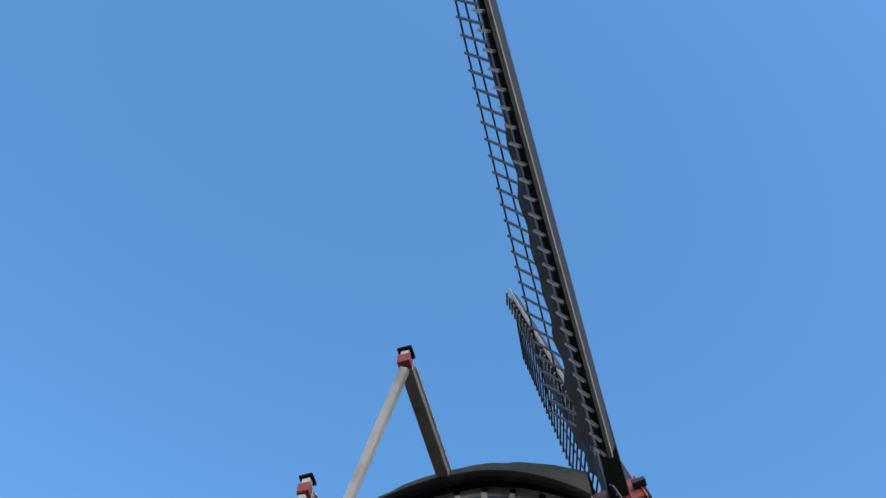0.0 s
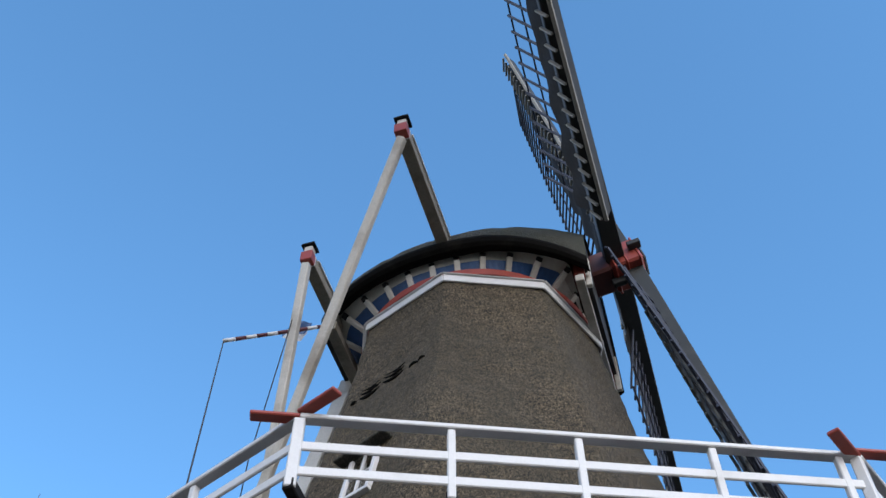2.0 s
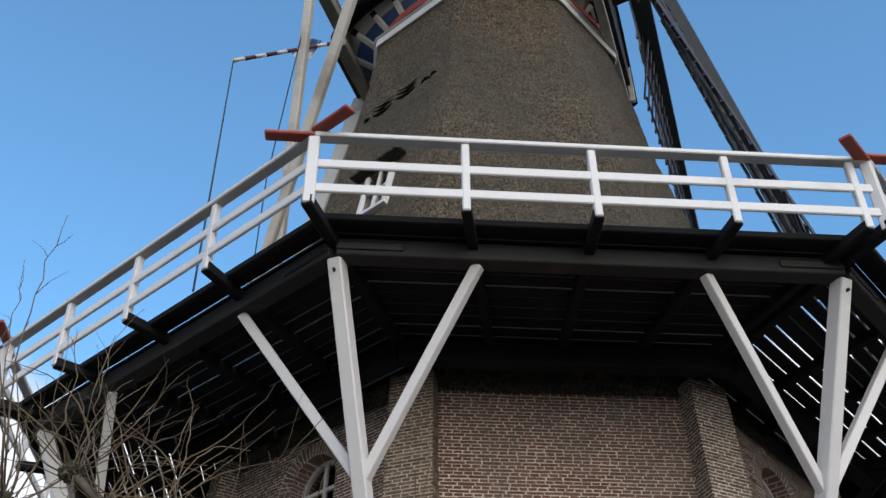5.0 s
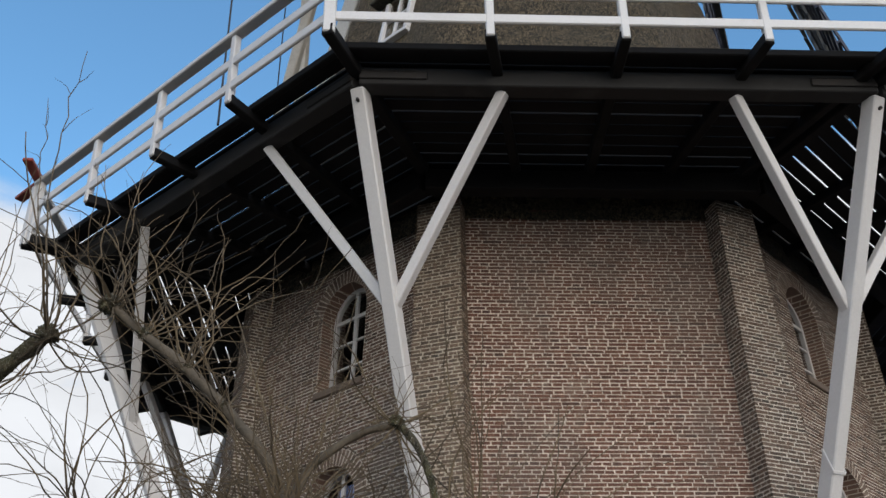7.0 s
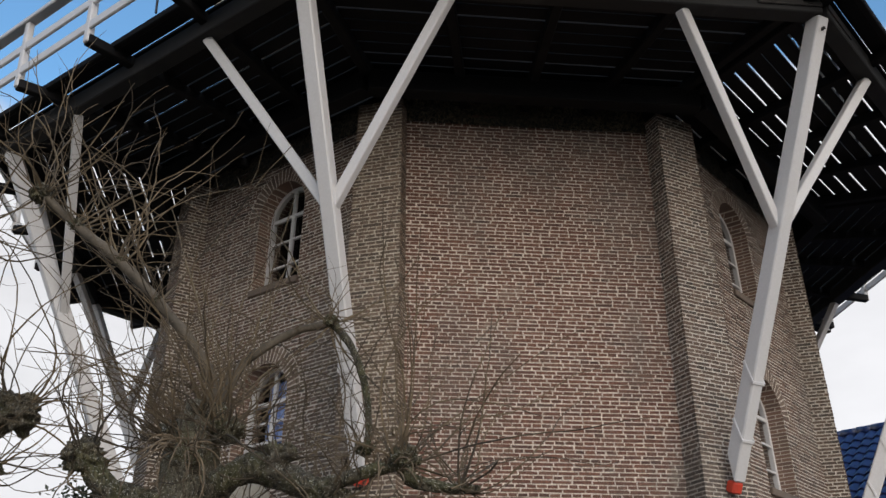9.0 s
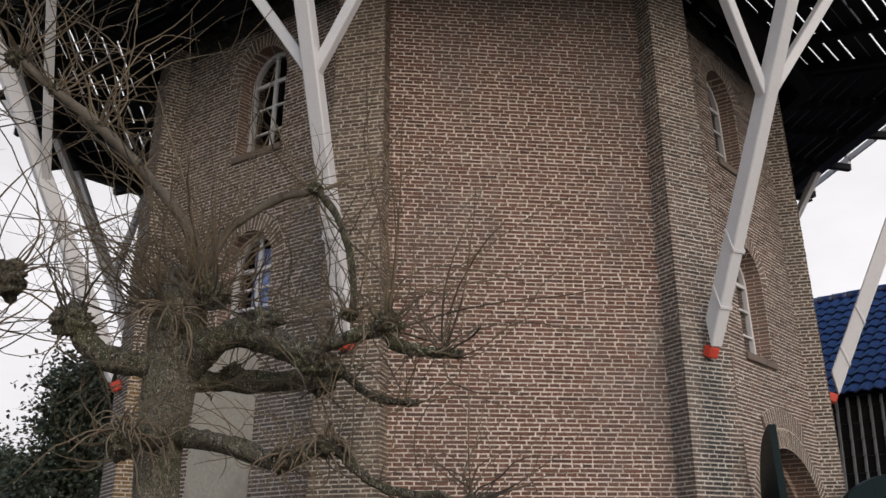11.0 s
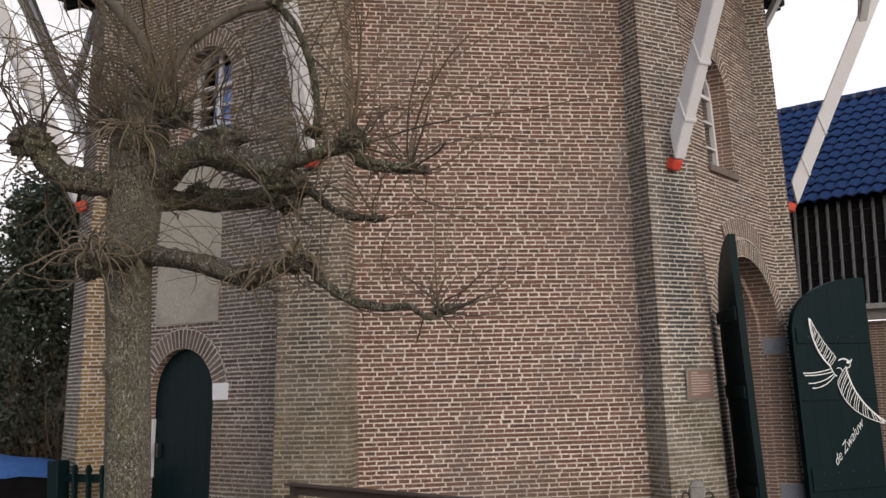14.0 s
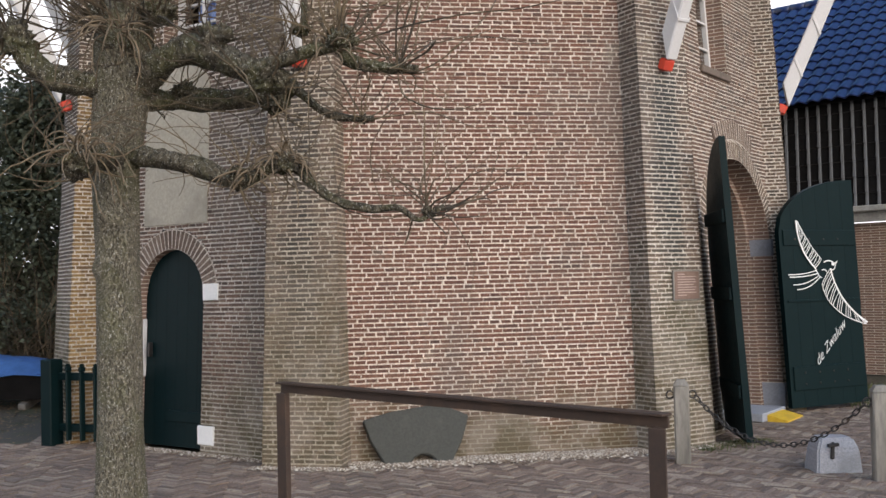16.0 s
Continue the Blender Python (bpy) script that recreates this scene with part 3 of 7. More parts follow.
# far sides, and the inner skin
hid = Pieces()
for k in (-90, 90, 135, 180, -135):
    for z0, z1 in ((0.0, BRICK_TOP),):
        hid.quad(on(k, -HALF, face_v(z0), z0), on(k, HALF, face_v(z0), z0), on(k, HALF, face_v(z1), z1), on(k, -HALF, face_v(z1), z1))
for k in (112.5, 157.5, -157.5, -112.5):
    z0, z1 = 0.0, BRICK_TOP
    hid.quad(on(k, -pil_w(z0), pil_v(z0), z0), on(k, pil_w(z0), pil_v(z0), z0), on(k, pil_w(z1), pil_v(z1), z1), on(k, -pil_w(z1), pil_v(z1), z1))
    hid.quad(on(k, pil_w(z0), pil_v(z0), z0), on(k + 22.5, -HALF, face_v(z0), z0), on(k + 22.5, -HALF, face_v(z1), z1), on(k, pil_w(z1), pil_v(z1), z1))
    hid.quad(on(k - 22.5, HALF, face_v(z0), z0), on(k, -pil_w(z0), pil_v(z0), z0), on(k, -pil_w(z1), pil_v(z1), z1), on(k - 22.5, HALF, face_v(z1), z1))
hid.object("far_side", COURSED, tower)
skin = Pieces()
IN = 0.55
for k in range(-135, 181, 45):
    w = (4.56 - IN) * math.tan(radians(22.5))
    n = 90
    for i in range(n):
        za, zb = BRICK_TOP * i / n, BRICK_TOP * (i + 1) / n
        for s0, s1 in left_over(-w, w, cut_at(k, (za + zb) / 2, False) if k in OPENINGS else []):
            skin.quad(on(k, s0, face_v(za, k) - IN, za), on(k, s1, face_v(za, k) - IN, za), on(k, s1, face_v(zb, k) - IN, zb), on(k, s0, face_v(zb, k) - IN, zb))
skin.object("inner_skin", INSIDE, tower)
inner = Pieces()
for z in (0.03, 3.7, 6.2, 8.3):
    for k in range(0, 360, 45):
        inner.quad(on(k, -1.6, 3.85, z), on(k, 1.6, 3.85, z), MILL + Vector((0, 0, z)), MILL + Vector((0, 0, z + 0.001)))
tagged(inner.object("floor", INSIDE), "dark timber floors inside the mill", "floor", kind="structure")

# reveals and arch rings
ring_pieces, door_ring = Pieces(), Pieces()
for k in (-45, 45):
    for cx, hw, z0, spring, rise, th in OPENINGS[k]:
        rv = Pieces()
        line = arch_outline(hw, z0, spring, rise, cx, 20)
        line = line[1:] + line[:1]
        for a, b in zip(line, line[1:]):
            rv.quad(on(k, a[0], face_v(a[1], k), a[1]), on(k, b[0], face_v(b[1], k), b[1]), on(k, b[0], face_v(b[1], k) - IN, b[1]), on(k, a[0], face_v(a[1], k) - IN, a[1]))
        rv.object("reveal", COURSED, tower)
        count = int(math.pi * (hw + th / 2) / 0.062)
        mean = math.pi / count
        for i in range(count):
            a0, a1 = i * mean + 0.010 / (hw + th), (i + 1) * mean - 0.010 / (hw + th)
            rows = [(hw + 0.004, hw + th - 0.012)]
            if hw > 1 and 1.10 < (a0 + a1) / 2 < math.pi - 1.10:
                rows.append((hw + th + 0.016, hw + th + 0.25))     # relieving arch over the crown
            for r0, r1 in rows:
                d = (0.0135 if r0 > hw + th else 0.0025) + rng.uniform(-0.001, 0.0015)
                c = []
                for dd in (d, -0.012):
                    for r, a in ((r0, a1), (r0, a0), (r1, a0), (r1, a1)):
                        x, z = cx + r * math.cos(a), spring + r * math.sin(a) * rise / hw
                        c.append(on(k, x, face_v(z, k) + dd, z))
                (door_ring if hw > 1 and r0 < hw + th else ring_pieces).box5(c)
        seg = 24
        for i in range(seg):
            a0, a1 = math.pi * i / seg, math.pi * (i + 1) / seg
            c = []
            for r, a in ((hw, a1), (hw, a0), (hw + th, a0), (hw + th, a1)):
                x, z = cx + r * math.cos(a), spring + r * math.sin(a) * rise / hw
                c.append(on(k, x, face_v(z, k), z))
            wall_mortar.quad(*c)


# mortar bed of the relieving arch over the great door
cx, hw, z0, spring, rise, th = OPENINGS[45][0]
for i in range(16):
    a0, a1 = 1.11 + (math.pi - 2.22) * i / 16, 1.11 + (math.pi - 2.22) * (i + 1) / 16
    c = []
    for r, a in ((hw + th, a1), (hw + th, a0), (hw + th + 0.255, a0), (hw + th + 0.255, a1)):
        x, z = cx + r * math.cos(a), spring + r * math.sin(a) * rise / hw
        c.append(on(45, x, face_v(z, 45) + 0.011, z))
    wall_mortar.quad(*c)

# rebate inside the great doorway: a second, narrower arch set back in the reveal
nib = Pieces()
outer_l, inner_l = arch_outline(hw, 0.0, spring, rise, cx, 20), arch_outline(hw - 0.10, 0.0, spring, rise - 0.10, cx, 20)
outer_l, inner_l = outer_l[1:] + outer_l[:1], inner_l[1:] + inner_l[:1]
for (a, b), (c, d) in zip(zip(outer_l, outer_l[1:]), zip(inner_l, inner_l[1:])):
    f4 = [on(45, q[0], face_v(q[1], 45) - 0.27, q[1]) for q in (a, b, d, c)]
    nib.quad(*f4)
    nib.quad(f4[3], f4[2], on(45, d[0], face_v(d[1], 45) - IN - 0.01, d[1]), on(45, c[0], face_v(c[1], 45) - IN - 0.01, c[1]))
nib.object("door_rebate", COURSED, tower)


# ---------------------------------------------------------------- windows
def arched_window(name, k, cx, hw, z0, spring, curtain):
    rise = hw
    zc = (z0 + spring) / 2
    w = thing(name, "tall arched window with white glazing bars in a brick reveal", "window", "arched windows", "structure", on(k, cx, face_v(zc, k) - 0.22, z0))
    m = side(k)
    m0 = Matrix.Translation(-w.location)

    def at(x, v, z):
        return m0 @ m @ Vector((cx + x, -(face_v(z, k) + v), z))
    f = 0.055
    frame_p = Pieces()
    outer = arch_outline(hw, z0, spring, rise, 0, 18)
    innr = arch_outline(hw - f, z0 + f, spring, rise - f, 0, 18)
    for i in range(len(outer)):
        j = (i + 1) % len(outer)
        a, b, c, d = outer[i], outer[j], innr[j], innr[i]
        frame_p.quad(at(a[0], -0.20, a[1]), at(b[0], -0.20, b[1]), at(c[0], -0.20, c[1]), at(d[0], -0.20, d[1]))
        frame_p.quad(at(d[0], -0.20, d[1]), at(c[0], -0.20, c[1]), at(c[0], -0.27, c[1]), at(d[0], -0.27, d[1]))
        frame_p.quad(at(a[0], -0.27, a[1]), at(b[0], -0.27, b[1]), at(b[0], -0.20, b[1]), at(a[0], -0.20, a[1]))
    wf = frame_p.object("window_frame", WHITE, w)

    def bar(x0, za, x1, zb, t):
        part("glazing_bar", beam(at(x0, -0.22, za), at(x1, -0.22, zb), t, 0.04, m.to_3x3() @ Vector((0, 1, 0)), 0.004), WHITE, wf)
    bar(0, z0 + f, 0, spring + rise - f, 0.055)
    rows = 3
    for i in range(1, rows + 1):
        z = z0 + (spring - z0) * i / rows
        bar(-hw + f, z, hw - f, z, 0.05 if i == rows else 0.028)
    g = Pieces()
    pane = [at(x, -0.25, z) for x, z in arch_outline(hw - f, z0 + f, spring, rise - f, 0, 12)]
    g.v.extend(pane)
    g.f.append(tuple(range(len(pane))))
    p = g.object("pane", GLASS, wf)
    p.visible_shadow = False
    if curtain:
        c = Pieces()
        n = 16
        for q in range(n):
            x0, x1 = -0.16 + (hw + 0.10) * q / n, -0.16 + (hw + 0.10) * (q + 1) / n
            y0, y1 = -0.29 + 0.015 * (q % 2), -0.29 + 0.015 * ((q + 1) % 2)
            c.quad(at(x0, y0, z0 + 0.08), at(x1, y1, z0 + 0.08), at(x1, y1, spring + rise * 0.6), at(x0, y0, spring + rise * 0.6))
        c.object("curtain", CURTAIN, w)["label"] = "blue curtain"
    # sill of slanted brick
    part("window_sill", beam(at(-hw - 0.02, -0.09, z0 - 0.045), at(hw + 0.02, -0.09, z0 - 0.045), 0.26, 0.09, (0, 0, 1), 0.01), SILL, w)
    return w


num = 1
for k in (-45, 45):
    for cx, hw, z0, spring, rise, th in OPENINGS[k][1:]:
        arched_window("window_%d" % num, k, cx, hw, z0, spring, k == -45 and z0 < 5)
        num += 1


# ---------------------------------------------------------------- doors
def planked_door(name, label, outline, thick, m, at, boards, ledges=(), mat=GREEN):
    d = thing(name, label, "door", kind="structure", at=at)
    mm = Matrix.Translation(-Vector(at)) @ m
    xs = [p[0] for p in outline]
    x0, x1 = min(xs), max(xs)

    def top_at(x):
        best = 0
        for (xa, za), (xb, zb) in zip(outline, outline[1:] + outline[:1]):
            if min(xa, xb) <= x <= max(xa, xb) and abs(xb - xa) > 1e-6:
                best = max(best, za + (zb - za) * (x - xa) / (xb - xa))
        return best
    zmin = min(p[1] for p in outline)
    for i in range(boards):
        a, b = x0 + (x1 - x0) * i / boards + 0.0012, x0 + (x1 - x0) * (i + 1) / boards - 0.0012
        top = [(b + (a - b) * q / 4, top_at(b + (a - b) * q / 4)) for q in range(5)]
        part("board", prism([(a, zmin), (b, zmin)] + top, -thick / 2, thick / 2, mm), mat, d)
    for z, h in ledges:
        part("ledge", block((x0 + 0.03, -thick / 2 - 0.03, z), (x1 - 0.03, -thick / 2 - 0.001, z + h), 0.006, mm), mat, d)
    return d


# small arched door, closed
cx, hw, z0, spring, rise, th = OPENINGS[-45][0]
m = side(-45) @ Matrix.Translation((cx, -(face_v(0) - 0.12), 0)) @ Matrix(((1, 0, 0, 0), (0, 1, 0.0495, 0), (0, 0, 1, 0), (0, 0, 0, 1)))
small = planked_door("door_1", "closed dark green arched plank door in the brick base", arch_outline(hw - 0.005, 0.03, spring, rise - 0.005, 0, 24), 0.05, m, on(-45, cx, face_v(0) - 0.12, 0), 6)
mm = Matrix.Translation(-small.location) @ m
part("ledge", block((-0.1, -0.045, 0.30), (0.5, -0.026, 0.42), 0.006, mm), GREEN, small)
part("door_handle", block((-0.42, -0.09, 1.0), (-0.39, -0.026, 1.16), 0.008, mm), STEEL, small, "iron handle")
part("strike_plate", block((-hw + 0.004, -0.075, 0.78), (-hw + 0.03, -0.027, 1.42), 0.004, mm), WHITE, small, "white strip along the lock side")
part("hinge", block((0.42, -0.06, 1.72), (0.56, -0.026, 1.78), 0.008, mm), STEEL, small, "iron hinge")


def jamb_stone(name, k, u0, u1, z0, z1, mat, proud=0.012):
    p = thing(name, "white-painted jamb stone beside the arched door", "stone", "jamb stones", at=on(k, (u0 + u1) / 2, face_v(z0, k), z0))
    z = (z0 + z1) / 2
    mm = Matrix.Translation(-p.location) @ side(k)
    part("face", block((u0, -(face_v(z, k) + proud + 0.012), z0), (u1, -(face_v(z, k) - 0.1), z1), 0.008, mm), mat, p)
    return p


jamb_stone("jamb_stone", -45, 0.365, 0.60, 1.62, 1.80, WHITE_STONE)
jamb_stone("jamb_stone", -45, 0.33, 0.58, 0.10, 0.30, WHITE_STONE)
jamb_stone("jamb_stone", -45, -0.84, -0.70, 0.98, 1.20, WHITE_STONE)

# plastered blind panel above the small door
panel = thing("plaster_panel", "flaking beige plaster panel over the small door", "plaster", at=on(-45, -0.1, face_v(2.5), 2.5))
pm = Matrix.Translation(-panel.location) @ side(-45)
bm = bmesh.new()
ol = arch_outline(0.52, 2.46, 3.95, 0.3, -0.12, 14)
a = [bm.verts.new(pm @ Vector((x, -(face_v(z) + 0.014), z))) for x, z in ol]
b = [bm.verts.new(pm @ Vector((x, -(face_v(z) - 0.05), z))) for x, z in ol]
bm.faces.new(a)
for i in range(len(a)):
    j = (i + 1) % len(a)
    bm.faces.new((a[i], b[i], b[j], a[j]))
part("plaster", bm, PLASTER, panel)

# great double door, both leaves swung out
cx, hw, z0, spring, rise, th = OPENINGS[45][0]


def quarter(width, sign):
    pts = [(0, 0.06), (sign * width, 0.06)]
    for i in range(13):
        a = math.pi / 2 * (1 - i / 12)
        pts.append((sign * (width - width * math.cos(a)), spring + rise * math.sin(a)))
    if sign < 0:
        pts = pts[::-1]
    return pts


def leaf_pose(hinge, toward):
    h = Vector(hinge)
    x = (Vector(toward) - h)
    x.z = 0
    x.normalize()
    y = Vector((0, 0, 1)).cross(x)
    return Matrix(((x.x, y.x, 0, h.x), (x.y, y.y, 0, h.y), (0, 0, 1, 0), (0, 0, 0, 1)))


LEAN = Matrix(((1, 0, -0.062, 0), (0, 1, 0, 0), (0, 0, 1, 0), (0, 0, 0, 1)))    # both leaves lean back with the battered jambs
hinge_l = on(45, cx - hw - 0.02, face_v(0, 45) + 0.06, 0)
free_l = Vector((3.07, 10.53, 0))
ml = Matrix.Translation(hinge_l) @ LEAN @ Matrix.Translation(-hinge_l) @ leaf_pose(hinge_l, free_l)
leaf_l = planked_door("door_2", "dark tarred arched door leaf swung wide open", quarter(1.07, 1), 0.07, ml, hinge_l, 6, ((0.5, 0.14), (1.5, 0.14), (2.3, 0.14)), GREEN)
hinge_r = Vector((4.36, 13.22, 0))
free_r = Vector((5.57, 13.83, 0))
mr = leaf_pose(hinge_r, free_r) @ LEAN
WR = (free_r - hinge_r).length
leaf_r = planked_door("door_3", "dark green arched door leaf with painted white bird, swung open", [(0, 0.06), (WR, 0.06)] + [(WR - WR * math.cos(q), 2.28 + 0.70 * math.sin(q)) for q in [math.pi / 2 * (1 - i / 14) for i in range(15)]], 0.07, mr, hinge_r, 6, (), GREEN)
lm_ = Matrix.Translation(-leaf_r.location) @ mr
for z, h in ((0.28, 0.30), (1.40, 0.03), (2.12, 0.20)):
    part("ledge", block((0.06, -0.052, z), (WR - 0.03, -0.036, z + h), 0.004, lm_), GREEN, leaf_r)
for z in (0.36, 0.50, 2.20):
    for x in (0.25, 0.5, 0.75, 1.0):
        part("bolt", block((x - 0.012, -0.062, z - 0.012), (x + 0.012, -0.05, z + 0.012), 0.004, lm_), STEEL, leaf_r)
# the painted swallow and the mill's name
strokes = Pieces()


def stroke(pts, w=0.012, y=-0.058):
    for a, b in zip(pts, pts[1:]):
        d = Vector((b[0] - a[0], b[1] - a[1]))
        if d.length < 1e-5:
            continue
        nx = Vector((-d.y, d.x)).normalized() * w / 2
        strokes.quad(*[lm_ @ Vector((p[0] + 0.062 * p[1], y, p[1])) for p in ((a[0] - nx.x, a[1] - nx.y), (b[0] - nx.x, b[1] - nx.y), (b[0] + nx.x, b[1] + nx.y), (a[0] + nx.x, a[1] + nx.y))])


def curve2(p0, p1, p2, n=10):
    return [((1 - t) ** 2 * p0[0] + 2 * t * (1 - t) * p1[0] + t * t * p2[0], (1 - t) ** 2 * p0[1] + 2 * t * (1 - t) * p1[1] + t * t * p2[1]) for t in [i / n for i in range(n + 1)]]


def feathered(lead, trail, n):
    """A wing: a firm leading edge, slanting quills, and a rounded tip to each feather."""
    stroke(lead, 0.022)
    last = None
    for i in range(n + 1):
        k = i / n
        a = lead[int(k * 0.86 * (len(lead) - 1))]
        b = trail[int((0.10 + k * 0.90) * (len(trail) - 1))]
        mid = ((a[0] + b[0]) / 2 + (b[1] - a[1]) * 0.08, (a[1] + b[1]) / 2 - (b[0] - a[0]) * 0.08)
        stroke(curve2(a, mid, b, 5), 0.010)
        if last:
            bow = ((last[0] + b[0]) / 2 + (b[0] - a[0]) * 0.10, (last[1] + b[1]) / 2 + (b[1] - a[1]) * 0.10)
            stroke(curve2(last, bow, b, 4), 0.011)
        last = b


feathered(curve2((0.45, 1.83), (0.16, 2.05), (0.14, 2.44), 24), curve2((0.60, 1.90), (0.34, 2.12), (0.16, 2.43), 24), 15)
feathered(curve2((0.72, 1.82), (0.82, 1.38), (1.36, 1.10), 24), curve2((0.55, 1.70), (0.60, 1.24), (1.34, 1.08), 24), 16)
stroke(curve2((0.60, 1.90), (0.70, 1.95), (0.80, 1.88), 8), 0.016)
stroke(curve2((0.80, 1.88), (0.82, 1.80), (0.72, 1.80), 8), 0.016)
stroke(curve2((0.45, 1.83), (0.50, 1.72), (0.56, 1.70), 6), 0.014)
stroke(curve2((0.56, 1.80), (0.64, 1.83), (0.66, 1.75), 6), 0.012)
stroke([(0.74, 1.88), (0.79, 1.87)], 0.034)
stroke([(0.80, 1.88), (0.84, 1.91)], 0.022)
for root, tip in (((0.47, 1.80), (-0.02, 1.75)), ((0.49, 1.76), (0.0, 1.72)), ((0.50, 1.73), (0.06, 1.62)), ((0.52, 1.71), (0.12, 1.56))):
    stroke(curve2(root, ((root[0] + tip[0]) / 2 + 0.02, tip[1] - 0.01), tip, 8), 0.012)
strokes.object("painted_bird", CHALK, leaf_r)["label"] = "white painted swallow"
txt = bpy.data.curves.new("lettering", "FONT")
txt.body = "de Zwaluw"
txt.size, txt.extrude, txt.shear, txt.align_x = 0.165, 0.003, 0.6, "CENTER"
txt.offset = -0.0025
tmp = new("lettering", txt)
dg = bpy.context.evaluated_depsgraph_get()
tme = bpy.data.meshes.new_from_object(tmp.evaluated_get(dg))
bpy.data.objects.remove(tmp)
tme.materials.clear()
tme.materials.append(CHALK)
letters = new("lettering", tme)
letters.parent = leaf_r
letters.matrix_basis = lm_ @ Matrix.Translation((0.75, -0.060, 0.82)) @ Matrix.Rotation(radians(90), 4, "X") @ Matrix.Rotation(radians(42), 4, "Z")
letters["label"] = "white hand-painted lettering de Zwaluw"

# blue-grey stones in the great reveal
for u, z0_, z1_ in ((cx + hw, 0.05, 0.36), (cx + hw, 2.0, 2.22)):
    p = thing("reveal_stone", "blue-grey stone set in the door reveal", "stone", "reveal stones", at=on(45, u, face_v(z0_, 45) - 0.3, z0_))
    mm = Matrix.Translation(-p.location) @ side(45)
    part("face", block((u - 0.012, -(face_v(z0_, 45) + 0.014), z0_), (u + 0.16, -(face_v(z0_, 45) - 0.50), z1_), 0.008, mm), STONE, p)

# ramp at the great door
ramp_t = thing("threshold_ramp", "grey ramp with a yellow front edge at the doorway", "ramp", at=on(45, 0.75, face_v(0, 45) + 0.15, 0))
mm = Matrix.Translation(-ramp_t.location) @ side(45)
v = face_v(0, 45)
bm = bmesh.new()
c = [mm @ Vector(p) for p in ((0.35, -(v + 0.36), 0.02), (0.95, -(v + 0.36), 0.02), (0.95, -(v + 0.12), 0.08), (0.35, -(v + 0.12), 0.08), (0.35, -(v + 0.36), 0.0), (0.95, -(v + 0.36), 0.0), (0.95, -(v + 0.12), 0.0), (0.35, -(v + 0.12), 0.0))]
vs = [bm.verts.new(p) for p in c]
for f in ((0, 1, 2, 3), (4, 5, 1, 0), (5, 6, 2, 1), (6, 7, 3, 2), (7, 4, 0, 3), (4, 7, 6, 5)):
    bm.faces.new([vs[i] for i in f])
part("yellow_edge", bm, YELLOW, ramp_t, "yellow painted edge")
part("ramp_plate", block((0.2, -(v + 0.118), 0.005), (1.05, -(v - 0.45), 0.11), 0.01, mm), STONE, ramp_t)

# plaque on the corner pier
plq = thing("plaque", "brown metal plaque with small pale text on brick", "plaque", at=on(22.5, 0.12, pil_v(1.65) + 0.02, 1.5))
mm = Matrix.Translation(-plq.location) @ side(22.5)
pv = pil_v(1.65)
part("plate", block((-0.06, -(pv + 0.035), 1.52), (0.29, -(pv + 0.012), 1.81), 0.006, mm), BRONZE, plq)
part("edge", block((-0.075, -(pv + 0.030), 1.505), (0.305, -(pv + 0.008), 1.825), 0.004, mm), OAK, plq)
for i in range(9):
    w = (0.10, 0.26, 0.25, 0.26, 0.22, 0.26, 0.24, 0.26, 0.12)[i]
    part("text_bar", block((-0.02, -(pv + 0.038), 1.775 - i * 0.027), (-0.02 + w, -(pv + 0.034), 1.785 - i * 0.027), 0, mm), PALEINK, plq)

# ---------------------------------------------------------------- gallery
RAIL_R, RAIL_Z, BEAM_R, BEAM_Z = 7.71, 9.565, 6.99, 8.58
DECK_Z = 8.75
C8 = math.cos(radians(22.5))
S8 = math.sin(radians(22.5))


def ring_pt(k, R, z, f=0.5):
    """A place on the octagon ring of corner radius R, f of the way along side k."""
    return on(k, (2 * f - 1) * R * S8, R * C8, z)


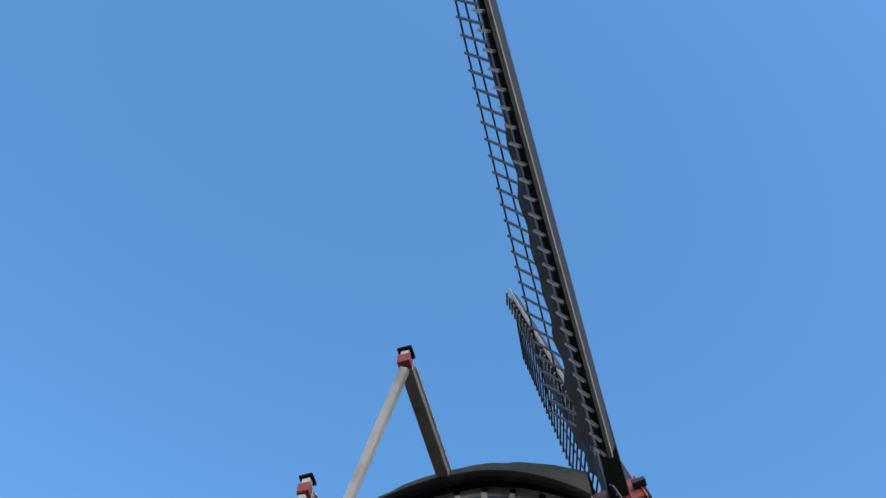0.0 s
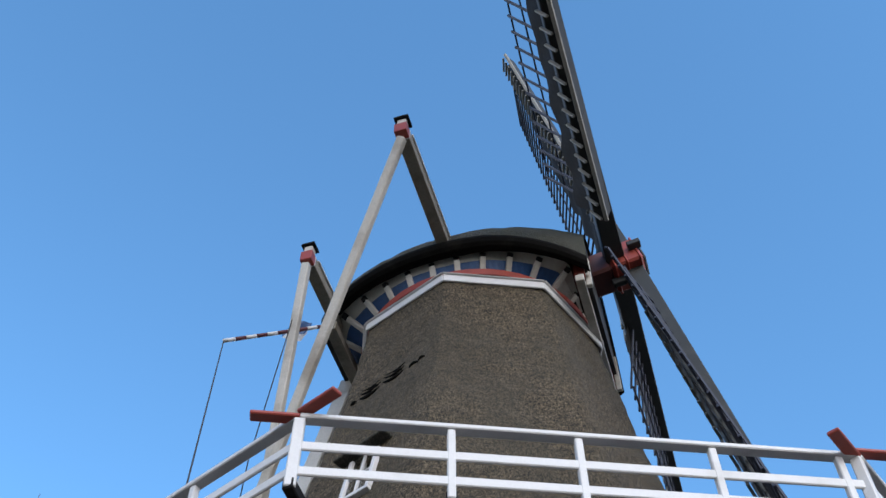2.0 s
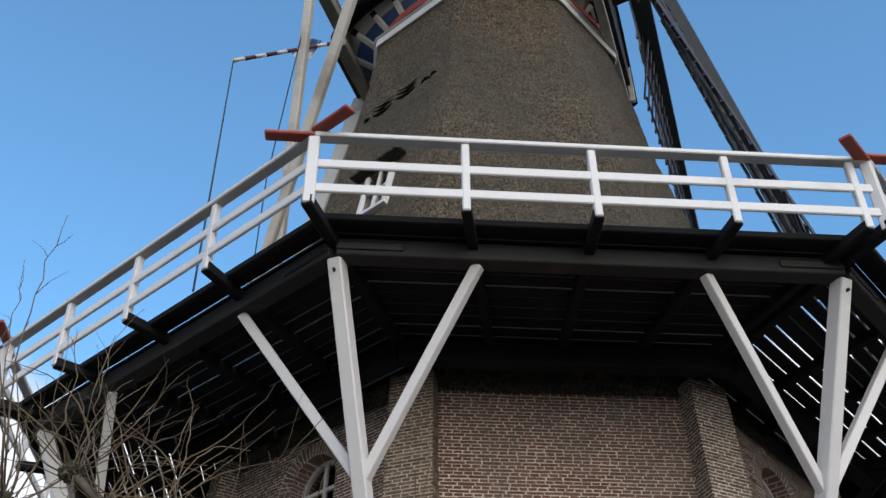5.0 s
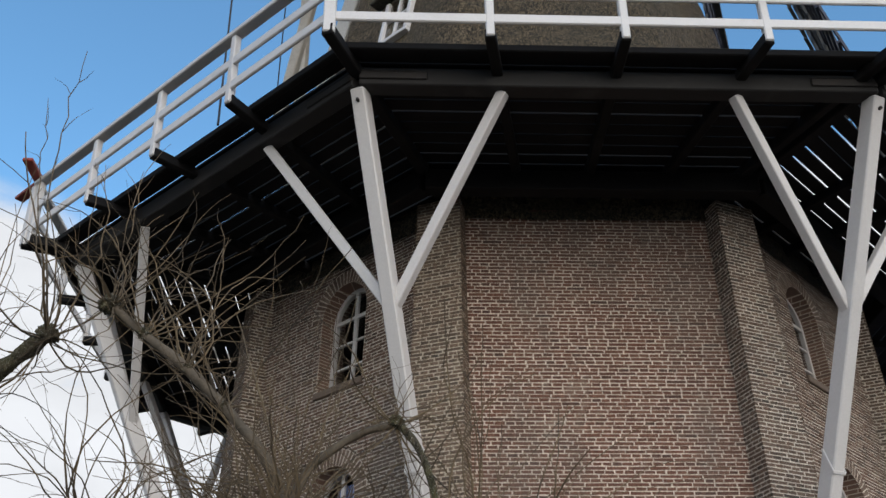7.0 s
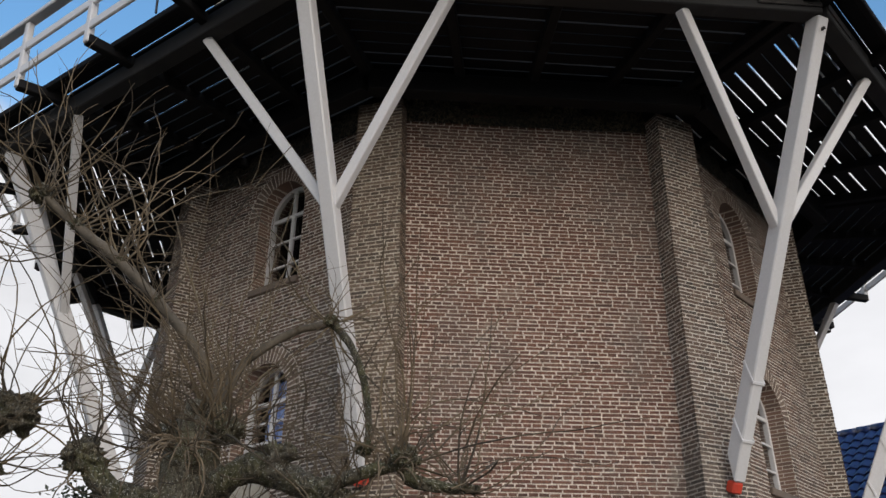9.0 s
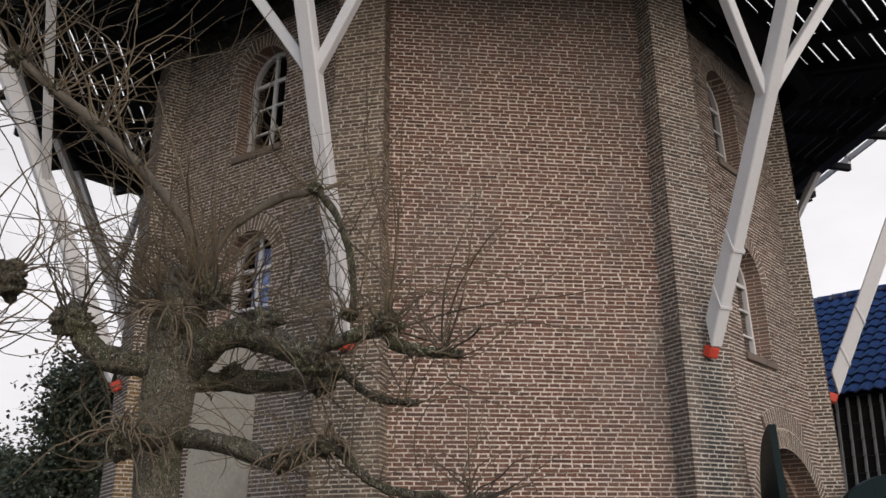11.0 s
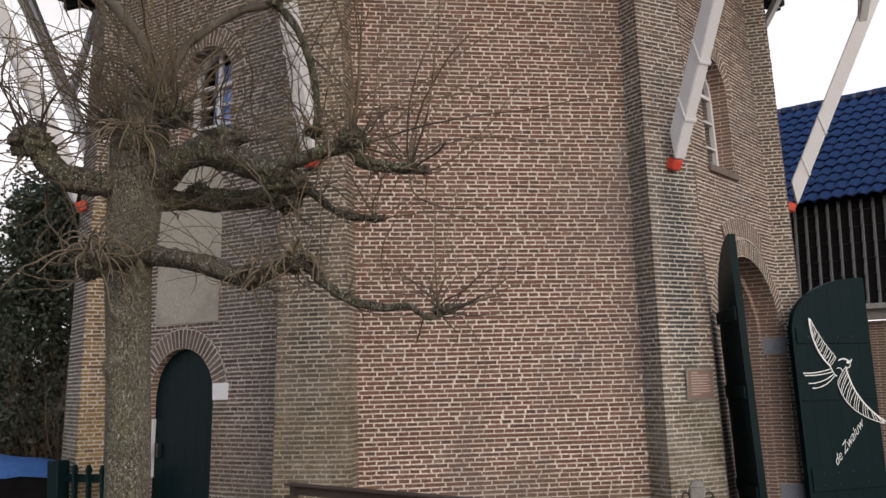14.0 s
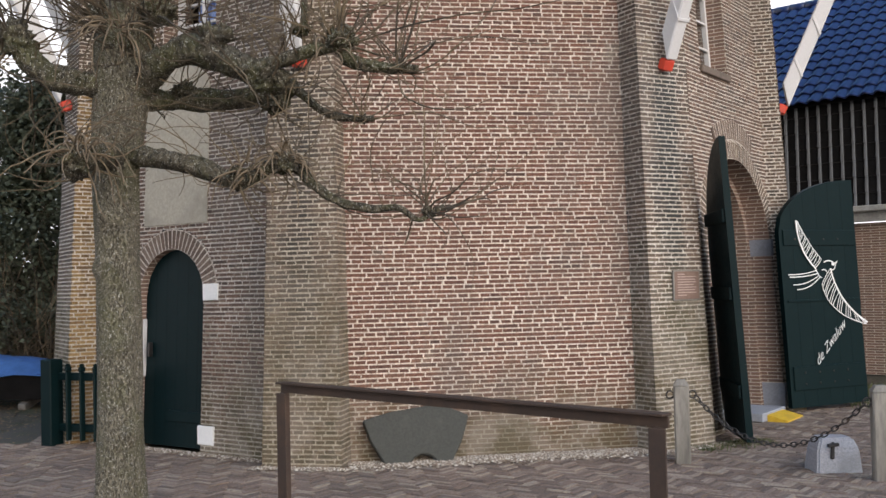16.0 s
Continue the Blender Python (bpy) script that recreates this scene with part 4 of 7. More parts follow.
gallery = thing("gallery", "black timber gallery deck round the mill, carried on white struts", "gallery", at=(MILL.x, MILL.y, BRICK_TOP))
gl = gallery.location
SIDES = list(range(-135, 181, 45))
POST_F = ((0.266, 0.492, 0.733, 0.965), (0.022, 0.258, 0.495, 0.733))     # places of the posts along a side
for k in SIDES:
    # deck planks with open gaps, running along the side
    v0, v1, n = 4.05, 6.79, 14
    for i in range(n):
        a = v0 + (v1 - v0) * i / n
        b = v0 + (v1 - v0) * (i + 1) / n - rng.choice((0.013, 0.017, 0.020, 0.024, 0.028, 0.032))
        t = math.tan(radians(22.5))
        ol = [(-b * t + 0.012, -b), (b * t - 0.012, -b), (a * t - 0.012, -a), (-a * t + 0.012, -a)]
        bm = bmesh.new()
        lo = [bm.verts.new(side(k) @ Vector((x, y, DECK_Z - 0.029)) - gl) for x, y in ol]
        hi = [bm.verts.new(side(k) @ Vector((x, y, DECK_Z + rng.uniform(-.004, .004))) - gl) for x, y in ol]
        bm.faces.new(lo)
        bm.faces.new(hi)
        for q in range(4):
            bm.faces.new((lo[q], lo[(q + 1) % 4], hi[(q + 1) % 4], hi[q]))
        part("plank", bm, TAR, gallery)
    # edge board, ring beams
    part("edge_board", beam(ring_pt(k, 7.37, DECK_Z - 0.02, 0.002) - gl, ring_pt(k, 7.37, DECK_Z - 0.02, 0.998) - gl, 0.075, 0.09), TAR, gallery)
    part("ring_beam", beam(ring_pt(k, BEAM_R, BEAM_Z, 0.0) - gl, ring_pt(k, BEAM_R, BEAM_Z, 1.0) - gl, 0.20, 0.22), TAR_GREY, gallery)
    part("wall_beam", beam(ring_pt(k, 5.12, BEAM_Z - 0.08, 0.0) - gl, ring_pt(k, 5.12, BEAM_Z - 0.08, 1.0) - gl, 0.20, 0.26), TAR, gallery)
    for f in POST_F[k < 0]:
        part("joist", beam(ring_pt(k, 4.4, 8.65, 0.5 + (f - 0.5) * 0.95) - gl, ring_pt(k, RAIL_R + 0.02, 8.655, f) - gl, 0.11, 0.125), TAR, gallery)
    p0, p1 = ring_pt(k, BEAM_R, BEAM_Z, 0.0), ring_pt(k, BEAM_R, BEAM_Z, 0.13)
    q = out_dir(k) * 0.108
    part("iron_strap", beam(p0 + q - gl, p1 + q - gl, 0.012, 0.10), STEEL, gallery)
    part("iron_strap", beam(ring_pt(k, BEAM_R, BEAM_Z, 0.87) + q - gl, ring_pt(k, BEAM_R, BEAM_Z, 1.0) + q - gl, 0.012, 0.10), STEEL, gallery)
for k in SIDES:
    c = k + 22.5
    part("corner_joist", beam(on(c, 0, 4.6, 8.64) - gl, on(c, 0, RAIL_R + 0.05, 8.65) - gl, 0.12, 0.13), TAR, gallery)

# railings, one a side
for k in SIDES:
    r = thing("railing", "white-painted three-bar timber railing with red coping ends", "railing", "gallery railings", at=ring_pt(k, RAIL_R, DECK_Z))
    rl = r.location
    a, b = ring_pt(k, RAIL_R, RAIL_Z, 0.0), ring_pt(k, RAIL_R, RAIL_Z, 1.0)
    d = (b - a).normalized()
    part("top_rail", beam(a - rl, b - rl, 0.135, 0.065), WHITE, r)
    part("coping_end", beam(a - d * 0.52 - rl, a - d * 0.002 - rl, 0.138, 0.052), RED, r, "red-painted coping end")
    part("coping_end", beam(b + d * 0.002 - rl + Vector((0, 0, 0.069)), b + d * 0.52 - rl + Vector((0, 0, 0.069)), 0.138, 0.052), RED, r, "red-painted coping end")
    for z in (8.83, 9.165):
        part("bar", beam(ring_pt(k, RAIL_R + 0.02, z, 0.005) - rl, ring_pt(k, RAIL_R + 0.02, z, 0.995) - rl, 0.04, 0.118), WHITE, r)
    for f in (0.0,) + POST_F[k < 0]:
        w = 0.12 if f == 0 else 0.085
        top, low_ = ring_pt(k, RAIL_R, RAIL_Z - 0.03, f), ring_pt(k, RAIL_R, 8.61, f)
        part("post", beam(low_ - rl, top - rl, w, w, out_dir(k)), WHITE, r)

# struts: long post on each corner with two braces
for k in SIDES:
    c = k + 22.5
    s = thing("gallery_strut", "white timber strut with two braces, footed on a red block", "strut", "gallery struts", at=on(c, 0, 4.90, 3.90))
    sl = s.location
    foot, head = on(c, 0, 4.965, 4.035), on(c, 0, BEAM_R - 0.02, BEAM_Z - 0.09)
    dr = (head - foot).normalized()
    face_ = (out_dir(c) - dr * out_dir(c).dot(dr)).normalized()
    across = dr.cross(face_)
    bm = beam(foot - sl, head - sl, 0.15, 0.19, out_dir(c), 0.014)
    for v in bm.verts:                                   # the heel is cut back on the wall side
        if (v.co - foot + sl).dot(dr) < 0.1 and (v.co - foot + sl).dot(face_) < 0:
            v.co += dr * 0.24
    stem = part("post", bm, WHITE, s)
    fk = foot + (head - foot) * 0.533
    for sgn, kk in ((1, k + 45), (-1, k)):
        f = 0.275 if sgn == 1 else 0.725
        part("brace", beam(fk - sl, ring_pt(kk, BEAM_R - 0.02, BEAM_Z - 0.10, f) - sl, 0.11, 0.11, out_dir(c), 0.01), WHITE, s)
    part("foot_block", beam(foot + face_ * 0.025 - dr * 0.125 - sl, foot + face_ * 0.025 - dr * 0.001 - sl, 0.128, 0.125, out_dir(c), 0.018), BRIGHT_RED, s, "bright red foot block")
    for q in (0.42, 1.02):
        p = foot + dr * q + face_ * 0.099 - sl
        part("iron_band", beam(p - across * 0.082, p + across * 0.082, 0.034, 0.012, face_, 0.003), WHITE, stem)
        for e in (-0.081, 0.081):
            part("iron_band", beam(p + across * e, p + across * e - face_ * 0.185 + dr * 0.20, 0.012, 0.03, dr, 0.003), WHITE, stem)
    part("bolt", beam(head - dr * 0.18 - sl - out_dir(c) * 0.0, head - dr * 0.18 - sl + out_dir(c) * 0.14, 0.03, 0.03, (0, 0, 1), 0.004), STEEL, stem)

# ---------------------------------------------------------------- thatched body
THATCH_R = ((8.3, 4.55), (10.0, 4.22), (11.5, 3.92), (13.0, 3.63), (14.0, 3.43), (15.4, 3.12), (17.0, 2.85), (18.3, 2.65), (18.76, 2.60))


def thatch_r(z):
    for (z0, r0), (z1, r1) in zip(THATCH_R, THATCH_R[1:]):
        if z <= z1:
            return r0 + (r1 - r0) * (z - z0) / (z1 - z0)
    return THATCH_R[-1][1]


def octa(a, R, rnd):
    """Radius of a rounded octagon with corner radius R at angle a from a face's middle."""
    a = (a + 22.5) % 45 - 22.5
    flat = R * C8 / math.cos(radians(a))
    e = abs(a) / 22.5
    return flat - rnd * max(0.0, e - 0.72) ** 2 * 12


thatch = thing("thatched_body", "tapering octagonal mill body clad in brown reed thatch", "mill body", at=(MILL.x, MILL.y, 8.4))
NA, NZ = 30, 110
for k in SIDES:
    body_v, body_f = [], []
    for j in range(NZ + 1):
        z = 8.35 + (18.58 - 8.35) * j / NZ
        R = thatch_r(z)
        for i in range(NA + 1):
            a = k - 22.5 + 45 * i / NA
            r = octa(a, R, 0.035 * R / 3)
            n = noise.noise(Vector((math.sin(radians(a)) * 5 * R, math.cos(radians(a)) * 5 * R, z * 3.2))) * 0.018
            n += noise.noise(Vector((math.sin(radians(a)) * 1.1 * R, math.cos(radians(a)) * 1.1 * R, z * 0.8))) * 0.03
            n += 0.012 * (((z * 1.35) % 1.0) - 0.5)
            p = MILL + out_dir(a) * (r + n)
            body_v.append(tuple(Vector((p.x, p.y, z)) - thatch.location))
    for j in range(NZ):
        for i in range(NA):
            a = j * (NA + 1) + i
            body_f.append((a, a + 1, a + NA + 2, a + NA + 1))
    mesh_object("thatch_panel", body_v, body_f, THATCH, thatch, True)

band = thing("eave_band", "white board band round the top of the thatch", "trim", at=(MILL.x, MILL.y, 18.47))
for k in SIDES:
    a, b = ring_pt(k, 2.67, 18.53, 0.0), ring_pt(k, 2.67, 18.53, 1.0)
    part("board", beam(a - band.location, b - band.location, 0.05, 0.20), WHITE, band)
    part("cover_strip", beam(ring_pt(k, 2.71, 18.64, 0.0) - band.location, ring_pt(k, 2.71, 18.64, 1.0) - band.location, 0.07, 0.025), WHITE, band)

# half-open shutter window in the thatch
tw = thing("thatch_window", "small white window with a propped shutter in the thatch", "window", at=on(-45, 0.05, 3.45, 12.7))
mm = Matrix.Translation(-tw.location) @ side(-45) @ Matrix.Translation((0.05, -3.42, 12.75)) @ Matrix.Rotation(radians(-11), 4, "X")
bm = block((-0.32, -0.06, 0), (-0.24, 0.1, 0.95), 0.01, mm)
block((0.24, -0.06, 0), (0.32, 0.1, 0.95), 0.01, mm, bm)
block((-0.32, -0.06, -0.08), (0.32, 0.1, 0), 0.01, mm, bm)
block((-0.24, -0.04, 0.45), (0.24, 0.06, 0.49), 0.005, mm, bm)
block((-0.02, -0.04, 0), (0.02, 0.06, 0.95), 0.005, mm, bm)
part("window_frame", bm, WHITE, tw)
part("pane", block((-0.24, 0.0, 0), (0.24, 0.02, 0.95), 0, mm), GLASS, tw)
part("hood", beam(mm @ Vector((-0.55, -0.12, 0.98)), mm @ Vector((0.55, -0.12, 1.06)), 0.24, 0.05, (0, 0, 1), 0.018), CAPTHATCH, tw, "dark thatch hood")

# scalloped figure of notches in the thatch, their shade drawn as near-black tubes
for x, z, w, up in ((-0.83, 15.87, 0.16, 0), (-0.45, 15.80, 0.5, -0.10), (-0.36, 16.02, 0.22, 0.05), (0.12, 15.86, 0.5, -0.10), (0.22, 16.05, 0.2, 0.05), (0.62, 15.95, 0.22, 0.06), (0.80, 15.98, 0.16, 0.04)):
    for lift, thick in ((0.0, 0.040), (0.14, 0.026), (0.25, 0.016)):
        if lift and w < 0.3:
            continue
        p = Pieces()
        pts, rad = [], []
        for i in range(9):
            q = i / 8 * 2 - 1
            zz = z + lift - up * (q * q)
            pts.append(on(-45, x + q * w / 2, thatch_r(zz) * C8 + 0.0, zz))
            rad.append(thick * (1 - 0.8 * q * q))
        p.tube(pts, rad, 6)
        tagged(p.object("thatch_notch", SHADED_REED, None, True), "curved near-black tube for the shade in a thatch notch", "notch", "thatch notches")

# ---------------------------------------------------------------- cap
AX = radians(-13.3)                               # heading of the windshaft
AU = Vector((math.cos(AX), math.sin(AX), 0))
AS = Vector((AU.y, -AU.x, 0))                     # across the cap, toward the camera's side


CAP_LIFT = 0.16


def cap_pt(u, s, z):
    return Vector((MILL.x, MILL.y, CAP_LIFT)) + AU * u + AS * s + Vector((0, 0, z))


cap = thing("cap", "boat-shaped mill cap of dark thatch with blue and white boarded eaves", "mill cap", at=(MILL.x, MILL.y, 18.5))
cl = cap.location
CAP_A, CAP_B = -3.05, 2.85


def cap_w(u):
    return 2.86 * math.sqrt(max(0.02, 1 - (u / 3.75) ** 2))


def cap_eave(u):
    return 19.17 + 0.05 * (u / 3) ** 2 - 0.34 * max(0.0, (u - 0.9) / 1.95) ** 1.5


def cap_top(u):
    return 20.62 + 0.12 * u + 0.02 * u * u


cv, cf = [], []
NU, NS = 46, 40
for j in range(NU + 1):
    u = CAP_A + (CAP_B - CAP_A) * j / NU
    w, e, t = cap_w(u), cap_eave(u), cap_top(u)
    for i in range(NS + 1):
        a = math.pi * i / NS
        ca, sa = math.cos(a), math.sin(a)
        s = w * math.copysign(abs(ca) ** 0.85, ca)
        z = e + 0.14 + (t - e - 0.14) * abs(sa) ** 1.05
        n = noise.noise(Vector((u * 3, s * 3, z * 3))) * 0.025
        cv.append(cap_pt(u, s * (1 + n * 0.3), z + n) - cl)
row = NS + 1
for j in range(NU):
    for i in range(NS):
        a = j * row + i
        cf.append((a, a + 1, a + row + 1, a + row))
# thick rounded lip and the underside
lip = []
for sgn, i in ((1, 0), (-1, NS)):
    start = len(cv)
    for j in range(NU + 1):
        u = CAP_A + (CAP_B - CAP_A) * j / NU
        w, e = cap_w(u), cap_eave(u)
        cv.append(cap_pt(u, sgn * (w + 0.03), e + 0.08) - cl)
        cv.append(cap_pt(u, sgn * (w + 0.01), e + 0.02) - cl)
        cv.append(cap_pt(u, sgn * (w - 0.03), e - 0.01) - cl)
        cv.append(cap_pt(u, sgn * (w - 0.06), e - 0.015) - cl)
        lip.append([cap_pt(u, sgn * (w - q), e - d) - cl for q, d in ((-0.045, -0.12), (-0.065, -0.03), (-0.03, 0.06), (0.05, 0.12), (0.18, 0.12), (0.30, 0.0))])
    for j in range(NU):
        cf.append((j * row + i, (j + 1) * row + i, start + (j + 1) * 4, start + j * 4))
        for q in range(3):
            cf.append((start + j * 4 + q, start + (j + 1) * 4 + q, start + (j + 1) * 4 + q + 1, start + j * 4 + q + 1))
cap_roof = mesh_object("thatch_roof", [tuple(v) for v in cv], cf, CAPTHATCH, cap, True)
cap_roof["label"] = "dark weathered thatch"
# the lip's near-black adds underside shade to the dark of cut reed
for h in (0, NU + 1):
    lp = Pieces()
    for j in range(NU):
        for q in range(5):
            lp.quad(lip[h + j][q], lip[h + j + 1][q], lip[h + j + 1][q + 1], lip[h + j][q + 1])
    lp.object("eave_lip", SHADED_REED, cap)["label"] = "cut reed ends along the eave, near-black with underside shade"
bm = bmesh.new()
bm.from_mesh(cap_roof.data)
bmesh.ops.recalc_face_normals(bm, faces=bm.faces)
bm.to_mesh(cap_roof.data)
bm.free()


def gable(u, name, mat, inset):
    pts = []
    w, e, t = cap_w(u) - inset, cap_eave(u), cap_top(u) - inset
    for i in range(25):
        a = math.pi * i / 24
        ca, sa = math.cos(a), math.sin(a)
        pts.append((w * math.copysign(abs(ca) ** 0.85, ca), e + 0.1 + (t - e - 0.1) * abs(sa) ** 1.05))
    pts = [(w, 18.95), ] + pts + [(-w, 18.95)]
    bm = bmesh.new()
    a = [bm.verts.new(cap_pt(u - 0.04, s, z) - cl) for s, z in pts]
    b = [bm.verts.new(cap_pt(u + 0.04, s, z) - cl) for s, z in pts]
    bm.faces.new(a)
    bm.faces.new(b)
    for i in range(len(a)):
        j = (i + 1) % len(a)
        bm.faces.new((a[i], a[j], b[j], b[i]))
    return part(name, bm, mat, cap)


gable(CAP_B - 0.10, "front_gable", TAR_GREY, 0.06)["label"] = "dark boarded breast of the cap"
gable(CAP_A + 0.03, "rear_gable", TAR_GREY, 0.03)

# red kerb ring, blue soffit panels, white ribs
kerb = Pieces()
for i in range(64):
    a0, a1 = 2 * math.pi * i / 64, 2 * math.pi * (i + 1) / 64
    for (r0, z0), (r1, z1) in (((2.44, 18.50), (2.56, 18.50)), ((2.56, 18.50), (2.56, 18.68)), ((2.56, 18.68), (2.44, 18.68))):
        kerb.quad(*[cap_pt(r * math.cos(a), r * math.sin(a), z) - cl for r, z, a in ((r0, z0, a0), (r0, z0, a1), (r1, z1, a1), (r1, z1, a0))])
kerb.object("kerb_ring", RED, cap, True)["label"] = "red-painted kerb ring"


def soffit(a, f):
    """A place under the eave at angle a; f from the kerb out to the lip."""
    w = lambda u: cap_w(max(CAP_A, min(CAP_B, u)))
    x, y = math.cos(a), math.sin(a)
    r = 2.4
    for _ in range(40):
        if abs(r * y) < w(r * x) - 0.30 and CAP_A < r * x < 2.45:
            r += 0.02
        else:
            break
    r = max(r, 2.46)
    rr = 2.42 + (r - 2.42) * f
    return cap_pt(rr * x, rr * y, 18.72 + (cap_eave(rr * x) - 0.02 - 18.72) * f) - cl


RIBS = 30
for i in range(RIBS):
    a0, a1 = 2 * math.pi * i / RIBS, 2 * math.pi * (i + 1) / RIBS
    p = Pieces()
    for q in range(4):
        b0, b1 = a0 + (a1 - a0) * q / 4, a0 + (a1 - a0) * (q + 1) / 4
        p.quad(soffit(b0, 0), soffit(b1, 0), soffit(b1, 0.62), soffit(b0, 0.62))
    fore = math.cos((a0 + a1) / 2) > 0.8
    # foremost panels go tar-black to stand for the dark gap under the front
    p.object("soffit_panel", (TAR if math.cos((a0 + a1) / 2) > 0.93 else WHITE_OLD) if fore else BLUE, cap)["label"] = "front soffit board, weathered white, foremost ones blackened for the gap" if fore else "blue painted soffit board"
    p = Pieces()
    for q in range(4):
        b0, b1 = a0 + (a1 - a0) * q / 4, a0 + (a1 - a0) * (q + 1) / 4
        d = Vector((0, 0, -0.01))
        p.quad(soffit(b0, 0.62) + d, soffit(b1, 0.62) + d, soffit(b1, 1.02) + d, soffit(b0, 1.02) + d)
    p.object("soffit_edge", SOFFIT, cap)
    part("rib", beam(soffit(a0, -0.1) + Vector((0, 0, -0.03)), soffit(a0, 0.80) + Vector((0, 0, -0.03)), 0.12, 0.10), WHITE_OLD, cap)
    # outer end of each rib is a near-black piece
    part("rib_end", beam(soffit(a0, 0.802) + Vector((0, 0, -0.03)), soffit(a0, 0.97) + Vector((0, 0, -0.03)), 0.122, 0.105), TAR, cap, "near-black rib end")

# breast board and its red and white ends at the front
for s in (-1, 1):
    part("breast_post", beam(cap_pt(2.78, s * 1.50, 18.5) - cl, cap_pt(2.78, s * 1.42, 19.5) - cl, 0.10, 0.12, AU), WHITE_OLD, cap)
    part("corner_block", beam(cap_pt(2.62, s * 1.58, 18.75) - cl, cap_pt(2.62, s * 1.58, 19.25) - cl, 0.22, 0.22, AU), RED, cap, "red-painted block")
part("breast_beam", beam(cap_pt(2.62, -1.75, 18.55) - cl, cap_pt(2.62, 1.75, 18.55) - cl, 0.18, 0.20), WHITE_OLD, cap)
part("rear_beam", beam(cap_pt(-2.72, -1.9, 18.75) - cl, cap_pt(-2.72, 1.9, 18.75) - cl, 0.24, 0.24), BEAM, cap)


# cross beams out of the cap, with little roofs on their ends, and the tail
def outrigger(u, reach, bz, name_label):
    o = thing("outrigger_beam", name_label, "beam", "outrigger beams", at=cap_pt(u, 0, bz - 0.15))
    ol_ = o.location
    for sgn in (1, -1):
        tm = part("timber", beam(cap_pt(u, sgn * 0.2, bz) - ol_, cap_pt(u, sgn * (reach - 0.2), bz) - ol_, 0.25, 0.30), BEAM, o)
        part("red_end", beam(cap_pt(u, sgn * (reach - 0.198), bz) - ol_, cap_pt(u, sgn * (reach + 0.02), bz) - ol_, 0.254, 0.304), RED, tm, "red-painted beam end")
        part("white_line", beam(cap_pt(u, sgn * (reach - 0.21), bz) - ol_, cap_pt(u, sgn * (reach - 0.185), bz) - ol_, 0.265, 0.315), WHITE, tm)
        part("edge_strip", beam(cap_pt(u + 0.14, sgn * 0.4, bz + 0.15) - ol_, cap_pt(u + 0.14, sgn * (reach - 0.3), bz + 0.15) - ol_, 0.04, 0.05), WHITE, o)
        part("neck", beam(cap_pt(u, sgn * (reach - 0.12), bz + 0.15) - ol_, cap_pt(u, sgn * (reach - 0.12), bz + 0.38) - ol_, 0.18, 0.18, AU), WHITE_OLD, o)
        part("cap_board", beam(cap_pt(u, sgn * (reach - 0.12), bz + 0.38) - ol_, cap_pt(u, sgn * (reach - 0.12), bz + 0.44) - ol_, 0.30, 0.30, AU), TAR, o, "small black roof board")
    return o


outrigger(0.06, 5.63, 19.42, "long weathered cross beam with red end and black roof board")
outrigger(-2.72, 3.46, 19.22, "short weathered cross beam with red end and black roof board")
tail = thing("tail_frame", "pale timber tail poles running from the cap to the gallery", "tail frame", at=cap_pt(-5.4, 0, DECK_Z))
tl = tail.location
for u, reach, bz, r, z in ((0.06, 5.50, 19.22, 6.0, 9.2), (-2.72, 3.38, 19.02, 4.6, 9.0)):
    for sgn in (1, -1):
        part("pole", beam(cap_pt(u, sgn * reach, bz) - tl, cap_pt(-r, sgn * 0.15, z - CAP_LIFT) - tl, 0.17, 0.17, AU, 0.02), WHITE_OLD, tail)
part("tail_beam", beam(cap_pt(-3.0, 0, 19.0) - tl, cap_pt(-5.6, 0, 9.0) - tl, 0.30, 0.34, AU, 0.02, None, 0.8), WHITE_OLD, tail)
part("winch_beam", beam(cap_pt(-5.6, -0.6, 9.6) - tl, cap_pt(-5.6, 0.6, 9.6) - tl, 0.2, 0.2), WHITE_OLD, tail)

# striped pole with flag, behind the tail
TIP, BUTT = Vector((-5.60, 13.87, 18.70)), Vector((-3.72, 14.96, 20.38))
pole = thing("striped_pole", "slender red and white striped pole with a dark rope", "pole", at=BUTT)
for i in range(10):
    a, b = TIP + (BUTT - TIP) * (i / 10), TIP + (BUTT - TIP) * ((i + 1) / 10)
    p = Pieces()
    p.tube([a - BUTT, b - BUTT], [0.045, 0.045], 10)
    p.object("stripe", WHITE if i % 2 == 0 else surface("dark_red_stripe%s" % ("" if i == 1 else i), (0.10, 0.02, 0.025), (0.08, 0.02, 0.02)), pole, True)
p = Pieces()
rope_end = on(-45, 0.83, 6.88, 8.75)
p.tube([TIP - BUTT + (rope_end - TIP) * q + Vector((0, 0, -0.35 * 4 * q * (1 - q) * 0.2)) for q in [i / 12 for i in range(13)]], [0.014] * 13, 5)
p.object("rope", ROPE, pole)
p = Pieces()
p.tube([cap_pt(-2.72, 3.25, 19.2) - BUTT, cap_pt(-3.6, 2.6, 14.5) - BUTT, cap_pt(-4.4, 1.4, 9.3) - BUTT], [0.012] * 3, 5)
p.object("rope", ROPE, pole)
FLAG = Vector((-4.02, 14.78, 19.66))
flag = thing("flag", "blue and white flag blowing out beside the striped pole", "flag", at=FLAG)
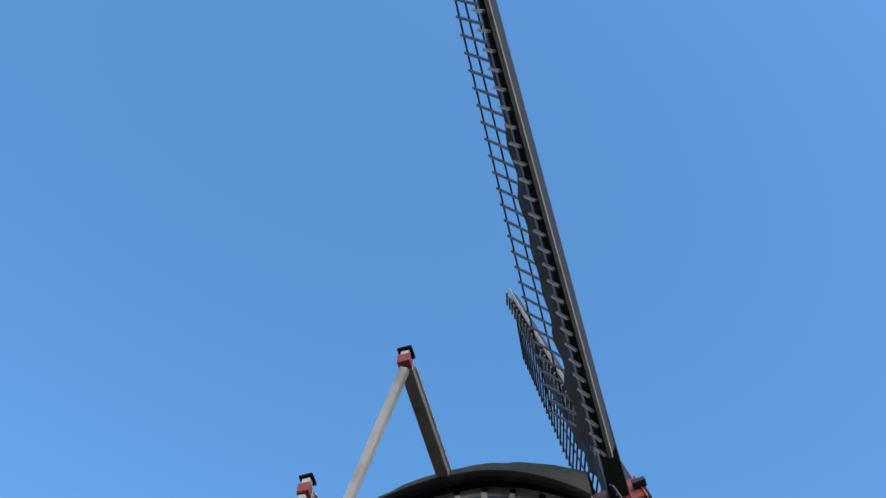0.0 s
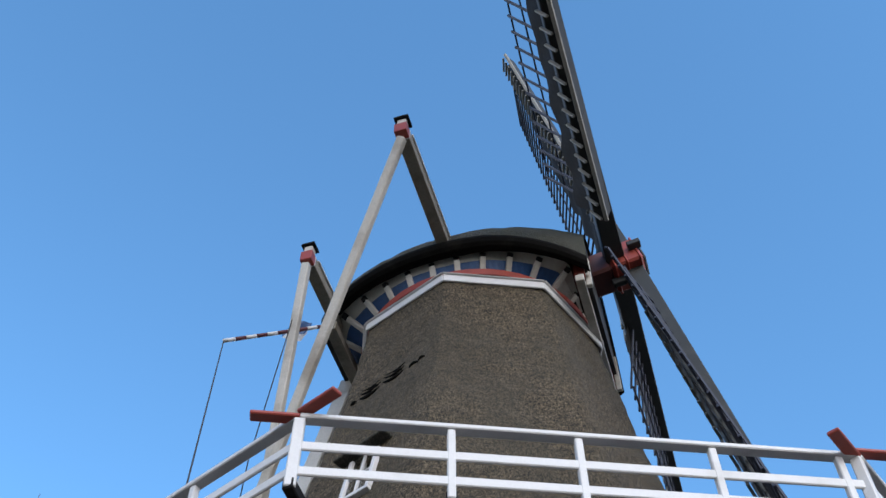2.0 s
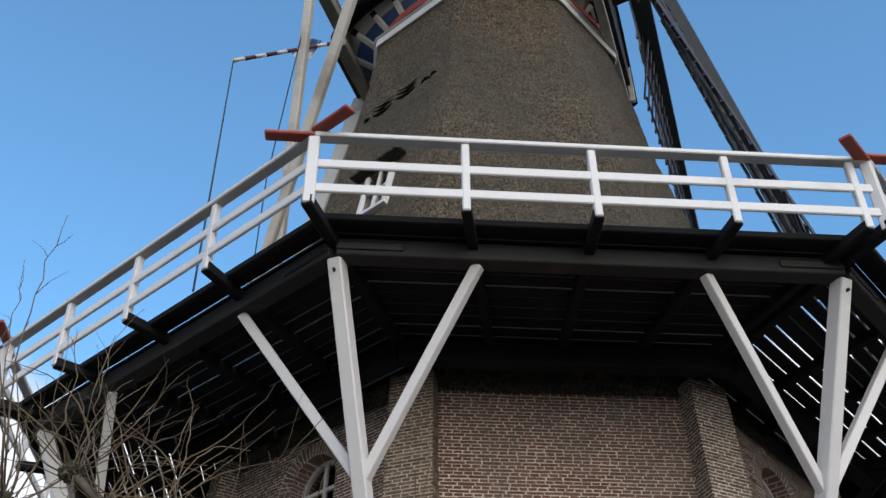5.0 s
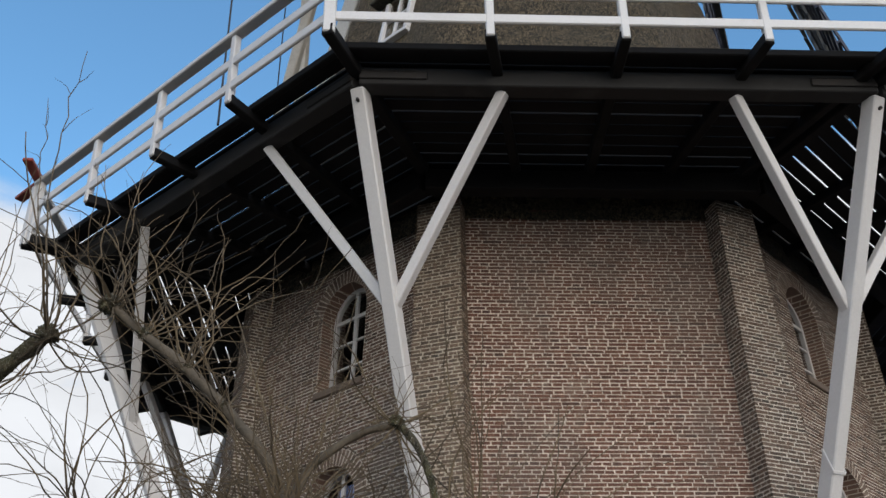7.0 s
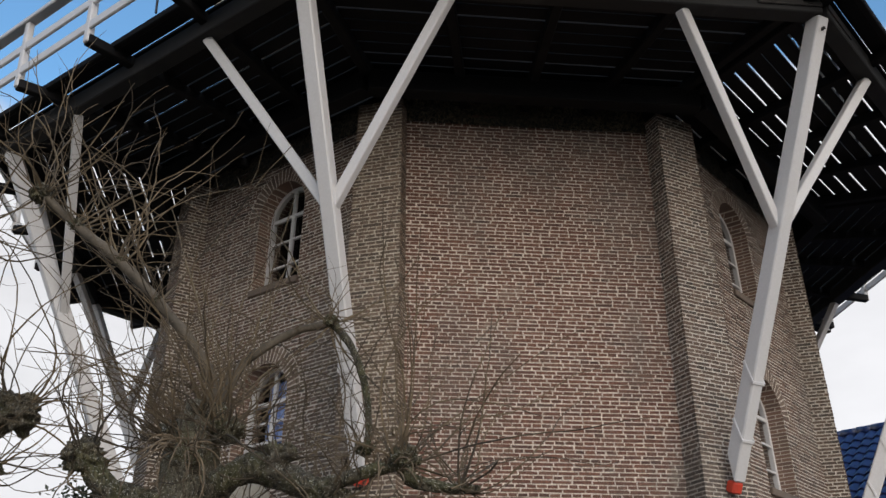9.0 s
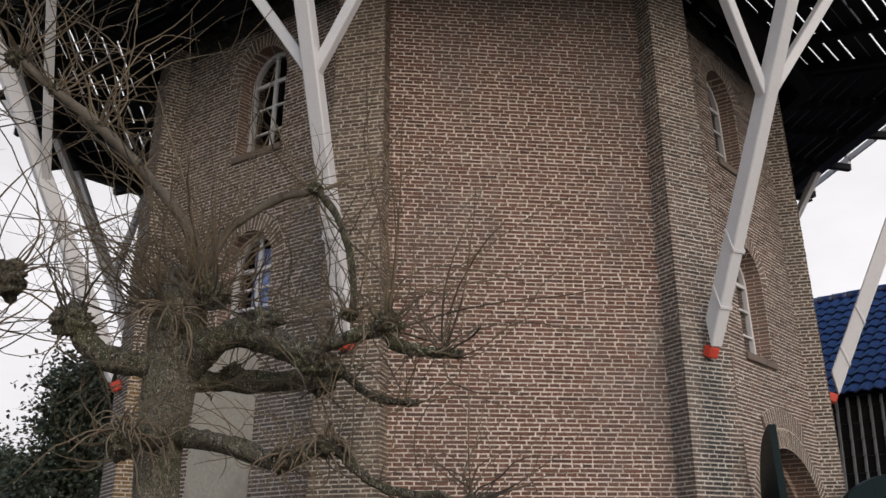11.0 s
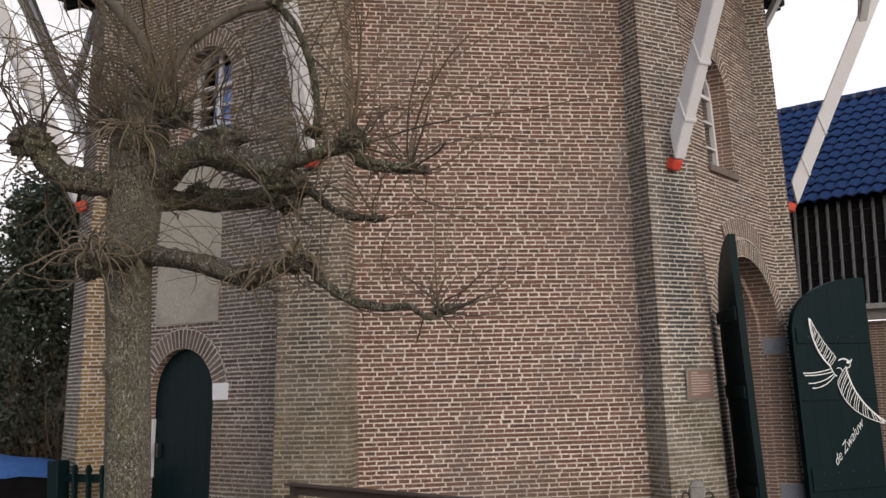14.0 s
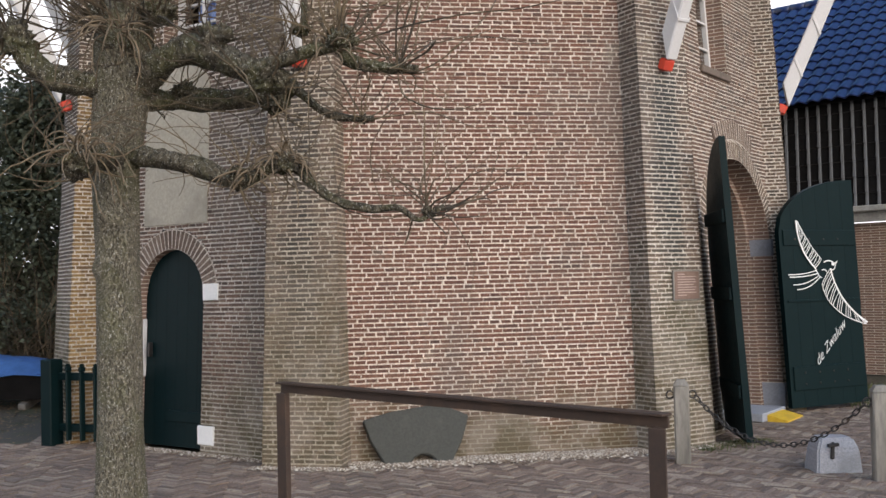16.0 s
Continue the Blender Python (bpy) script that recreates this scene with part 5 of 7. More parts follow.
for q0, q1, mat in ((0, 0.6, BLUE), (0.6, 1, WHITE)):
    p = Pieces()
    for i in range(14):
        for j in range(6):
            def fp(i_, j_):
                x, y = i_ / 14, q0 + (q1 - q0) * j_ / 6
                top = Vector((-4.50 + 0.50 * x, 0, 20.00 + 0.22 * x))
                low_ = Vector((-4.48 + 0.42 * x, 0, 19.60 + 0.02 * x))
                c = top + (low_ - top) * y - Vector((0.16 * math.sin(math.pi * y) * (1 - x), 0, 0))
                return c + Vector((-0.02, 14.78 + 0.07 * math.sin(x * 8 + y * 3), 0.16 + 0.03 * math.sin(x * 6 + 1) * y)) - FLAG
            p.quad(fp(i, j), fp(i + 1, j), fp(i + 1, j + 1), fp(i, j + 1))
    p.object("cloth", mat, flag, True)

# ---------------------------------------------------------------- windshaft head and sails
TILT = radians(10.7)
SHAFT = (AU * math.cos(TILT) + Vector((0, 0, math.sin(TILT))))
SUP = (-AU * math.sin(TILT) + Vector((0, 0, math.cos(TILT))))
HUB = Vector((3.16, 14.17, 21.00))
hub = thing("windshaft_head", "red-painted cast iron windshaft head with wedges", "windshaft", at=HUB)
# shade behind the head is put into the shaft's darker red
part("shaft", beam(-SHAFT * 1.25, -SHAFT * 0.30, 0.74, 0.74, AS, 0.06), SHADED_RED, hub, "red shaft, its shade put into the colour")
head_p = part("head", beam(-SHAFT * 0.31, SHAFT * 0.42, 0.80, 0.80, AS, 0.05), RED, hub)
for s in (-1, 1):
    part("wedge", beam(SHAFT * 0.2 + AS * s * 0.48, SHAFT * 0.5 + AS * s * 0.48, 0.2, 0.14, SUP), SAILGREY, head_p)
    part("wedge", beam(-SHAFT * 0.4 + SUP * s * 0.48, -SHAFT * 0.1 + SUP * s * 0.48, 0.2, 0.14, AS), SAILGREY, head_p)
for q in (-0.24, 0.05, 0.36):
    part("flange", beam(SHAFT * (q - 0.025), SHAFT * (q + 0.025), 0.85, 0.85, AS, 0.02), RED, head_p)
part("rim", beam(SHAFT * 0.42, SHAFT * 0.50, 0.6, 0.6, AS, 0.04), SAILGREY, head_p)

LEN = 12.0


def build_sail():
    """Stock up the z axis, lattice toward -x, leading board toward +x, wind from +y."""
    s = thing("sail", "dark mill sail with open lattice and grey leading board", "sail", "sails of the mill")
    part("stock", beam((0, 0, 0.2), (0, 0, LEN), 0.34, 0.44, (0, 1, 0), 0.02, None, 0.55), SAILWOOD, s)
    # leading boards, a little turned
    z = 1.7
    for i in range(4):
        z1 = z + (LEN - 1.75) / 4
        bm = beam((0.28, 0.08, z), (0.28, 0.08, z1 - 0.01), 0.42, 0.035, (0.6, 1, 0), 0.006)
        part("leading_board", bm, SAILGREY, s)
        # pale strip added for the sky-lit edge of the board
        part("edge_strip", beam((0.485, -0.03, z), (0.485, -0.03, z1 - 0.01), 0.07, 0.08, (0.6, 1, 0), 0.006), LATH, s)
        z = z1
    # bars through the stock, twisting toward the tip
    n = 28
    tips = []
    for i in range(n):
        zz = 1.75 + (LEN - 1.95) * i / (n - 1)
        tw = radians(20 - 14 * i / (n - 1))
        reach = 2.1
        a = Vector((-math.cos(tw) * reach, -math.sin(tw) * reach, zz))
        b = Vector((math.cos(tw) * 0.30, math.sin(tw) * 0.30 - 0.02, zz))
        part("bar", beam(a, Vector((-0.15, -0.03, zz)), 0.045, 0.055, (0, 0, 1), 0.006), LATTICE, s)
        part("bar_head", beam(Vector((0.0, -0.24, zz)), Vector((0.45, -0.13, zz)), 0.06, 0.05, (0, 0, 1), 0.006), LATH, s, "pale bar head")
        tips.append((zz, tw))
    for fr in (0.99, 0.68, 0.36):
        p = Pieces()
        p.tube([(-math.cos(tw) * 2.08 * fr, -math.sin(tw) * 2.08 * fr + 0.04, zz) for zz, tw in tips], [0.026] * n, 4)
        p.object("lath", LATTICE, s)
    # dark cloth drawn along the stock
    p = Pieces()
    m_ = 60
    for i in range(m_):
        for j in range(5):
            def cp(i_, j_):
                q = i_ / m_
                wide = 0.88 * (1 - 0.75 * max(0.0, q - 0.55) / 0.45) * (0.92 + 0.08 * math.sin(i_ * 0.9))
                tw = radians(20 - 14 * q)
                x = wide * j_ / 5
                return Vector((-math.cos(tw) * x, -math.sin(tw) * x - 0.09 + 0.02 * math.sin(i_ * 0.7 + j_), 1.5 + (LEN - 2.3) * q))
            p.quad(cp(i, j), cp(i + 1, j), cp(i + 1, j + 1), cp(i, j + 1))
    p.object("furled_cloth", TAR, s, True)["label"] = "black sailcloth drawn along the stock"
    return s


def sail_pose(direction, lattice, off):
    z = direction.normalized()
    x = -lattice.normalized()
    y = z.cross(x)
    p = HUB + SHAFT * off
    return Matrix(((x.x, y.x, z.x, p.x), (x.y, y.y, z.y, p.y), (x.z, y.z, z.z, p.z), (0, 0, 0, 1)))


first = build_sail()
RHO = radians(90.4)
d1 = SUP * math.cos(RHO) + AS * math.sin(RHO)     # toward the camera
d2 = AS * math.cos(RHO) - SUP * math.sin(RHO)     # down
first.matrix_basis = sail_pose(d1, SUP, -0.15)
copy_thing(first, sail_pose(-d2, -AS, 0.15))
copy_thing(first, sail_pose(-d1, -SUP, -0.15))
copy_thing(first, sail_pose(d2, AS, 0.15))

# ---------------------------------------------------------------- barn
BA, BB = Vector((6.38, 18.95, 0)), Vector((7.66, 17.75, 0))
bd = (BB - BA).normalized()
bn = Vector((-bd.y, bd.x, 0))
if bn.y > 0:
    bn = -bn
B0, B1 = BA - bd * 4.5, BA + bd * 9.0
barn = thing("barn", "brick and black-boarded barn with a blue glazed tile roof", "barn", at=B0)


def bp(x, o, z):
    return B0 + bd * x + bn * o + Vector((0, 0, z)) - barn.location


LB = (B1 - B0).length
bm = bmesh.new()
vs = [bm.verts.new(bp(x, o, z)) for x, o, z in ((0, 0, 0), (LB, 0, 0), (LB, -0.3, 0), (0, -0.3, 0), (0, 0, 2.62), (LB, 0, 2.62), (LB, -0.3, 2.62), (0, -0.3, 2.62))]
for f in ((0, 1, 5, 4), (1, 2, 6, 5), (2, 3, 7, 6), (3, 0, 4, 7), (4, 5, 6, 7)):
    bm.faces.new([vs[i] for i in f])
part("wall", bm, COURSED, barn, "red-brown brick wall")
part("gutter_board", beam(bp(0, 0.06, 2.74), bp(LB, 0.06, 2.74), 0.16, 0.20), ZINC, barn, "pale gutter board")
part("gutter", beam(bp(0, 0.20, 2.86), bp(LB, 0.20, 2.86), 0.14, 0.10), ZINC, barn)
part("boarding", beam(bp(0, -0.12, 3.85), bp(LB, -0.12, 3.85), 0.08, 2.1), TAR, barn, "black hung tiling")
LAP = 0.29                                # hanging tiles: black pans between grey rolls, each course lapping the next
for j in range(7):
    z = 2.86 + j * LAP
    part("lap", beam(bp(0, -0.072, z), bp(LB, -0.072, z), 0.016, 0.022), TAR_GREY, barn)
ROLLS = (14, 56)                          # the columns beside the mill, built roll by roll
one_roll = bpy.data.meshes.new("roll")
bm = beam((0, 0, 0), bp(0, -0.066, LAP + 0.015) - bp(0, -0.052, 0), 0.050, 0.045, bn, 0.006, None, 0.86)
bm.to_mesh(one_roll)
bm.free()
one_roll.materials.append(BATTEN)
rest = Pieces()
for i in range(int(LB / 0.205)):
    for j in range(7):
        at = bp(0.12 + i * 0.205, -0.052, 2.86 + j * LAP)
        if ROLLS[0] <= i < ROLLS[1]:
            roll = new("roll", one_roll)
            roll.parent = barn
            roll.location = at
        else:
            k0 = len(rest.v)
            rest.v.extend(at + v.co for v in one_roll.vertices)
            rest.f.extend(tuple(k0 + q for q in f.vertices) for f in one_roll.polygons)
rest.object("far_rolls", BATTEN, barn)["kind"] = "stuff"
# roof of overlapping tiles
EAVE_Z, RIDGE_Z, RUN = 4.80, 7.35, 3.1
slope = Vector((0, 0, RIDGE_Z - EAVE_Z)) - bn * RUN
sl_len = slope.length
sd = slope.normalized()
sn = bd.cross(sd).normalized()
if sn.z < 0:
    sn = -sn
part("roof_board", beam(bp(0, 0.12, EAVE_Z) - sn * 0.06, bp(0, 0.12, EAVE_Z) + slope - sn * 0.06, 0.02, 0.02), TAR, barn)
bm = bmesh.new()
qs = [bp(0, 0.12, EAVE_Z) - sn * 0.05, bp(LB, 0.12, EAVE_Z) - sn * 0.05, bp(LB, 0.12, EAVE_Z) + slope - sn * 0.05, bp(0, 0.12, EAVE_Z) + slope - sn * 0.05]
far_ = [bp(LB, -2 * RUN + 0.12, EAVE_Z), bp(0, -2 * RUN + 0.12, EAVE_Z)]
vs = [bm.verts.new(p) for p in qs + far_]
for f in ((0, 1, 2, 3), (3, 2, 4, 5), (0, 3, 5), (1, 4, 2)):
    bm.faces.new([vs[i] for i in f])
part("roof", bm, TAR, barn)
tile_v, tile_f = [], []
TW, TH = 0.235, 0.30
for i in range(7):
    x = i / 6
    h = 0.045 * math.sin(math.pi * min(1, x * 1.25)) if x < 0.8 else -0.012 * math.sin(math.pi * (x - 0.8) / 0.2)
    for q, lift in ((0.0, 0.035), (0.06, 0.04), (1.2, 0.0)):
        drop = 0.03 * (1 - math.cos(math.pi * 2 * x)) * -0.4 if q == 0 else 0
        tile_v.append((x * TW * 1.05, q * TH + drop, h + lift))
    tile_v.append((x * TW * 1.05, 0.0 + 0, h + 0.005))
for i in range(6):
    a = i * 4
    tile_f += [(a, a + 4, a + 5, a + 1), (a + 1, a + 5, a + 6, a + 2), (a + 3, a + 7, a + 4, a)]
tile_me = bpy.data.meshes.new("roof_tile")
tile_me.from_pydata(tile_v, [], tile_f)
tile_me.materials.append(TILE)
tile_me.polygons.foreach_set("use_smooth", [True] * len(tile_me.polygons))
rest = Pieces()
made = 0
rows = int(sl_len / TH)
for r in range(rows):
    for c in range(int(LB / TW)):
        org = bp(c * TW, 0.16, EAVE_Z) + sd * (r * TH) + sn * rng.uniform(-0.004, 0.004)
        mt = Matrix(((bd.x, sd.x, sn.x, org.x), (bd.y, sd.y, sn.y, org.y), (bd.z, sd.z, sn.z, org.z), (0, 0, 0, 1)))
        if 3.9 < c * TW < 8.2 and made < 300:
            t = new("roof_tile", tile_me)
            t.parent = barn
            t.matrix_basis = mt
            made += 1
        else:
            i0 = len(rest.v)
            rest.v.extend(mt @ Vector(v) for v in tile_v)
            rest.f.extend(tuple(i0 + q for q in f) for f in tile_f)
ob = rest.object("roof_tiles", TILE, barn, True)
ob["kind"] = "stuff"
p = Pieces()
for i in range(int(LB / 0.33)):
    a = bp(i * 0.33, 0.12, EAVE_Z) + slope + Vector((0, 0, 0.04))
    p.tube([a, a + bd * 0.34], [0.11, 0.10], 10)
p.object("ridge_tiles", TILE, barn, True)

# ---------------------------------------------------------------- yard: sign frame, posts, chain, stones
SA, SB = Vector((-1.075, 6.98, 0)), Vector((1.00, 4.93, 0))
sign = thing("sign_frame", "open frame of rust-brown steel standing on two legs", "frame", at=SA)
sdir = (SB - SA).normalized()
TOPZ = 1.08
for p in (Vector((0, 0, 0)), SB - SA):
    part("leg", beam(p + Vector((0, 0, -0.02)), p + Vector((0, 0, TOPZ - 0.04)), 0.045, 0.055, sdir, 0.004), CORTEN, sign)
    nn = Vector((-sdir.y, sdir.x, 0))
    part("leg_flange", beam(p + sdir * 0.02 - nn * 0.045 + Vector((0, 0, -0.02)), p + sdir * 0.02 - nn * 0.045 + Vector((0, 0, TOPZ - 0.04)), 0.010, 0.095, sdir, 0.002), CORTEN, sign)
bar = part("top_bar", beam(-sdir * 0.05 + Vector((0, 0, TOPZ + 0.022)), SB - SA + sdir * 0.05 + Vector((0, 0, TOPZ + 0.022)), 0.085, 0.014, (0, 0, 1), 0.003), CORTEN, sign)
nn = Vector((-sdir.y, sdir.x, 0))
part("web", beam(-sdir * 0.05 + nn * 0.012 + Vector((0, 0, TOPZ - 0.015)), SB - SA + sdir * 0.05 + nn * 0.012 + Vector((0, 0, TOPZ - 0.015)), 0.014, 0.056, (0, 0, 1), 0.002), CORTEN, bar)


def oak_post(p, h, w):
    o = thing("chain_post", "weathered square oak post with a chamfered top", "post", "chain posts", at=p)
    bm = beam((0, 0, -0.05), (0, 0, h - 0.05), w, w, (0.2, 1, 0), 0.015)
    beam((0, 0, h - 0.05), (0, 0, h), w, w, (0.2, 1, 0), 0.0, bm, 0.55)
    part("post", bm, OAK, o)
    for s in (-1, 1):
        r = Pieces()
        pts = [Vector((s * (w / 2 + 0.035 + 0.035 * math.cos(a)), 0, h - 0.14 + 0.035 * math.sin(a))) for a in [i * math.pi / 6 for i in range(13)]]
        r.tube(pts, [0.009] * 13, 5, False)
        r.object("ring", STEEL, o, True)
    return o


P1, P2 = Vector((2.23, 9.89, 0)), Vector((3.66, 8.80, 0))
oak_post(P1, 0.78, 0.145)
oak_post(P2, 0.80, 0.155)
chain = thing("chain", "rusty iron link chain slung between two posts", "chain", at=(P1 + P2) / 2)
a, b = P1 + Vector((0.13, 0, 0.62)), P2 + Vector((-0.14, 0, 0.64))
nl = 34
pts = []
for i in range(nl + 1):
    q = i / nl
    pts.append(a + (b - a) * q + Vector((0, 0, -0.40 * 4 * q * (1 - q))))
for i in range(nl):
    c, d = (pts[i] + pts[i + 1]) / 2, (pts[i + 1] - pts[i])
    L = d.length * 0.68
    d.normalize()
    up = Vector((0, 0, 1)) if i % 2 else d.cross(Vector((0, 0, 1))).normalized()
    sidev = d.cross(up).normalized()
    if i % 2:
        sidev = d.cross(Vector((0, 0, 1))).normalized()
    else:
        sidev = d.cross(d.cross(Vector((0, 0, 1)))).normalized()
    p = Pieces()
    loop = [c + d * (L * math.cos(t)) + sidev * (0.020 * math.sin(t)) - chain.location for t in [k * math.pi / 5 for k in range(11)]]
    p.tube(loop, [0.0065] * 11, 5, False)
    p.object("link", STEEL, chain, True)

blockg = thing("granite_stump", "low grey granite stump with chipped edges", "stone", at=(3.44, 9.35, 0))
bm = bmesh.new()
for z, w, d in ((-0.05, 0.40, 0.32), (0.20, 0.36, 0.29), (0.30, 0.28, 0.22)):
    for x, y in ((-1, -1), (1, -1), (1, 1), (-1, 1)):
        bm.verts.new((x * w / 2 + rng.uniform(-.015, .015), y * d / 2 + rng.uniform(-.015, .015), z + (0.02 * x if z > 0.3 else 0)))
bm.verts.ensure_lookup_table()
for q in range(2):
    for i in range(4):
        j = (i + 1) % 4
        bm.faces.new([bm.verts[q * 4 + i], bm.verts[q * 4 + j], bm.verts[q * 4 + 4 + j], bm.verts[q * 4 + 4 + i]])
bm.faces.new([bm.verts[8 + i] for i in range(4)])
bmesh.ops.bevel(bm, geom=list(bm.edges), offset=0.018, segments=2, affect="EDGES")
part("stone", bm, GRANITE, blockg)
bm = beam((-0.06, -0.165, 0.12), (-0.05, -0.16, 0.27), 0.04, 0.03)
beam((-0.10, -0.17, 0.24), (0.0, -0.165, 0.25), 0.03, 0.03, (0, 0, 1), 0.005, bm)
part("iron_staple", bm, STEEL, blockg, "iron staple")

# half millstone leaning on the wall
ms = thing("millstone_slab", "dark broken half millstone with a notch, leaning on brick", "millstone", at=on(0, -0.8, face_v(0) + 0.15, 0))
ol = [(-0.34, 0.0), (-0.10, 0.0)]
for i in range(9):
    a = math.pi * (1 - i / 8)
    ol.append((0.03 + 0.13 * math.cos(a), 0.10 * math.sin(a)))
ol += [(0.30, 0.0), (0.42, 0.22), (0.50, 0.46), (0.32, 0.54), (0.08, 0.57), (-0.30, 0.52), (-0.55, 0.45), (-0.48, 0.24)]
mm = Matrix.Translation(-ms.location) @ side(0) @ Matrix.Translation((-0.8, -(face_v(0) + 0.20), -0.01)) @ Matrix.Rotation(radians(-14), 4, "X")
bm = prism(ol, 0.0, 0.11, mm)
bmesh.ops.bevel(bm, geom=list(bm.edges), offset=0.012, segments=1, affect="EDGES")
part("stone", bm, SLAB, ms)

# green picket fence by the small door
fence = thing("picket_fence", "dark green picket fence with rounded heads", "fence", at=(-4.40, 12.0, 0))
f0, f1 = Vector((-0.12, 0.0, 0)), Vector((0.85, -0.45, 0))
fdir = (f1 - f0).normalized()
part("post", beam(f0 + Vector((0, 0, -0.05)), f0 + Vector((0, 0, 0.98)), 0.20, 0.16, fdir), GREEN, fence)
part("post", beam(f1 + Vector((0, 0, -0.05)), f1 + Vector((0, 0, 0.98)), 0.14, 0.14, fdir), GREEN, fence)
for z in (0.2, 0.78):
    part("rail", beam(f0 + Vector((0, 0.05, z)), f1 + Vector((0, 0.05, z)), 0.05, 0.09), GREEN, fence)
for i in range(4):
    q = f0 + fdir * (0.25 + i * 0.205)
    bm = beam(q + Vector((0, 0, 0.06)), q + Vector((0, 0, 0.84)), 0.085, 0.03, fdir)
    beam(q + Vector((0, 0, 0.838)), q + Vector((0, 0, 0.90)), 0.095, 0.036, fdir, 0.012, bm)
    beam(q + Vector((0, 0, 0.898)), q + Vector((0, 0, 0.93)), 0.07, 0.034, fdir, 0.012, bm)
    part("picket", bm, GREEN, fence)

# covered boat far left
tarp = thing("covered_boat", "low boat under a faded blue tarpaulin", "boat", at=(-7.35, 16.3, 0))
cover = Pieces()
for i in range(14):
    for j in range(8):
        def tp(i_, j_):
            x, y = i_ / 14 * 2 - 1, j_ / 8 * 2 - 1
            z = 0.62 + 0.20 * (1 - x * x) * (1 - y * y) - 0.12 * y * y + 0.04 * noise.noise(Vector((x * 4, y * 4, 0)))
            return Vector((x * 1.5, y * 0.6, z))
        cover.quad(tp(i, j), tp(i + 1, j), tp(i + 1, j + 1), tp(i, j + 1))
cover.object("tarpaulin", TARP, tarp, True)
# near-black body under the cover: the shadow below it put into colour
bm = bmesh.new()
lo = [bm.verts.new((x * 1.2, y * 0.35, 0.12)) for x, y in ((-1, -1), (1, -1), (1, 1), (-1, 1))]
hi = [bm.verts.new((x * 1.45, y * 0.57, 0.52)) for x, y in ((-1, -1), (1, -1), (1, 1), (-1, 1))]
bm.faces.new(lo)
bm.faces.new(hi)
for i in range(4):
    bm.faces.new((lo[i], lo[(i + 1) % 4], hi[(i + 1) % 4], hi[i]))
part("shadow_hull", bm, TAR, tarp)
for x in (-0.9, 0.9):
    part("trestle", beam((x, -0.4, 0), (x, 0.4, 0.13), 0.12, 0.12), OAK, tarp)


# ---------------------------------------------------------------- pollard limes in front of the mill
def smooth_line(pts, per=6):
    pts = [Vector(p) for p in pts]
    out = []
    for i in range(len(pts) - 1):
        p0, p1, p2, p3 = pts[max(i - 1, 0)], pts[i], pts[i + 1], pts[min(i + 2, len(pts) - 1)]
        for q in range(per):
            t = q / per
            out.append(0.5 * ((2 * p1) + (p2 - p0) * t + (2 * p0 - 5 * p1 + 4 * p2 - p3) * t * t + (3 * p1 - p0 - 3 * p2 + p3) * t ** 3))
    out.append(pts[-1])
    return out


trng = random.Random(21)


def shoot(acc, start, d, length, r, rise=None, kink=None, sides=4):
    """One thin shoot that bends evenly, with slight kinks at its buds."""
    n = 11
    pts, rad = [Vector(start)], [r]
    d = d.normalized()
    bend = Vector((trng.gauss(0, 1), trng.gauss(0, 1), trng.gauss(0, 0.6))) * 0.155
    rise = trng.choice((0.22, 0.17, 0.12, 0.06, 0.0, -0.06)) if rise is None else rise
    kink = trng.uniform(0.05, 0.19) if kink is None else kink
    for i in range(n):
        d = (d + bend + Vector((0, 0, rise)) + Vector((trng.gauss(0, 1), trng.gauss(0, 1), trng.gauss(0, 1))) * kink).normalized()
        pts.append(pts[-1] + d * length / n)
        rad.append(r * (1 - 0.70 * (i + 1) / n))
    acc.tube(pts, rad, sides, False)
    return pts, rad


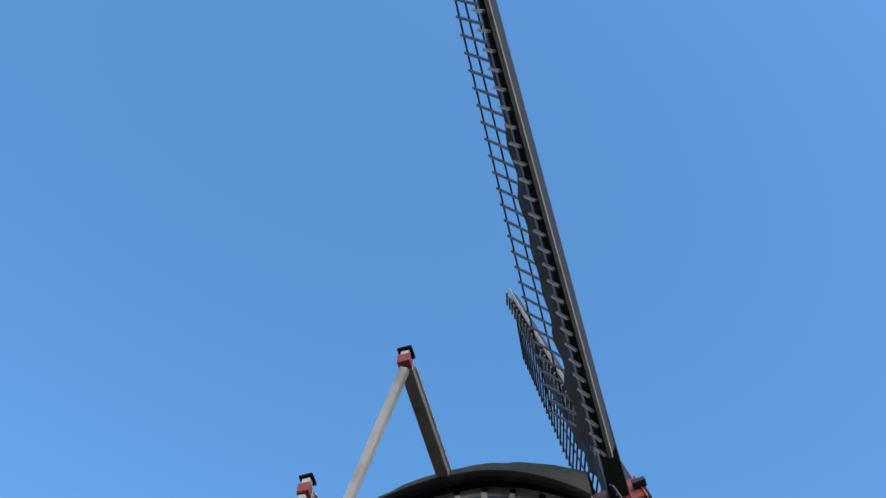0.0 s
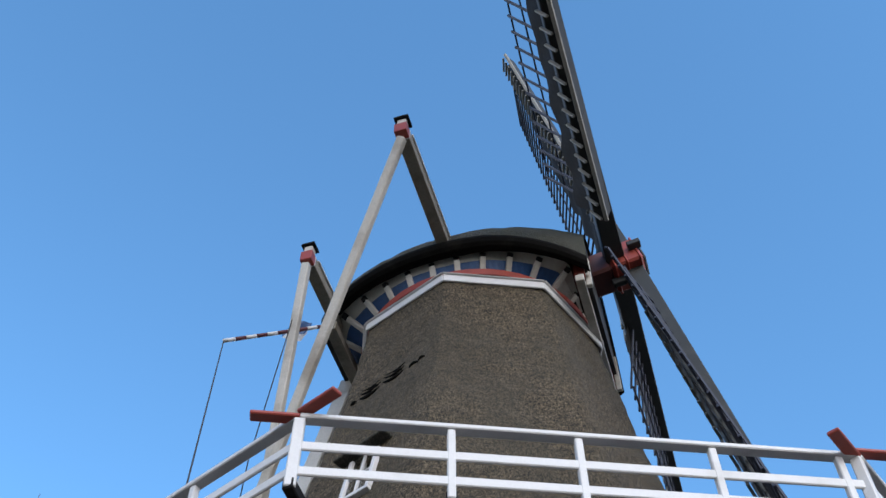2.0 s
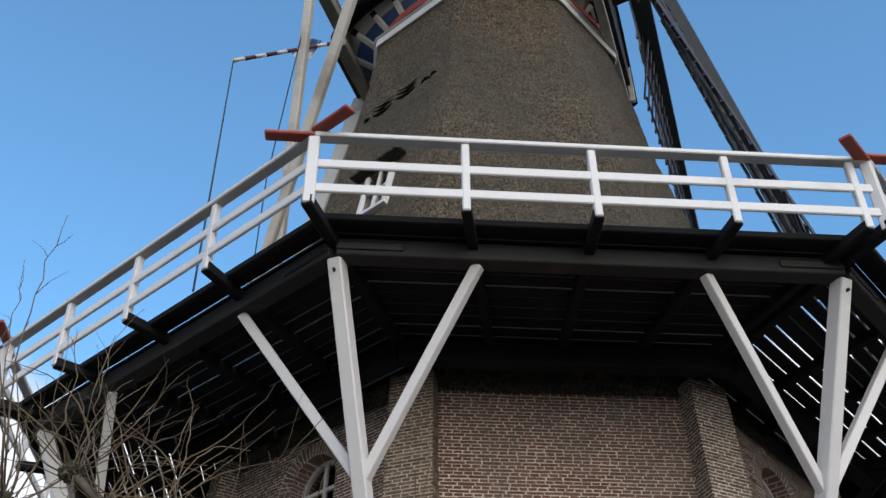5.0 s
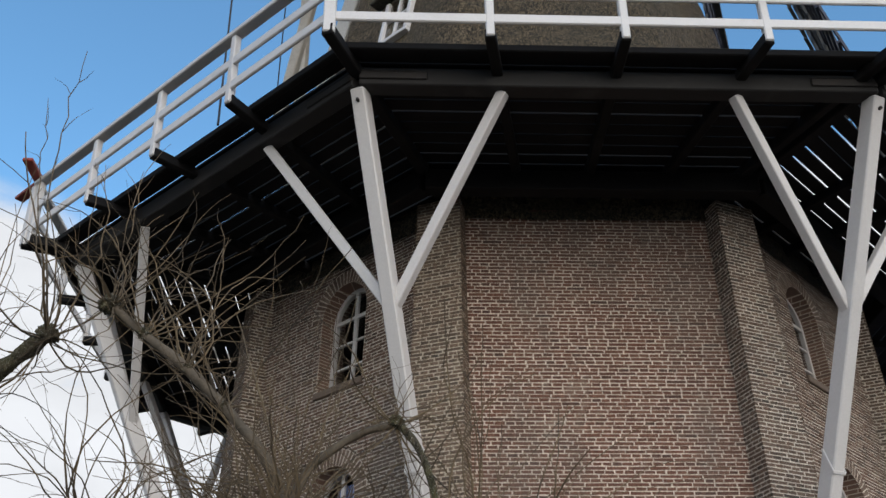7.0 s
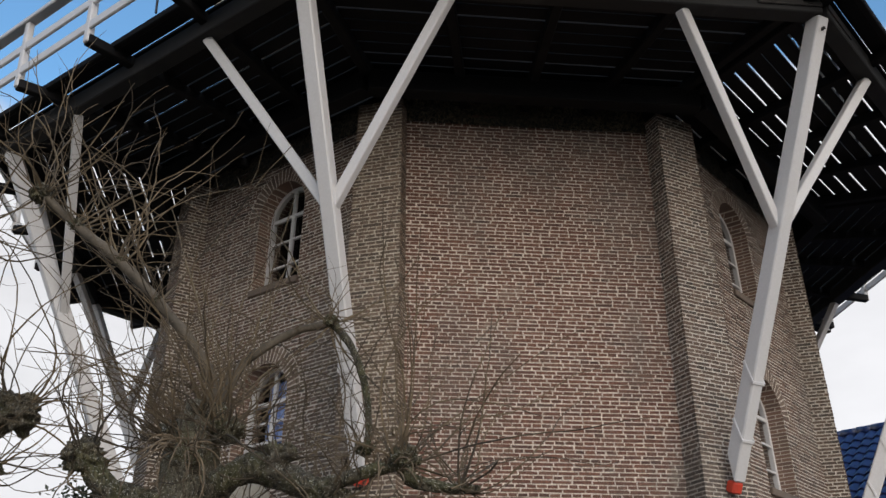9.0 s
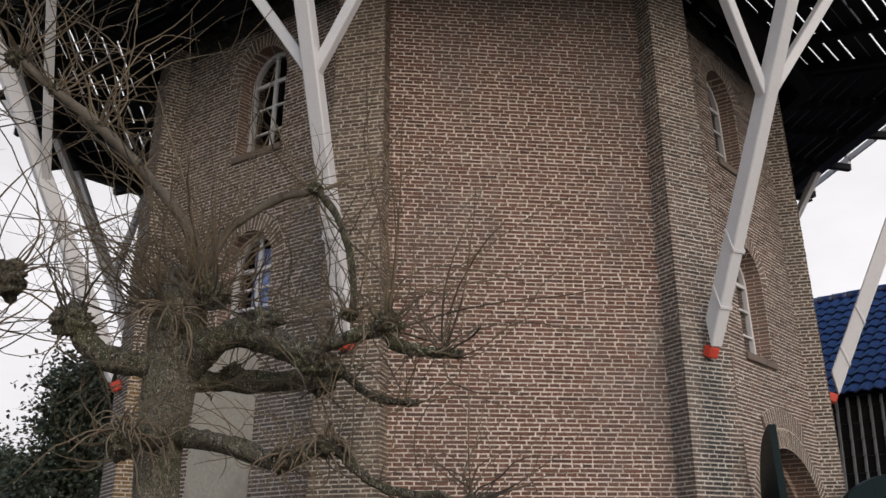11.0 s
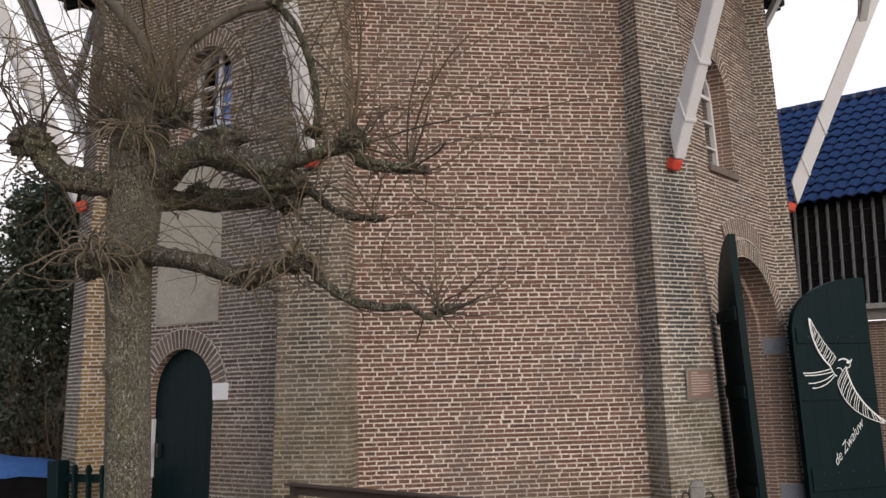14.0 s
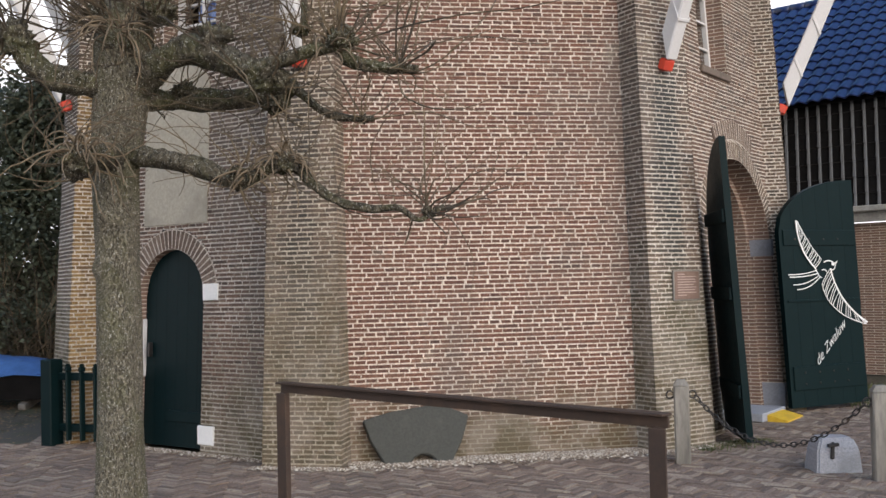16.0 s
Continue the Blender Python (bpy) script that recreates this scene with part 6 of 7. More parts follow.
class Pollard:
    """A pollarded lime: limbs, knobs and shoots gathered under one thing."""

    def __init__(self, root, label):
        self.root = thing("pollard_lime", label, "tree", "pollarded limes", at=root)
        self.lines = []

    def limb(self, pts, r0, r1, sides=18, lump=0.26, bark=LIMB):
        line = smooth_line([Vector(p) - self.root.location for p in pts], 10)
        v, f, n = [], [], len(line)
        ref = Vector((0.1, 1, 0.05))
        for k, p in enumerate(line):
            d = (line[min(k + 1, n - 1)] - line[max(k - 1, 0)]).normalized()
            x = d.cross(ref).normalized()
            y = d.cross(x)
            r = (r0 + (r1 - r0) * k / (n - 1)) * (1 + 0.22 * noise.noise(p * 5.3))
            for s in range(sides):
                a = 2 * math.pi * s / sides
                q = x * math.cos(a) + y * math.sin(a)
                v.append(p + q * r * (1 + lump * noise.noise(p * 7 + q * 1.6) + lump * 0.7 * noise.noise(p * 19 + q * 3.2)))
        for k in range(n - 1):
            for s in range(sides):
                a, b = k * sides + s, k * sides + (s + 1) % sides
                f.append((a, b, b + sides, a + sides))
        f.append(tuple(range(sides))[::-1])
        f.append(tuple((n - 1) * sides + s for s in range(sides)))
        mesh_object("limb", [tuple(p) for p in v], f, bark, self.root, True)
        self.lines.append((line, r1))

    def knob(self, pos, size, count, length, lean=(0, 0, 0.8), spread=1.0, squash=0.85, twig=TWIG, thick=1.0):
        """A gnarled pollard head with its brush of shoots."""
        c = Vector(pos) - self.root.location
        bm = bmesh.new()
        bmesh.ops.create_icosphere(bm, subdivisions=4, radius=size)
        for v in bm.verts:
            u = v.co / size
            k = 1 + 0.55 * noise.noise(u * 1.7 + c * 3) + 0.42 * noise.noise(u * 4.1 + c * 5) + 0.20 * noise.noise(u * 9.5 + c * 7)
            v.co = c + Vector((v.co.x, v.co.y, v.co.z * squash)) * k
        part("knob", bm, LIMB, self.root, "gnarled pollard knob", True)
        acc = Pieces()
        for i in range(int(count * 0.72)):
            a = Vector((trng.gauss(0, 1), trng.gauss(0, 1), trng.gauss(0, 1))).normalized()
            d = a * spread * 1.5 + Vector(lean)
            L = length * 1.15 * trng.uniform(0.25, 1.0) ** 0.8 * (1.3 if trng.random() < 0.2 else 1.0)
            r = trng.uniform(0.0042, 0.0092) * (0.75 + 0.25 * L) * thick
            pts, rad = shoot(acc, c + a * size * 0.75, d, L, r)
            for _ in range(trng.choice((0, 0, 1, 1, 2))):
                i0 = trng.randint(3, 9)
                dd = (pts[i0 + 1] - pts[i0]).normalized() + Vector((trng.gauss(0, 1), trng.gauss(0, 1), trng.gauss(0, 1))) * 0.45
                shoot(acc, pts[i0], dd, L * trng.uniform(0.25, 0.55), rad[i0] * 0.7)
        acc.object("brushwood", twig, self.root)["kind"] = "stuff"

    def wild_shoots(self, per_metre):
        for line, r1 in self.lines:
            acc = Pieces()
            long = sum((b - a).length for a, b in zip(line, line[1:]))
            for i in range(int(per_metre * long)):
                k = trng.randint(2, len(line) - 1)
                a = Vector((trng.gauss(0, 1), trng.gauss(0, 1), trng.gauss(0.3, 0.9))).normalized()
                shoot(acc, line[k] + a * r1 * 0.6, a, trng.uniform(0.2, 1.5), trng.uniform(0.0034, 0.0072))
            acc.object("brushwood", TWIG, self.root)["kind"] = "stuff"

    def drooping(self, pos, count, lean, reach=(0.2, 0.6)):
        """Thick tan shoots that spring out of a knob and hang over."""
        c = Vector(pos) - self.root.location
        acc = Pieces()
        for i in range(count):
            a = Vector((trng.gauss(0, 1), trng.gauss(-0.2, 0.7), trng.gauss(0.25, 0.5))).normalized()
            d = (a + Vector(lean)).normalized()
            L = trng.uniform(*reach)
            p, pts, rad = c + a * 0.07, [], []
            r = trng.uniform(0.0055, 0.0095)
            sag = trng.uniform(-0.42, -0.12)
            for k in range(10):
                pts.append(p)
                rad.append(r * (1 - 0.065 * k))
                d = (d + Vector((trng.gauss(0, 0.20), trng.gauss(0, 0.20), sag + trng.gauss(0, 0.12)))).normalized()
                p = p + d * L / 9
            acc.tube(pts, rad, 6, False)
        acc.object("brushwood", TAN_TWIG, self.root, True)["kind"] = "stuff"


lime = Pollard((-2.318, 7.40, 0.0), "bare pollarded lime tree with mossy knobbed limbs and long shoots")
# trunk with root flare, swelling where the limbs leave it
tv, tf = [], []
tsec = ((-0.05, 0.25), (0.12, 0.20), (0.35, 0.172), (0.8, 0.160), (1.4, 0.152), (2.0, 0.152), (2.5, 0.165), (2.9, 0.185), (3.2, 0.20), (3.5, 0.21), (3.75, 0.19), (3.95, 0.10))
TS = 56
zs = [tsec[0][0] + (tsec[-1][0] - tsec[0][0]) * i / 150 for i in range(151)]
for z in zs:
    for (za, ra), (zb, rb) in zip(tsec, tsec[1:]):
        if z <= zb + 1e-6:
            r = ra + (rb - ra) * (z - za) / (zb - za)
            break
    mid = Vector((0.015 * math.sin(z * 1.3) + 0.10 * max(0, z - 2.6), 0, z))
    for s_ in range(TS):
        a = 2 * math.pi * s_ / TS
        q = Vector((math.cos(a), math.sin(a), 0))
        flare = 1 + 0.25 * max(0, 0.5 - z) * math.sin(a * 5 + 1)
        rid = 0.045 * noise.noise(Vector((q.x * 11, q.y * 11, z * 1.9))) + 0.06 * noise.noise(Vector((q.x * 1.8, q.y * 1.8, z * 1.7)))
        rid += 0.14 * max(0, z - 2.5) * noise.noise(Vector((q.x * 3, q.y * 3, z * 4.0)))
        for kz, ka in ((1.35, -1.2), (0.75, -0.9), (1.9, -2.2), (2.25, -1.6)):
            rid += 0.26 * math.exp(-((z - kz) / 0.06) ** 2) * max(0, math.cos(a - ka)) ** 6
        tv.append(mid + q * r * flare * (1 + rid))
for k in range(len(zs) - 1):
    for s_ in range(TS):
        a, b = k * TS + s_, k * TS + (s_ + 1) % TS
        tf.append((a, b, b + TS, a + TS))
tf.append(tuple((len(zs) - 1) * TS + s_ for s_ in range(TS)))
mesh_object("trunk", [tuple(p) for p in tv], tf, BARK, lime.root, True)["label"] = "grey furrowed trunk with green algae"

lime.limb(((-2.31, 7.40, 3.21), (-2.50, 7.25, 3.20), (-2.70, 7.20, 3.25), (-2.84, 7.20, 3.37), (-2.94, 7.20, 3.50)), 0.085, 0.085)
lime.limb(((-2.15, 7.40, 3.22), (-1.91, 7.25, 3.36), (-1.70, 7.20, 3.41), (-1.46, 7.15, 3.32), (-1.25, 7.10, 3.23), (-1.12, 7.10, 3.17)), 0.115, 0.085)
lime.limb(((-1.30, 7.10, 3.24), (-1.03, 7.05, 3.30), (-0.83, 7.05, 3.36), (-0.67, 7.05, 3.38)), 0.050, 0.042)
lime.limb(((-0.67, 7.05, 3.40), (-0.60, 7.05, 3.28), (-0.46, 7.05, 3.24), (-0.28, 7.05, 3.21), (-0.13, 7.05, 3.21)), 0.052, 0.026)
lime.limb(((-2.16, 7.45, 3.10), (-1.95, 7.60, 3.13), (-1.67, 7.65, 3.13), (-1.37, 7.65, 3.16), (-1.07, 7.65, 3.24)), 0.080, 0.075)
lime.limb(((-1.09, 7.65, 3.25), (-0.98, 7.65, 3.14), (-0.85, 7.65, 3.03), (-0.67, 7.65, 2.98), (-0.48, 7.65, 2.97)), 0.042, 0.022)
lime.limb(((-2.16, 7.35, 2.70), (-1.91, 7.25, 2.65), (-1.68, 7.20, 2.59), (-1.49, 7.15, 2.51), (-1.37, 7.15, 2.48), (-1.24, 7.10, 2.54), (-1.09, 7.10, 2.60), (-0.96, 7.10, 2.56)), 0.070, 0.055)
lime.limb(((-0.99, 7.10, 2.58), (-0.87, 7.05, 2.44), (-0.70, 7.05, 2.32), (-0.49, 7.05, 2.26), (-0.29, 7.05, 2.26), (-0.15, 7.05, 2.18), (0.02, 7.05, 2.27)), 0.040, 0.016)
lime.limb(((-2.28, 7.35, 2.71), (-2.33, 7.05, 2.66), (-2.38, 6.85, 2.61)), 0.090, 0.085)
lime.limb(((-2.12, 7.40, 3.55), (-2.07, 7.40, 3.83), (-2.12, 7.40, 4.07), (-2.27, 7.35, 4.35), (-2.56, 7.30, 4.70), (-2.92, 7.25, 5.06), (-3.28, 7.20, 5.35), (-3.55, 7.15, 5.59)), 0.056, 0.032, 14, 0.18, YOUNG)
lime.limb(((-2.13, 7.40, 3.75), (-1.95, 7.40, 4.19), (-1.77, 7.40, 4.36), (-1.53, 7.40, 4.50), (-1.24, 7.40, 4.56)), 0.036, 0.027, 14, 0.22, YOUNG)
lime.limb(((-1.26, 7.40, 4.57), (-1.11, 7.40, 4.39), (-1.00, 7.40, 4.12), (-0.95, 7.40, 3.82), (-0.96, 7.40, 3.54)), 0.031, 0.022, 14, 0.2)

lime.knob((-2.96, 7.20, 3.52), 0.135, 34, 1.15, (-0.2, 0, 0.75), 1.0)
lime.knob((-2.13, 7.40, 3.85), 0.150, 84, 1.75, (0.0, 0, 1.2), 0.8)
lime.knob((-1.96, 7.28, 3.70), 0.105, 44, 1.15, (0.4, 0, 0.5), 1.0)
lime.knob((-2.36, 7.36, 3.70), 0.120, 76, 1.25, (-0.7, 0, 0.4), 0.9)
lime.knob((-2.22, 7.28, 3.47), 0.110, 48, 1.0, (-0.2, -0.3, 0.3), 1.0)
lime.knob((-1.53, 7.15, 3.48), 0.105, 20, 0.9, (0.2, 0, 0.8), 1.0)
lime.knob((-1.17, 7.10, 3.18), 0.120, 22, 0.85, (0.3, 0, 0.3), 1.1)
lime.knob((-0.65, 7.05, 3.43), 0.095, 40, 1.65, (0.3, 0, 1.1), 0.75)
lime.knob((-0.26, 7.05, 3.22), 0.042, 26, 1.2, (0.6, 0, 0.7), 0.9)
lime.knob((-2.39, 6.85, 2.61), 0.115, 26, 0.9, (-0.6, -0.1, -0.1), 1.0)
lime.knob((-1.39, 7.15, 2.50), 0.085, 22, 0.7, (0, 0, -0.4), 1.1)
lime.knob((-1.07, 7.10, 2.59), 0.085, 22, 0.75, (0.3, 0, -0.1), 1.1)
lime.knob((-0.09, 7.05, 2.23), 0.040, 28, 0.95, (0.3, 0, 0.2), 1.0)
lime.knob((-0.98, 7.40, 3.58), 0.055, 16, 0.8, (0.2, 0, 0.4), 1.1)
lime.knob((-0.56, 7.65, 2.97), 0.035, 14, 0.75, (0.5, 0, 0), 1.1)
lime.knob((-1.26, 7.40, 4.57), 0.060, 26, 1.15, (0.15, 0, 0.9), 0.9)
lime.knob((-1.87, 7.60, 3.19), 0.075, 10, 0.7, (0.2, 0, 0.4), 1.0)
lime.knob((-1.20, 7.65, 3.12), 0.095, 18, 0.7, (0.1, 0, -0.3), 1.1)
lime.knob((-2.60, 7.30, 4.74), 0.045, 12, 1.5, (0.0, 0, 1.3), 0.7)
lime.knob((-2.92, 7.25, 5.06), 0.050, 16, 1.6, (0.0, 0, 1.3), 0.7)
lime.knob((-3.28, 7.20, 5.36), 0.055, 16, 1.7, (0.0, 0, 1.2), 0.8)
lime.knob((-3.58, 7.15, 5.62), 0.085, 34, 1.5, (-0.2, 0, 0.5), 1.0)
lime.wild_shoots(14)
lime.drooping((-2.36, 6.80, 2.66), 30, (0.1, -0.3, 0.4), (0.15, 0.45))
lime.drooping((-1.30, 7.08, 2.54), 24, (0.1, -0.2, 0.4), (0.12, 0.34))
lime.drooping((-1.05, 7.06, 2.60), 26, (0.2, -0.2, 0.4), (0.12, 0.36))
lime.drooping((-2.25, 7.15, 3.55), 24, (-0.5, -0.3, 0.3))
lime.drooping((-0.75, 7.02, 3.34), 12, (0.1, -0.2, 0.3), (0.15, 0.4))

# neighbouring pollard, only its limbs reach the view
near = Pollard((-6.6, 8.6, 0), "neighbouring bare pollarded lime with knobbed limbs")
near.limb(((-6.6, 8.6, -0.05), (-6.57, 8.6, 2.0), (-6.6, 8.6, 4.4)), 0.22, 0.18, 20, 0.1)
near.limb(((-6.6, 8.6, 4.2), (-5.9, 8.2, 4.95), (-5.16, 7.9, 5.28), (-4.82, 7.80, 5.40), (-4.33, 7.6, 5.62)), 0.10, 0.060)
near.limb(((-6.6, 8.6, 3.4), (-5.5, 8.5, 3.75), (-4.55, 8.5, 3.95), (-4.20, 8.5, 4.20)), 0.12, 0.10)
near.limb(((-6.6, 8.6, 2.9), (-5.8, 8.5, 3.2), (-4.9, 8.5, 3.5), (-4.35, 8.5, 3.72)), 0.10, 0.08)
near.knob((-4.33, 7.6, 5.62), 0.085, 30, 1.7, (0.0, 0, 0.7), 1.0, thick=1.2)
near.knob((-4.16, 8.5, 4.23), 0.20, 40, 1.7, (0.0, 0, 0.8), 1.0, thick=1.2)
near.knob((-4.30, 8.5, 3.74), 0.11, 26, 1.4, (0.2, 0, 0.4), 1.0, thick=1.2)
near.knob((-5.3, 8.0, 5.24), 0.12, 30, 2.0, (0.1, 0, 0.8), 1.0, thick=1.2)
near.knob((-5.9, 8.2, 4.8), 0.2, 34, 2.0, (0.2, 0, 0.6), 1.0, thick=1.2)
# tall single shoots rising past the gallery
acc = Pieces()
for foot_, tip_, r_ in (((-4.33, 7.6, 5.62), (-4.51, 7.6, 8.80), 0.012), ((-4.36, 7.6, 5.66), (-4.86, 7.7, 8.3), 0.010), ((-4.25, 7.6, 5.66), (-4.05, 7.5, 7.3), 0.010), ((-3.28, 7.2, 5.36), (-3.52, 7.2, 6.95), 0.009), ((-2.92, 7.25, 5.06), (-2.80, 7.2, 6.5), 0.008)):
    p0, p1 = Vector(foot_) - near.root.location, Vector(tip_) - near.root.location
    side_ = Vector((trng.uniform(0.10, 0.22) * trng.choice((-1, 1)), 0.05, 0))
    pts = [p0 + (p1 - p0) * q + side_ * math.sin(math.pi * q) + Vector((trng.gauss(0, 0.014), trng.gauss(0, 0.014), 0)) for q in [i / 16 for i in range(17)]]
    acc.tube(pts, [r_ * (1 - 0.72 * i / 16) for i in range(17)], 6, False)
    for i0 in (6, 9, 11, 13, 14):
        dd = (pts[i0 + 1] - pts[i0]).normalized() + Vector((trng.gauss(0, 0.6), trng.gauss(0, 0.3), 0.1))
        shoot(acc, pts[i0], dd, trng.uniform(0.08, 0.4), r_ * 0.4)
acc.object("brushwood", TWIG, near.root)["kind"] = "stuff"


# ---------------------------------------------------------------- planting at the back: evergreens and a twiggy thicket
def evergreen(at, h, w, seed):
    r = random.Random(seed)
    t = thing("evergreen_tree", "dense dark evergreen tree behind the yard", "tree", "evergreens", at=at)
    p = Pieces()
    p.tube([(0, 0, -0.1), (0.05, 0, h * 0.5), (0, 0, h * 0.9)], [0.16, 0.10, 0.03], 8)
    acc = Pieces()
    for i in range(46):
        z = h * r.uniform(0.1, 0.88)
        a = r.uniform(0, 2 * math.pi)
        rr = w * (1 - (z / h) ** 1.6) * r.uniform(0.6, 1.05)
        c = Vector((math.cos(a) * rr, math.sin(a) * rr, z + 0.15 * rr))
        p.tube([(0, 0, z * 0.92), c * 0.5 + Vector((0, 0, z * 0.47)), c], [0.035, 0.025, 0.008], 5)
        for q in range(900):
            o = Vector((r.gauss(0, 1), r.gauss(0, 1), r.gauss(0, 0.75))) * 0.30
            b = c * r.uniform(0.55, 1.0)
            b.z = c.z + (b.length - c.length) * 0.1
            c2 = b + o
            x = Vector((r.gauss(0, 1), r.gauss(0, 1), r.gauss(0, 0.6))).normalized() * r.uniform(0.035, 0.065)
            y = x.cross(Vector((r.gauss(0, 1), r.gauss(0, 1), r.gauss(0, 1)))).normalized() * r.uniform(0.022, 0.04)
            acc.quad(c2 - x, c2 + y, c2 + x, c2 - y)
    p.object("trunk", LIMB, t, True)
    acc.object("crown", DARKLEAF, t)
    return t


evergreen((-7.3, 19.0, 0), 6.3, 1.7, 3)
evergreen((-9.6, 20.5, 0), 4.4, 1.5, 5)
evergreen((-12.0, 22.0, 0), 4.2, 2.0, 6)
thick = Pieces()
for i in range(900):
    a = Vector((trng.uniform(-13.5, -5.9), trng.uniform(17.6, 20.5), -0.05))
    if a.x > -6.3 and a.y < 18.0:
        continue
    d = Vector((trng.gauss(0, 0.5), trng.gauss(0, 0.5), 1.2))
    pts, rad = shoot(thick, a, d, trng.uniform(1.2, 3.8), trng.uniform(0.008, 0.02))
    for _ in range(4):
        i0 = trng.randint(2, 7)
        dd = (pts[i0 + 1] - pts[i0]).normalized() + Vector((trng.gauss(0, 1), trng.gauss(0, 1), trng.gauss(0, 1))) * 0.6
        shoot(thick, pts[i0], dd, trng.uniform(0.5, 1.2), rad[i0] * 0.6)
tagged(thick.object("thicket", TWIG), "leafless tangled brown shrubs behind the fence", "shrubs", kind="stuff")
lv = Pieces()
for i in range(46000):
    c = Vector((trng.uniform(-14.0, -6.2), trng.uniform(18.0, 21.0), abs(trng.gauss(0, 1.5)) + 0.05))
    x = Vector((trng.gauss(0, 1), trng.gauss(0, 1), trng.gauss(0, 0.6))).normalized() * trng.uniform(0.035, 0.07)
    y = x.cross(Vector((trng.gauss(0, 1), trng.gauss(0, 1), trng.gauss(0, 1)))).normalized() * trng.uniform(0.018, 0.035)
    lv.quad(c - x, c + y, c + x, c - y)
tagged(lv.object("undergrowth", SHRUBLEAF), "low dark green undergrowth among the shrubs", "shrubs", kind="stuff")

# ---------------------------------------------------------------- paving and gravel
gv = Pieces()
grr = random.Random(4)
for i in range(15000):
    k = grr.choice((0, 0, 0, 0, 0, 0, 22.5, -22.5, -45))
    if k == 0:
        p = on(0, grr.uniform(-1.5, 1.5), face_v(0) + abs(grr.gauss(0.03, 0.16)), 0.008)
    elif abs(k) == 22.5:
        p = on(k, grr.uniform(-0.5, 0.5), pil_v(0) + abs(grr.gauss(0.0, 0.05)), 0.006)
    else:
        p = on(-45, grr.uniform(-1.4, 1.4), face_v(0) + abs(grr.gauss(0.0, 0.05)), 0.006)
    s = grr.uniform(0.007, 0.022)
    q = [p + Vector((math.cos(a) * s * grr.uniform(.7, 1.2), math.sin(a) * s * grr.uniform(.7, 1.2), 0)) for a in (0, 1.3, 2.6, 3.9, 5.2)]
    i0 = len(gv.v)
    gv.v.extend(q)
    gv.v.append(p + Vector((0, 0, s * 0.9)))
    gv.f.extend((i0 + j, i0 + (j + 1) % 5, i0 + 5) for j in range(5))
tagged(gv.object("gravel", GRAVEL), "pale gravel strip along the foot of the wall", "gravel", kind="stuff")

paving = thing("pavement", "herringbone paving of worn brown bricks with mossy joints", "pavement", kind="structure")
bed = mesh_object("joint_bed", [(-9, -6, -0.012), (9.5, -6, -0.012), (9.5, 15.6, -0.012), (-5.6, 15.6, -0.012), (-5.6, 12.3, -0.012), (-9, 12.3, -0.012)], [(0, 1, 2, 3, 4, 5)], JOINT, paving)
pw = 0.0525                     # clinkers laid on edge
stuff, near_ones = Pieces(), []
prng = random.Random(11)


def in_mill(x, y):
    d = Vector((x - MILL.x, y - MILL.y, 0))
    return all(d.dot(out_dir(q)) < 4.54 for q in range(0, 360, 45))


rot45 = radians(FRONT + 45)
cr, sr = math.cos(rot45), math.sin(rot45)
for i in range(-320, 190):
    for j in range(-90, 90):
        for kind in (0, 1):
            # herringbone of 4:1 bricks
            if kind == 0:
                cx_, cy_, w_, h_ = i * pw + j * 8 * pw, i * pw, 4 * pw, pw
            else:
                cx_, cy_, w_, h_ = i * pw + j * 8 * pw + 4 * pw, (i - 3) * pw, pw, 4 * pw
            x = cx_ + w_ / 2
            y = cy_ + h_ / 2
            X, Y = x * cr - y * sr + 0.5, x * sr + y * cr + 10.0
            if not (-2.5 < Y < 14.2 and -6.2 < X < 7.6 and not (X < -4.9 and Y > 12.2)) or in_mill(X, Y):
                continue
            g = 0.0035
            z = prng.uniform(-0.004, 0.005)
            tl_ = prng.uniform(-0.005, 0.005)
            c = []
            for zz in (z, z - 0.02):
                for a, b in ((g, g), (w_ - g, g), (w_ - g, h_ - g), (g, h_ - g)):
                    px_, py_ = cx_ + a, cy_ + b
                    c.append(Vector((px_ * cr - py_ * sr + 0.5, px_ * sr + py_ * cr + 10.0, zz + (tl_ if a > g else 0))))
            if 9.4 < Y < 10.0 and -1.9 < X < 1.9 and len(near_ones) < 300:
                near_ones.append((Vector((X, Y, z)), kind))
            else:
                stuff.box5(c)
ob = stuff.object("paving_bricks", PAVER, paving)
ob["kind"] = "stuff"
pvm = bpy.data.meshes.new("paving_brick")
bm = block((-2 * pw + 0.0035, -pw / 2 + 0.0035, -0.02), (2 * pw - 0.0035, pw / 2 - 0.0035, 0.0), 0.003)
bm.to_mesh(pvm)
bm.free()
pvm.materials.append(PAVER_PIECE)
for p, kind in near_ones:
    ob = new("paving_brick", pvm)
    ob.parent = paving
    ob.location = p
    ob.rotation_euler = (0, 0, rot45 + (math.pi / 2 if kind else 0))

# leaf litter and crumbs on the earth
lt = Pieces()
for i in range(6000):
    p = Vector((grr.uniform(-12, -4.6), grr.uniform(11.5, 18.5), -0.02 + grr.uniform(0, 0.02)))
    s = grr.uniform(0.012, 0.04)
    a = grr.uniform(0, 6.28)
    x, y = Vector((math.cos(a), math.sin(a), grr.uniform(-0.3, 0.3))) * s, Vector((-math.sin(a), math.cos(a), grr.uniform(-0.3, 0.3))) * s * 0.6
    lt.quad(p - x, p + y, p + x, p - y)
tagged(lt.object("leaf_litter", LITTER), "dry brown leaves and crumbs on bare earth", "leaves", kind="stuff")

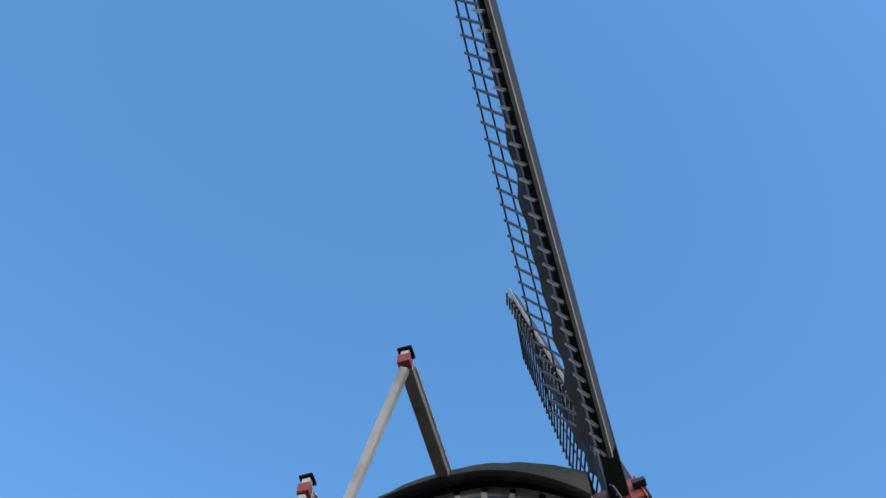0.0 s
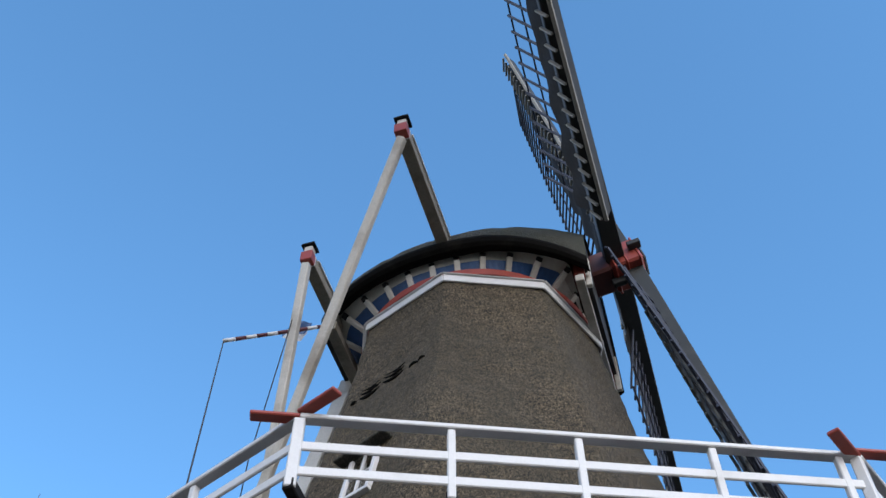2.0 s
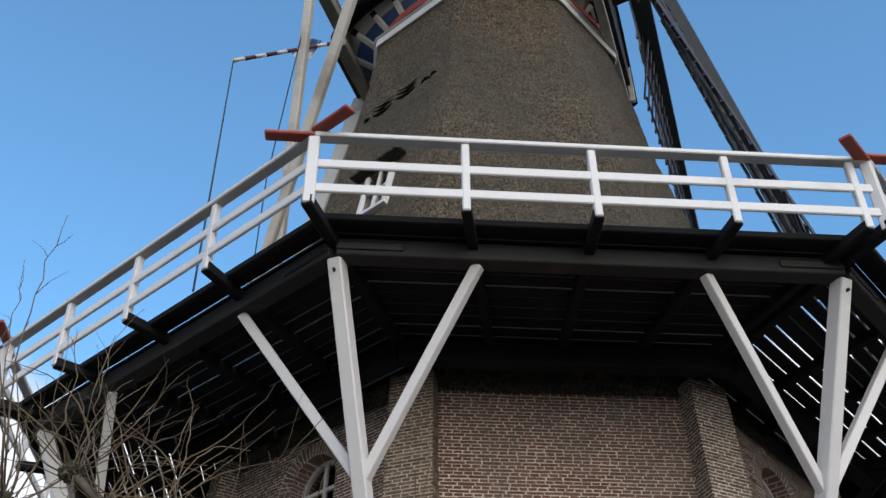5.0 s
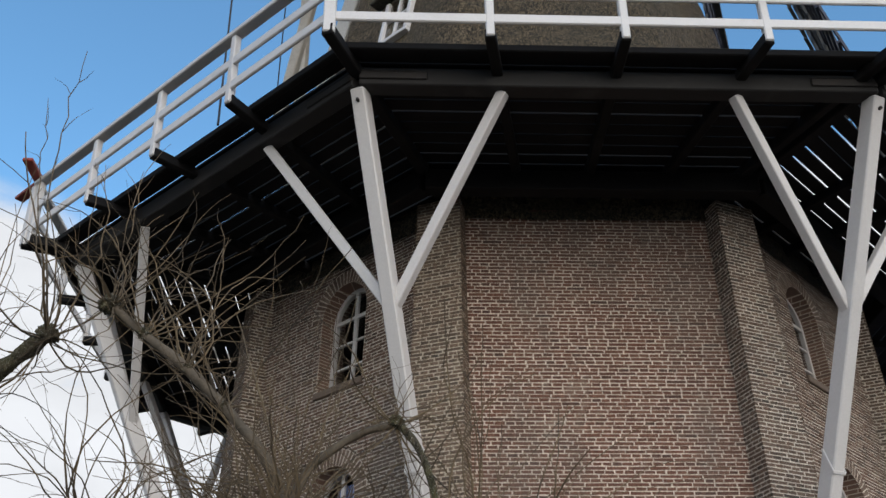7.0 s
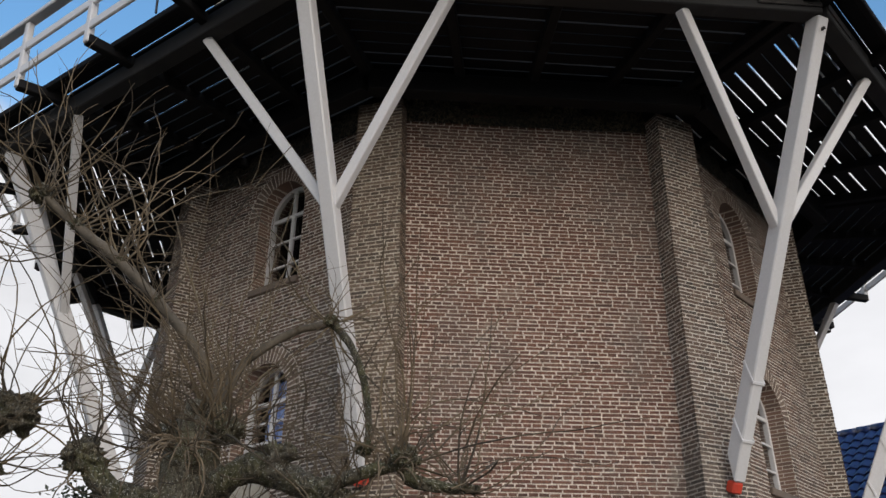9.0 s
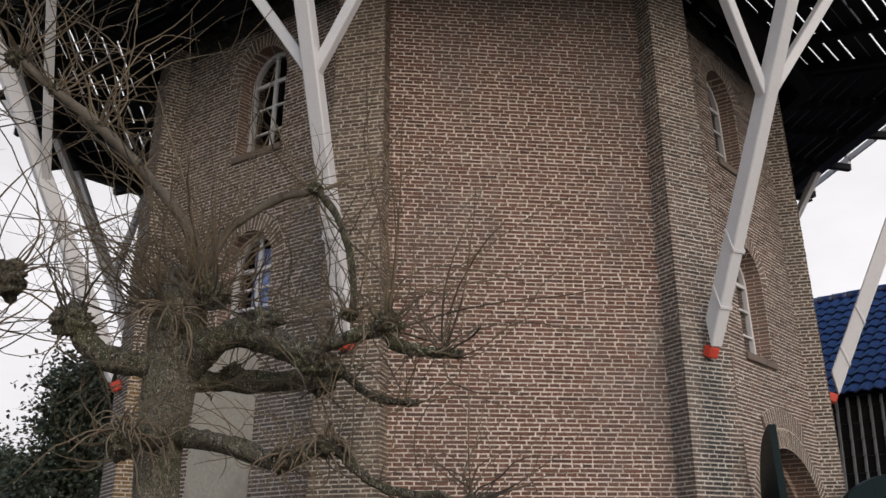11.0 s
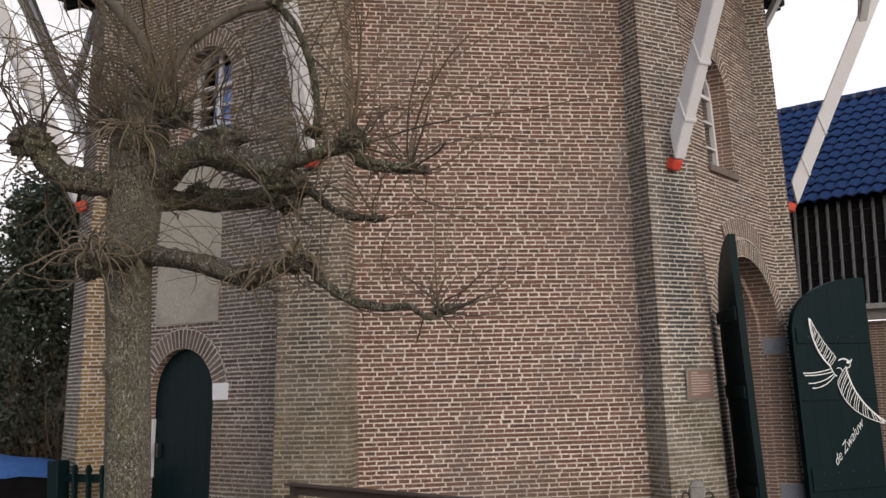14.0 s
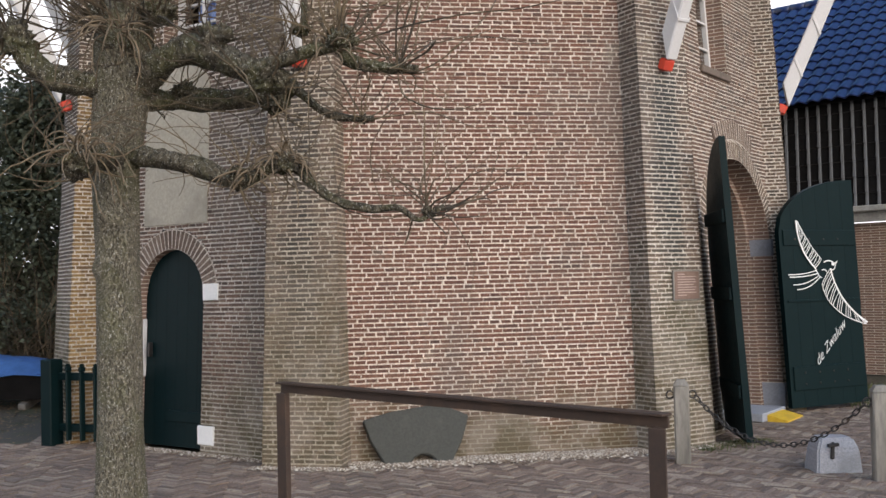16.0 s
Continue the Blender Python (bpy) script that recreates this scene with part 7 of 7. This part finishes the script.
# tufts of grass by the barn
gb = Pieces()
for i in range(5200):
    p = Vector((grr.uniform(5.3, 8.5), grr.uniform(13.4, 16.2), -0.02)) if i % 5 else on(22.5, grr.uniform(0.0, 1.0), pil_v(0) + abs(grr.gauss(0, 0.14)), -0.01)
    h = grr.uniform(0.04, 0.13) if i % 5 else grr.uniform(0.015, 0.05)
    a = grr.uniform(0, 6.28)
    x = Vector((math.cos(a), math.sin(a), 0)) * 0.006
    t = p + Vector((grr.gauss(0, 0.03), grr.gauss(0, 0.03), h))
    gb.quad(p - x, p + x, t + x * 0.2, t - x * 0.2)
tagged(gb.object("grass", GRASS), "short rough grass at the edge of the paving", "grass", kind="stuff")

# ---------------------------------------------------------------- the bricks themselves, last
wall_mortar.object("mortar_face", MORTAR, tower)
pier_mortar.object("pier_mortar_face", PIER_MORTAR, tower)
stained_mortar.object("stained_mortar_face", STAINED_MORTAR, tower)
wb = wall_pieces.object("brickwork", BRICK, tower)
side_pieces.object("side_brickwork", SIDE_BRICK, tower)["kind"] = "stuff"
wb["kind"] = "stuff"
for acc, nm, mt in ((pier_pieces, "pier_brickwork", PIER), (tan_pieces, "tan_brickwork", PIER_TAN), (ochre_pieces, "stained_brickwork", PIER_OCHRE)):
    ob = acc.object(nm, mt, tower)
    ob["kind"] = "stuff"
ab = ring_pieces.object("arch_bricks", ARCH, tower)
ab["kind"] = "stuff"
door_ring.object("door_arch_bricks", PIER_TAN, tower)["kind"] = "stuff"
brick_meshes = {}
for c, t, nrm, w, d in singles:
    kind = "long" if w > 0.15 else "short"
    if kind not in brick_meshes:
        me = bpy.data.meshes.new("brick")
        ww = (LONG if kind == "long" else LONG / 2) - 0.013
        bm = block((-ww / 2, 0.0, -(COURSE - 0.0130) / 2), (ww / 2, 0.02, (COURSE - 0.0130) / 2), 0.0025)
        bm.to_mesh(me)
        bm.free()
        me.materials.append(BRICK_PIECE)
        brick_meshes[kind] = me
    ob = new("brick", brick_meshes[kind])
    ob.parent = tower
    y = -nrm
    z = t.cross(y).normalized() * -1
    if z.z < 0:
        z = -z
    o = c + nrm * d
    ob.matrix_basis = Matrix(((t.x, y.x, z.x, o.x), (t.y, y.y, z.y, o.y), (t.z, y.z, z.z, o.z), (0, 0, 0, 1)))
